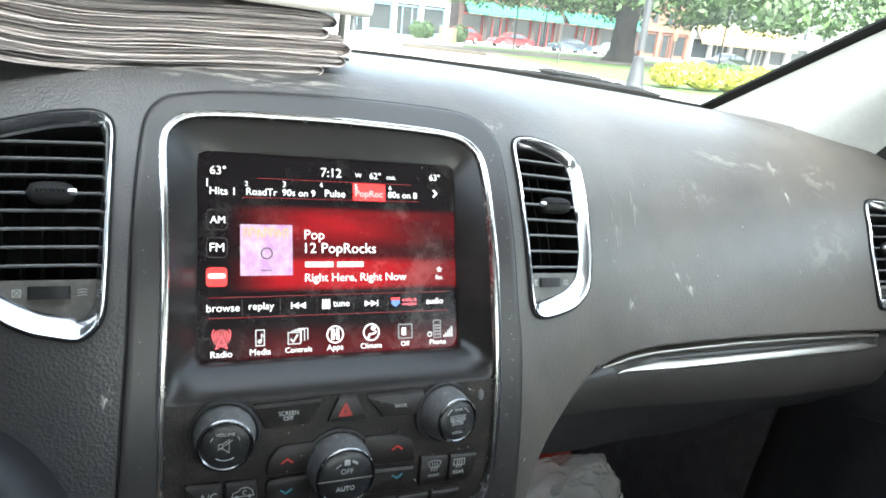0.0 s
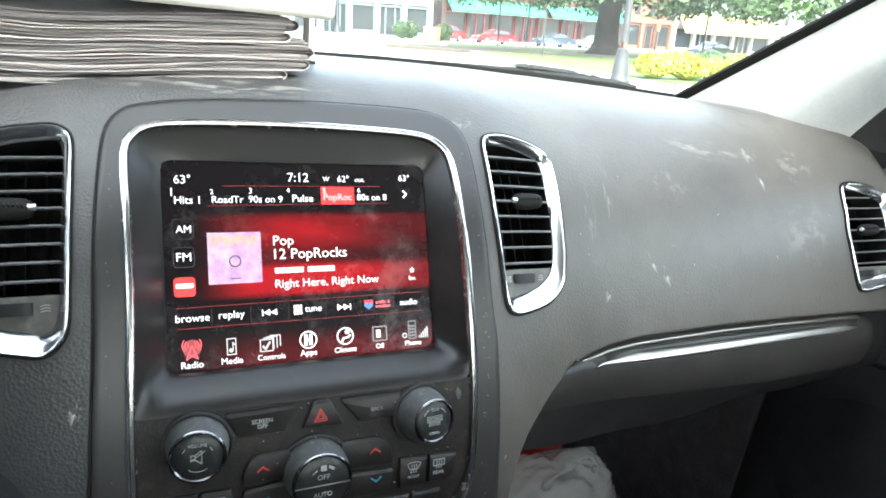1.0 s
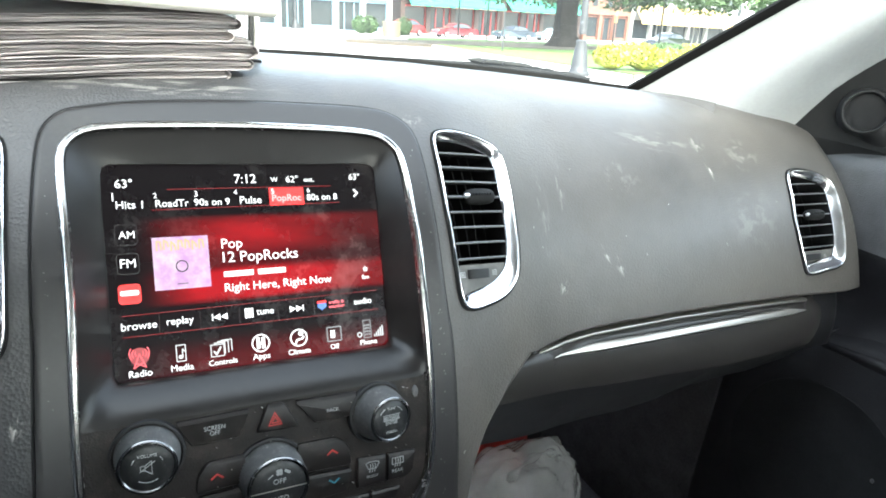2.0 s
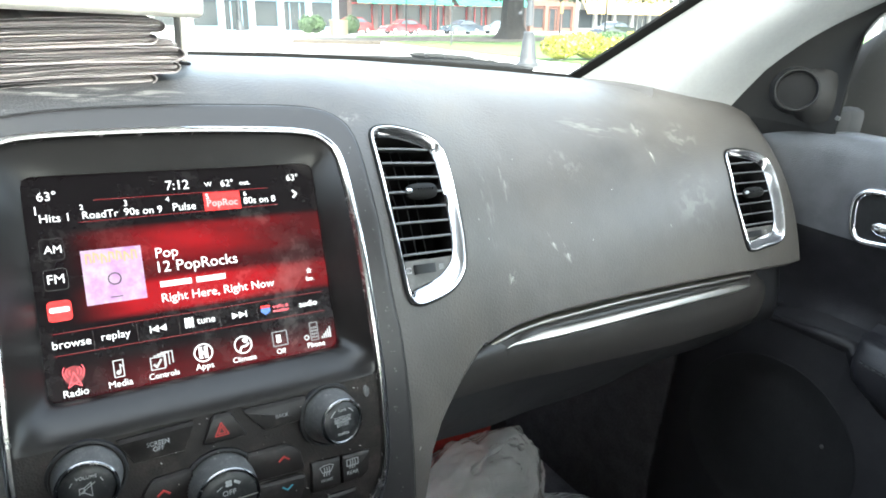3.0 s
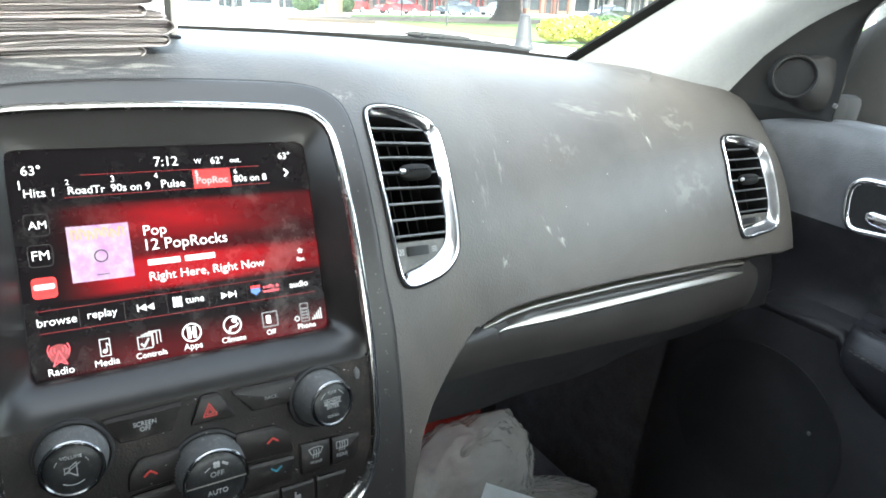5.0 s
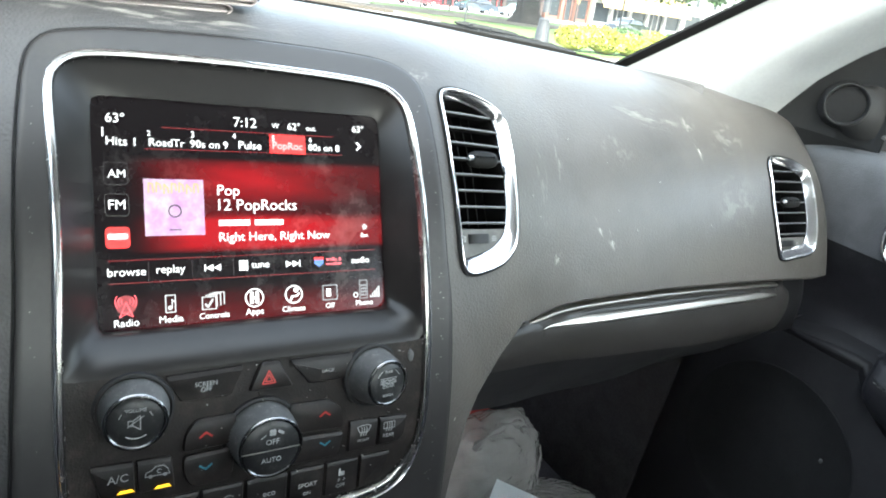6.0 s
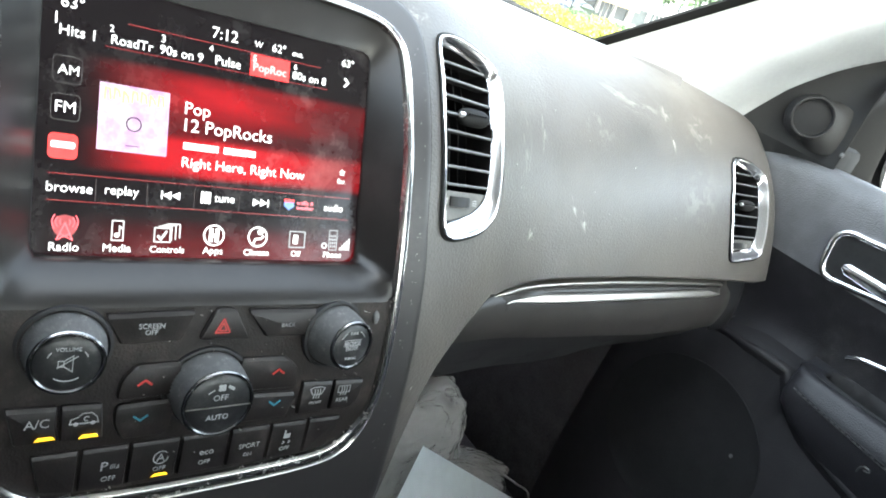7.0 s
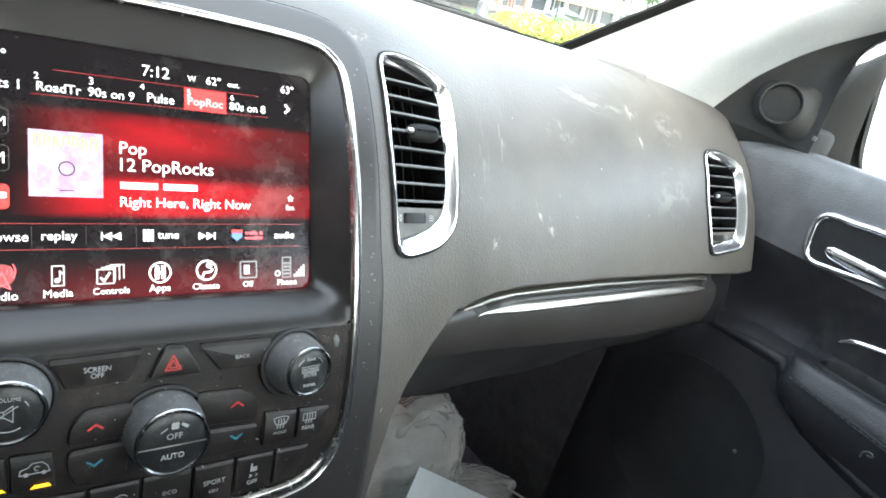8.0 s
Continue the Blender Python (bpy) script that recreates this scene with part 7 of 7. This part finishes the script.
def bush(x, y, rx, ry, h, material, label, seed, count=1700, size=0.075, name="bush"):
    rnd = random.Random(seed)
    b = thing(name, (x, y, 0.17), label, "bush", group="bushes on the lawn", frame_of=OUT)
    bm = bmesh.new()
    bmesh.ops.create_icosphere(bm, subdivisions=3, radius=1.0)
    for v in bm.verts:
        f = 0.86 + 0.10 * noise.noise(v.co * 3 + Vector((seed, 0, 0)))
        v.co = Vector((x + rx * f * v.co.x, y + ry * f * v.co.y, 0.17 + max(-0.1, h * f * (0.52 + 0.5 * v.co.z))))
    part("twigs", bm, material, b)
    bm = bmesh.new()
    pl = []
    for _ in range(count):
        d = Vector((rnd.gauss(0, 1), rnd.gauss(0, 1), rnd.gauss(0, 1))).normalized()
        f = 0.92 + 0.14 * noise.noise(d * 3 + Vector((seed, 0, 0))) + rnd.uniform(-0.05, 0.08)
        z = 0.17 + h * (0.52 + 0.5 * d.z * f)
        if z > 0.34:
            pl.append(Vector((x + rx * f * d.x, y + ry * f * d.y, z)))
    leaf_cloud(bm, pl, size, rnd)
    part("foliage", bm, material, b, sharp=180)


for i, (x, y, r, h) in enumerate(((14.9, 16.3, 0.62, 0.76), (15.9, 15.9, 0.66, 0.72), (17.1, 16.0, 0.62, 0.66), (18.3, 16.5, 0.60, 0.62), (19.5, 17.0, 0.66, 0.68), (20.8, 17.5, 0.62, 0.62))):
    bush(x, y, r, r * 0.9, h, GOLD, "rounded golden-yellow privet bush on the lawn", 20 + i)
for i, (x, y) in enumerate(((23.6, 24.4), (25.8, 24.6), (28.0, 24.9), (30.0, 25.2))):
    bush(x, y, 1.1, 0.8, 0.72, GOLD if i % 2 == 0 else HEDGE, "low clipped hedge bush further back on the lawn", 40 + i, count=900)


def post(x, y, h, label, name="street_lamp", scale=1.0, foot=0.17):
    lamp = thing(name, (x, y, foot), label, "street lamp", frame_of=OUT)
    bm = bmesh.new()
    rings = []
    for r, z in ((0.34, 0.0), (0.33, 0.10), (0.27, 0.16), (0.25, 0.30), (0.20, 0.70), (0.16, 0.95), (0.17, 1.0), (0.12, 1.05)):
        rings.append([Vector((x + scale * r * (1 + 0.05 * (k % 2)) * math.cos(2 * math.pi * k / 16), y + scale * r * (1 + 0.05 * (k % 2)) * math.sin(2 * math.pi * k / 16), foot + z)) for k in range(16)])
    loft(bm, rings, cap1=True)
    part("base", bm, IRON, lamp, "flared fluted base")
    bm = bmesh.new()
    tube(bm, [(x, y, 1.2), (x, y, foot + h * 0.6), (x, y, foot + h)], [0.115 * scale, 0.10 * scale, 0.08 * scale], 14)
    part("shaft", bm, IRON, lamp)
    bm = bmesh.new()
    rings = [[Vector((x + r * math.cos(2 * math.pi * k / 14), y + r * math.sin(2 * math.pi * k / 14), foot + h + z)) for k in range(14)] for r, z in ((0.08, 0), (0.17, 0.1), (0.21, 0.35), (0.14, 0.6), (0.03, 0.72))]
    loft(bm, rings, cap0=True, cap1=True)
    part("lantern", bm, RENDER_W, lamp, "pale lantern")


post(13.35, 16.0, 4.8, "grey cast-iron street lamp post with a flared base beside the lawn", foot=0.0)
post(20.0, 70.0, 4.6, "dark street lamp post on the far pavement", scale=1.3, foot=0.12)


def pole(x, y, h, r, label, plate=None):
    p = thing("sign_pole", (x, y, 0.17), label, "pole", group="thin poles", frame_of=OUT)
    bm = bmesh.new()
    tube(bm, [(x, y, 0.1), (x, y, 0.17 + h)], r, 8)
    part("shaft", bm, IRON, p)
    if plate:
        bm = bmesh.new()
        box(bm, (x, y - r - 0.02, 0.17 + h - plate[1] / 2), (plate[0], 0.02, plate[1]), None, 0.008)
        part("plate", bm, plate[2], p, "small sign plate")


pole(18.62, 28.5, 2.3, 0.035, "thin grey sign pole on the lawn")
pole(33.3, 32.6, 4.5, 0.06, "dark thin pole on the lawn")
pole(27.5, 49.0, 4.0, 0.07, "dark thin pole by the road")
pole(30.6, 49.6, 4.0, 0.07, "dark thin pole by the road")
pole(45.8, 51.0, 3.2, 0.10, "yellow-ended post by the road", (0.35, 1.2, TAN))


def car(x, y, turn, paint, label, length=4.6, high=1.45):
    """A parked saloon: lofted body, glass, wheels and lamps."""
    m = Matrix.Translation((x, y, 0.0)) @ Matrix.Rotation(radians(turn), 4, "Z")
    c = thing("car", (x, y, 0), label, "car", group="parked cars", frame_of=OUT)
    k = length / 4.6
    kz = high / 1.45
    side = [(-2.30, 0.45), (-2.28, 0.75), (-2.10, 0.92), (-1.55, 0.97), (-0.95, 1.36), (-0.40, 1.45), (0.35, 1.42), (0.95, 1.02), (1.70, 0.92), (2.18, 0.78), (2.30, 0.55), (2.25, 0.30), (-2.22, 0.30)]
    loop = spline(side, 60)

    def ring(w, s):
        return [m @ Vector((p.x * k * s, w * (1 - 0.16 * smooth(0.95, 1.45, p.y)), (0.30 + (p.y - 0.30) * s) * kz)) for p in loop]

    bm = bmesh.new()
    loft(bm, [ring(-0.88, 0.96), ring(-0.91, 1.0), ring(-0.5, 1.01), ring(0, 1.015), ring(0.5, 1.01), ring(0.91, 1.0), ring(0.88, 0.96)], cap0=True, cap1=True)
    part("body", bm, paint, c)
    for sgn in (-1, 1):
        bm = bmesh.new()
        pts = [(-1.35, 1.0), (-0.90, 1.31), (-0.40, 1.38), (-0.02, 1.375), (-0.02, 1.0)]
        pts2 = [(0.04, 1.0), (0.04, 1.37), (0.33, 1.35), (0.82, 1.02)]
        for q in (pts, pts2):
            vs = []
            for h in (0.90, 0.925):
                vs.append([m @ Vector((a * k, sgn * h * (1 - 0.16 * smooth(0.95, 1.45, z)), z * kz)) for a, z in q])
            loft(bm, vs, True, True, True)
        part("side_window", bm, CARGLASS, c)
        for wx in (-1.38, 1.40):
            bm = bmesh.new()
            rg = []
            for r, w in ((0.20, 0.70), (0.30, 0.70), (0.325, 0.74), (0.325, 0.90), (0.30, 0.935), (0.21, 0.935)):
                rg.append([m @ Vector((wx * k + r * math.cos(2 * math.pi * i / 24), sgn * w, 0.325 + r * math.sin(2 * math.pi * i / 24))) for i in range(24)])
            loft(bm, rg)
            wheel = part("wheel", bm, TYRE, c, "black tyre")
            bm = bmesh.new()
            rg = []
            for r, w in ((0.215, 0.925), (0.20, 0.945), (0.06, 0.93)):
                rg.append([m @ Vector((wx * k + r * math.cos(2 * math.pi * i / 24), sgn * w, 0.325 + r * math.sin(2 * math.pi * i / 24))) for i in range(24)])
            loft(bm, rg, cap1=True)
            part("rim", bm, RIMS, wheel, "silver rim")
        for e, mt in ((1, RENDER_W), (-1, FRAME_R)):
            bm = bmesh.new()
            box(bm, (0, 0, 0), (0.16, 0.36, 0.13), None, 0.03)
            bmesh.ops.transform(bm, matrix=m @ Matrix.Translation((e * 2.20 * k, sgn * 0.62, 0.70 * kz)), verts=bm.verts)
            part("headlight" if e > 0 else "tail_light", bm, mt, c)


def paint(name, col):
    return mat(name, col, 0.25, vary=0.03, scale=2, coat=0.6)


car(34.6, 62.4, 180, paint("red car paint", (0.12, 0.008, 0.013)), "red parked saloon car in front of the shops")
car(29.6, 64.0, 200, paint("bright red car paint", (0.17, 0.014, 0.014)), "bright red parked car at the kerb", 4.3, 1.6)
car(42.4, 63.2, 180, paint("dark blue car paint", (0.018, 0.028, 0.042)), "dark blue parked saloon car in front of the shops")
car(48.6, 64.2, 180, paint("silver blue car paint", (0.09, 0.115, 0.135)), "silver-blue parked car in front of the shops")
car(50.5, 48.6, 185, paint("black car paint", (0.012, 0.014, 0.017)), "black parked car beyond the lawn")

bm = bmesh.new()
rings = [[Vector((23.9 + r * math.cos(2 * math.pi * k / 32), 54.3 + r * math.sin(2 * math.pi * k / 32), z)) for k in range(32)] for r, z in ((0.70, 0.0), (0.75, 0.1), (0.76, 1.15), (0.80, 1.22), (0.80, 1.32), (0.68, 1.32), (0.66, 1.2))]
loft(bm, rings, cap1=True)
solid("stone_planter", bm, STONE, "round cream stone planter at the corner", "planter", origin=(23.9, 54.3, 0), frame_of=OUT)
for i, (x, y) in enumerate(((25.6, 55.5), (21.2, 54.5), (22.2, 55.2))):
    bush(x, y, 0.8, 0.7, 1.5, HEDGE, "dark shrub beside the stone planter", 60 + i, count=700, size=0.09)


def shop(name, x0, x1, y, h, wall, label, bays, awning=None, frame_mat=None, awn_z=(3.1, 4.7)):
    """A shop building with bays of glass between piers, a parapet and an optional awning."""
    b = thing(name, ((x0 + x1) / 2, y, 0.12), label, "building", group="shops across the street", frame_of=OUT)
    bm = bmesh.new()
    w = (x1 - x0) / bays
    frame_mat = frame_mat or wall
    pier = 0.55
    box(bm, ((x0 + x1) / 2, y + 4.4, h / 2), (x1 - x0, 8, h), None)
    for k in range(bays + 1):
        box(bm, (x0 + k * w, y + 0.2, 1.7), (pier, 0.5, 3.4), None)
    box(bm, ((x0 + x1) / 2, y + 0.2, (h + 3.4) / 2), (x1 - x0 + pier, 0.5, h - 3.4), None)
    box(bm, ((x0 + x1) / 2, y + 0.1, h + 0.15), (x1 - x0 + pier + 0.2, 0.8, 0.3), None)
    part("wall", bm, wall, b)
    for k in range(bays):
        xc = x0 + (k + 0.5) * w
        door = k % 2 == 1
        bm = bmesh.new()
        for dx in (-0.5, 0.5):
            box(bm, (xc + dx * (w - pier), y + 0.25, 1.65), (0.14, 0.16, 3.1), None)
        box(bm, (xc, y + 0.25, 3.15), (w - pier, 0.16, 0.16), None)
        box(bm, (xc, y + 0.25, 0.35 if not door else 0.15), (w - pier, 0.16, 0.5 if not door else 0.12), None)
        if door:
            for dx in (-0.55, 0.55):
                box(bm, (xc + dx, y + 0.25, 1.5), (0.10, 0.16, 2.9), None)
        win = part("window", bm, frame_mat, b)
        bm = bmesh.new()
        box(bm, (xc, y + 0.33, 1.7), (w - pier, 0.03, 2.9), None)
        part("pane", bm, PANE, win)
        bm = bmesh.new()
        box(bm, (xc, y - 0.02, 5.2), (1.0, 0.12, 1.7), None, 0.03)
        up = part("upper_window", bm, frame_mat, b)
        bm = bmesh.new()
        box(bm, (xc, y - 0.09, 5.2), (0.8, 0.03, 1.5), None)
        part("pane", bm, PANE, up)
    if awning:
        bm = bmesh.new()
        n = 24
        rows = []
        for k in range(n + 1):
            x = x0 + 0.2 + (x1 - x0 - 0.4) * k / n
            sag = 0.02 * math.sin(k * 1.7)
            rows.append([Vector((x, y + 0.1, awn_z[1])), Vector((x, y - 0.9, (awn_z[0] + awn_z[1]) / 2 + sag + 0.1)), Vector((x, y - 1.8, awn_z[0] + 0.25 + sag)), Vector((x, y - 1.82, awn_z[0] + 0.04 * (k % 2))), Vector((x, y - 1.78, awn_z[0] + 0.2)), Vector((x, y + 0.05, awn_z[1] - 0.1))])
        loft(bm, rows, closed=True, cap0=True, cap1=True)
        part("awning", bm, awning, b, "sloping cloth awning")


shop("shop_building", -26, -2, 70, 7.2, RENDER_W, "pale rendered shop building with large glass fronts", 6)
shop("shop_building", 0, 14.5, 70, 7.6, RENDER_W, "pale rendered shop building with glass doors", 5)
shop("shop_building", 15.2, 30.5, 70, 7.0, RENDER_W, "pale rendered corner shop with a blue-grey door", 5, frame_mat=FRAME_B)
shop("shop_building", 33.0, 46.0, 72, 7.4, SHOPFRONT, "dark brown shopfront with a green awning and red posts", 4, GREEN, FRAME_R)
shop("shop_building", 46.4, 58.4, 72, 7.0, SHOPFRONT, "dark brown shopfront with a green awning", 4, GREEN, FRAME_R)
shop("shop_building", 59.5, 67.0, 72, 8.0, BRICK, "weathered red brick shop building", 3)
shop("shop_building", 67.5, 86.0, 72, 6.5, RENDER_W, "pale shop with a tan awning", 5, TAN, awn_z=(2.5, 5.2))
shop("shop_building", 86.5, 112.0, 72, 7.5, RENDER_W, "pale rendered shop building at the end of the row", 6)
shop("shop_building", 84.0, 100.0, 40, 7.5, RENDER_W, "pale rendered building beyond the lawn", 4)

# ---- mirror outside the passenger window ----
MIRROR_SHELL = mat("matt dark mirror shell", (0.028, 0.028, 0.028), 0.95, vary=0.1, scale=20, spec=0.03)
side_mirror = thing("side_mirror", (0.93, 0.08, 1.20), "dark grey door mirror outside the passenger window", "door mirror")


def rounded(cx, cz, rx, rz, y, power=0.5, n=48):
    return [Vector((cx + rx * abs(math.cos(a)) ** power * (1 if math.cos(a) > 0 else -1), y, cz + rz * abs(math.sin(a)) ** power * (1 if math.sin(a) > 0 else -1))) for a in (2 * math.pi * k / n for k in range(n))]


def mirror_ring(cx, cz, rx, rz, y, slant, n=56):
    """A rounded outline of the mirror whose inner side leans outwards towards its foot."""
    ring = []
    for p in rounded(cx, cz, rx, rz, y, 0.5, n):
        ring.append(Vector((p.x + slant * (cz - p.z) / rz * smooth(cx + rx, cx - rx, p.x), p.y, p.z)))
    return ring


bm = bmesh.new()
loft(bm, [mirror_ring(*r) for r in ((1.112, 1.250, 0.10, 0.035, 0.215, 0), (1.112, 1.250, 0.16, 0.058, 0.190, 0), (1.092, 1.250, 0.205, 0.070, 0.140, 0), (1.086, 1.250, 0.224, 0.0755, 0.090, 0.004),
                                    (1.090, 1.266, 0.212, 0.094, 0.055, 0.018), (1.094, 1.280, 0.202, 0.106, 0.030, 0.030), (1.094, 1.280, 0.194, 0.100, 0.024, 0.030), (1.094, 1.280, 0.190, 0.097, 0.034, 0.030))], cap0=True, cap1=True)
part("housing", bm, MIRROR_SHELL, side_mirror, "dark grey mirror housing", sharp=50)
bm = bmesh.new()
ring = [Vector((p.x, p.y + 0.10 * (p.z - 1.28), p.z)) for p in mirror_ring(1.104, 1.280, 0.184, 0.092, 0.022, 0.030)]
loft(bm, [ring, [p + Vector((0, 0.006, 0)) for p in ring]], cap0=True, cap1=True)
part("mirror_glass", bm, mat("mirror glass", (0.85, 0.87, 0.88), 0.02, 1.0, vary=0.0), side_mirror, "bright mirror glass")
bm = bmesh.new()
box(bm, (0.800, 0.030, 1.2225), (0.080, 0.030, 0.050), Euler((0, 0, 0.1)).to_matrix(), 0.010)
part("foot", bm, MIRROR_SHELL, side_mirror, "dark mirror foot")
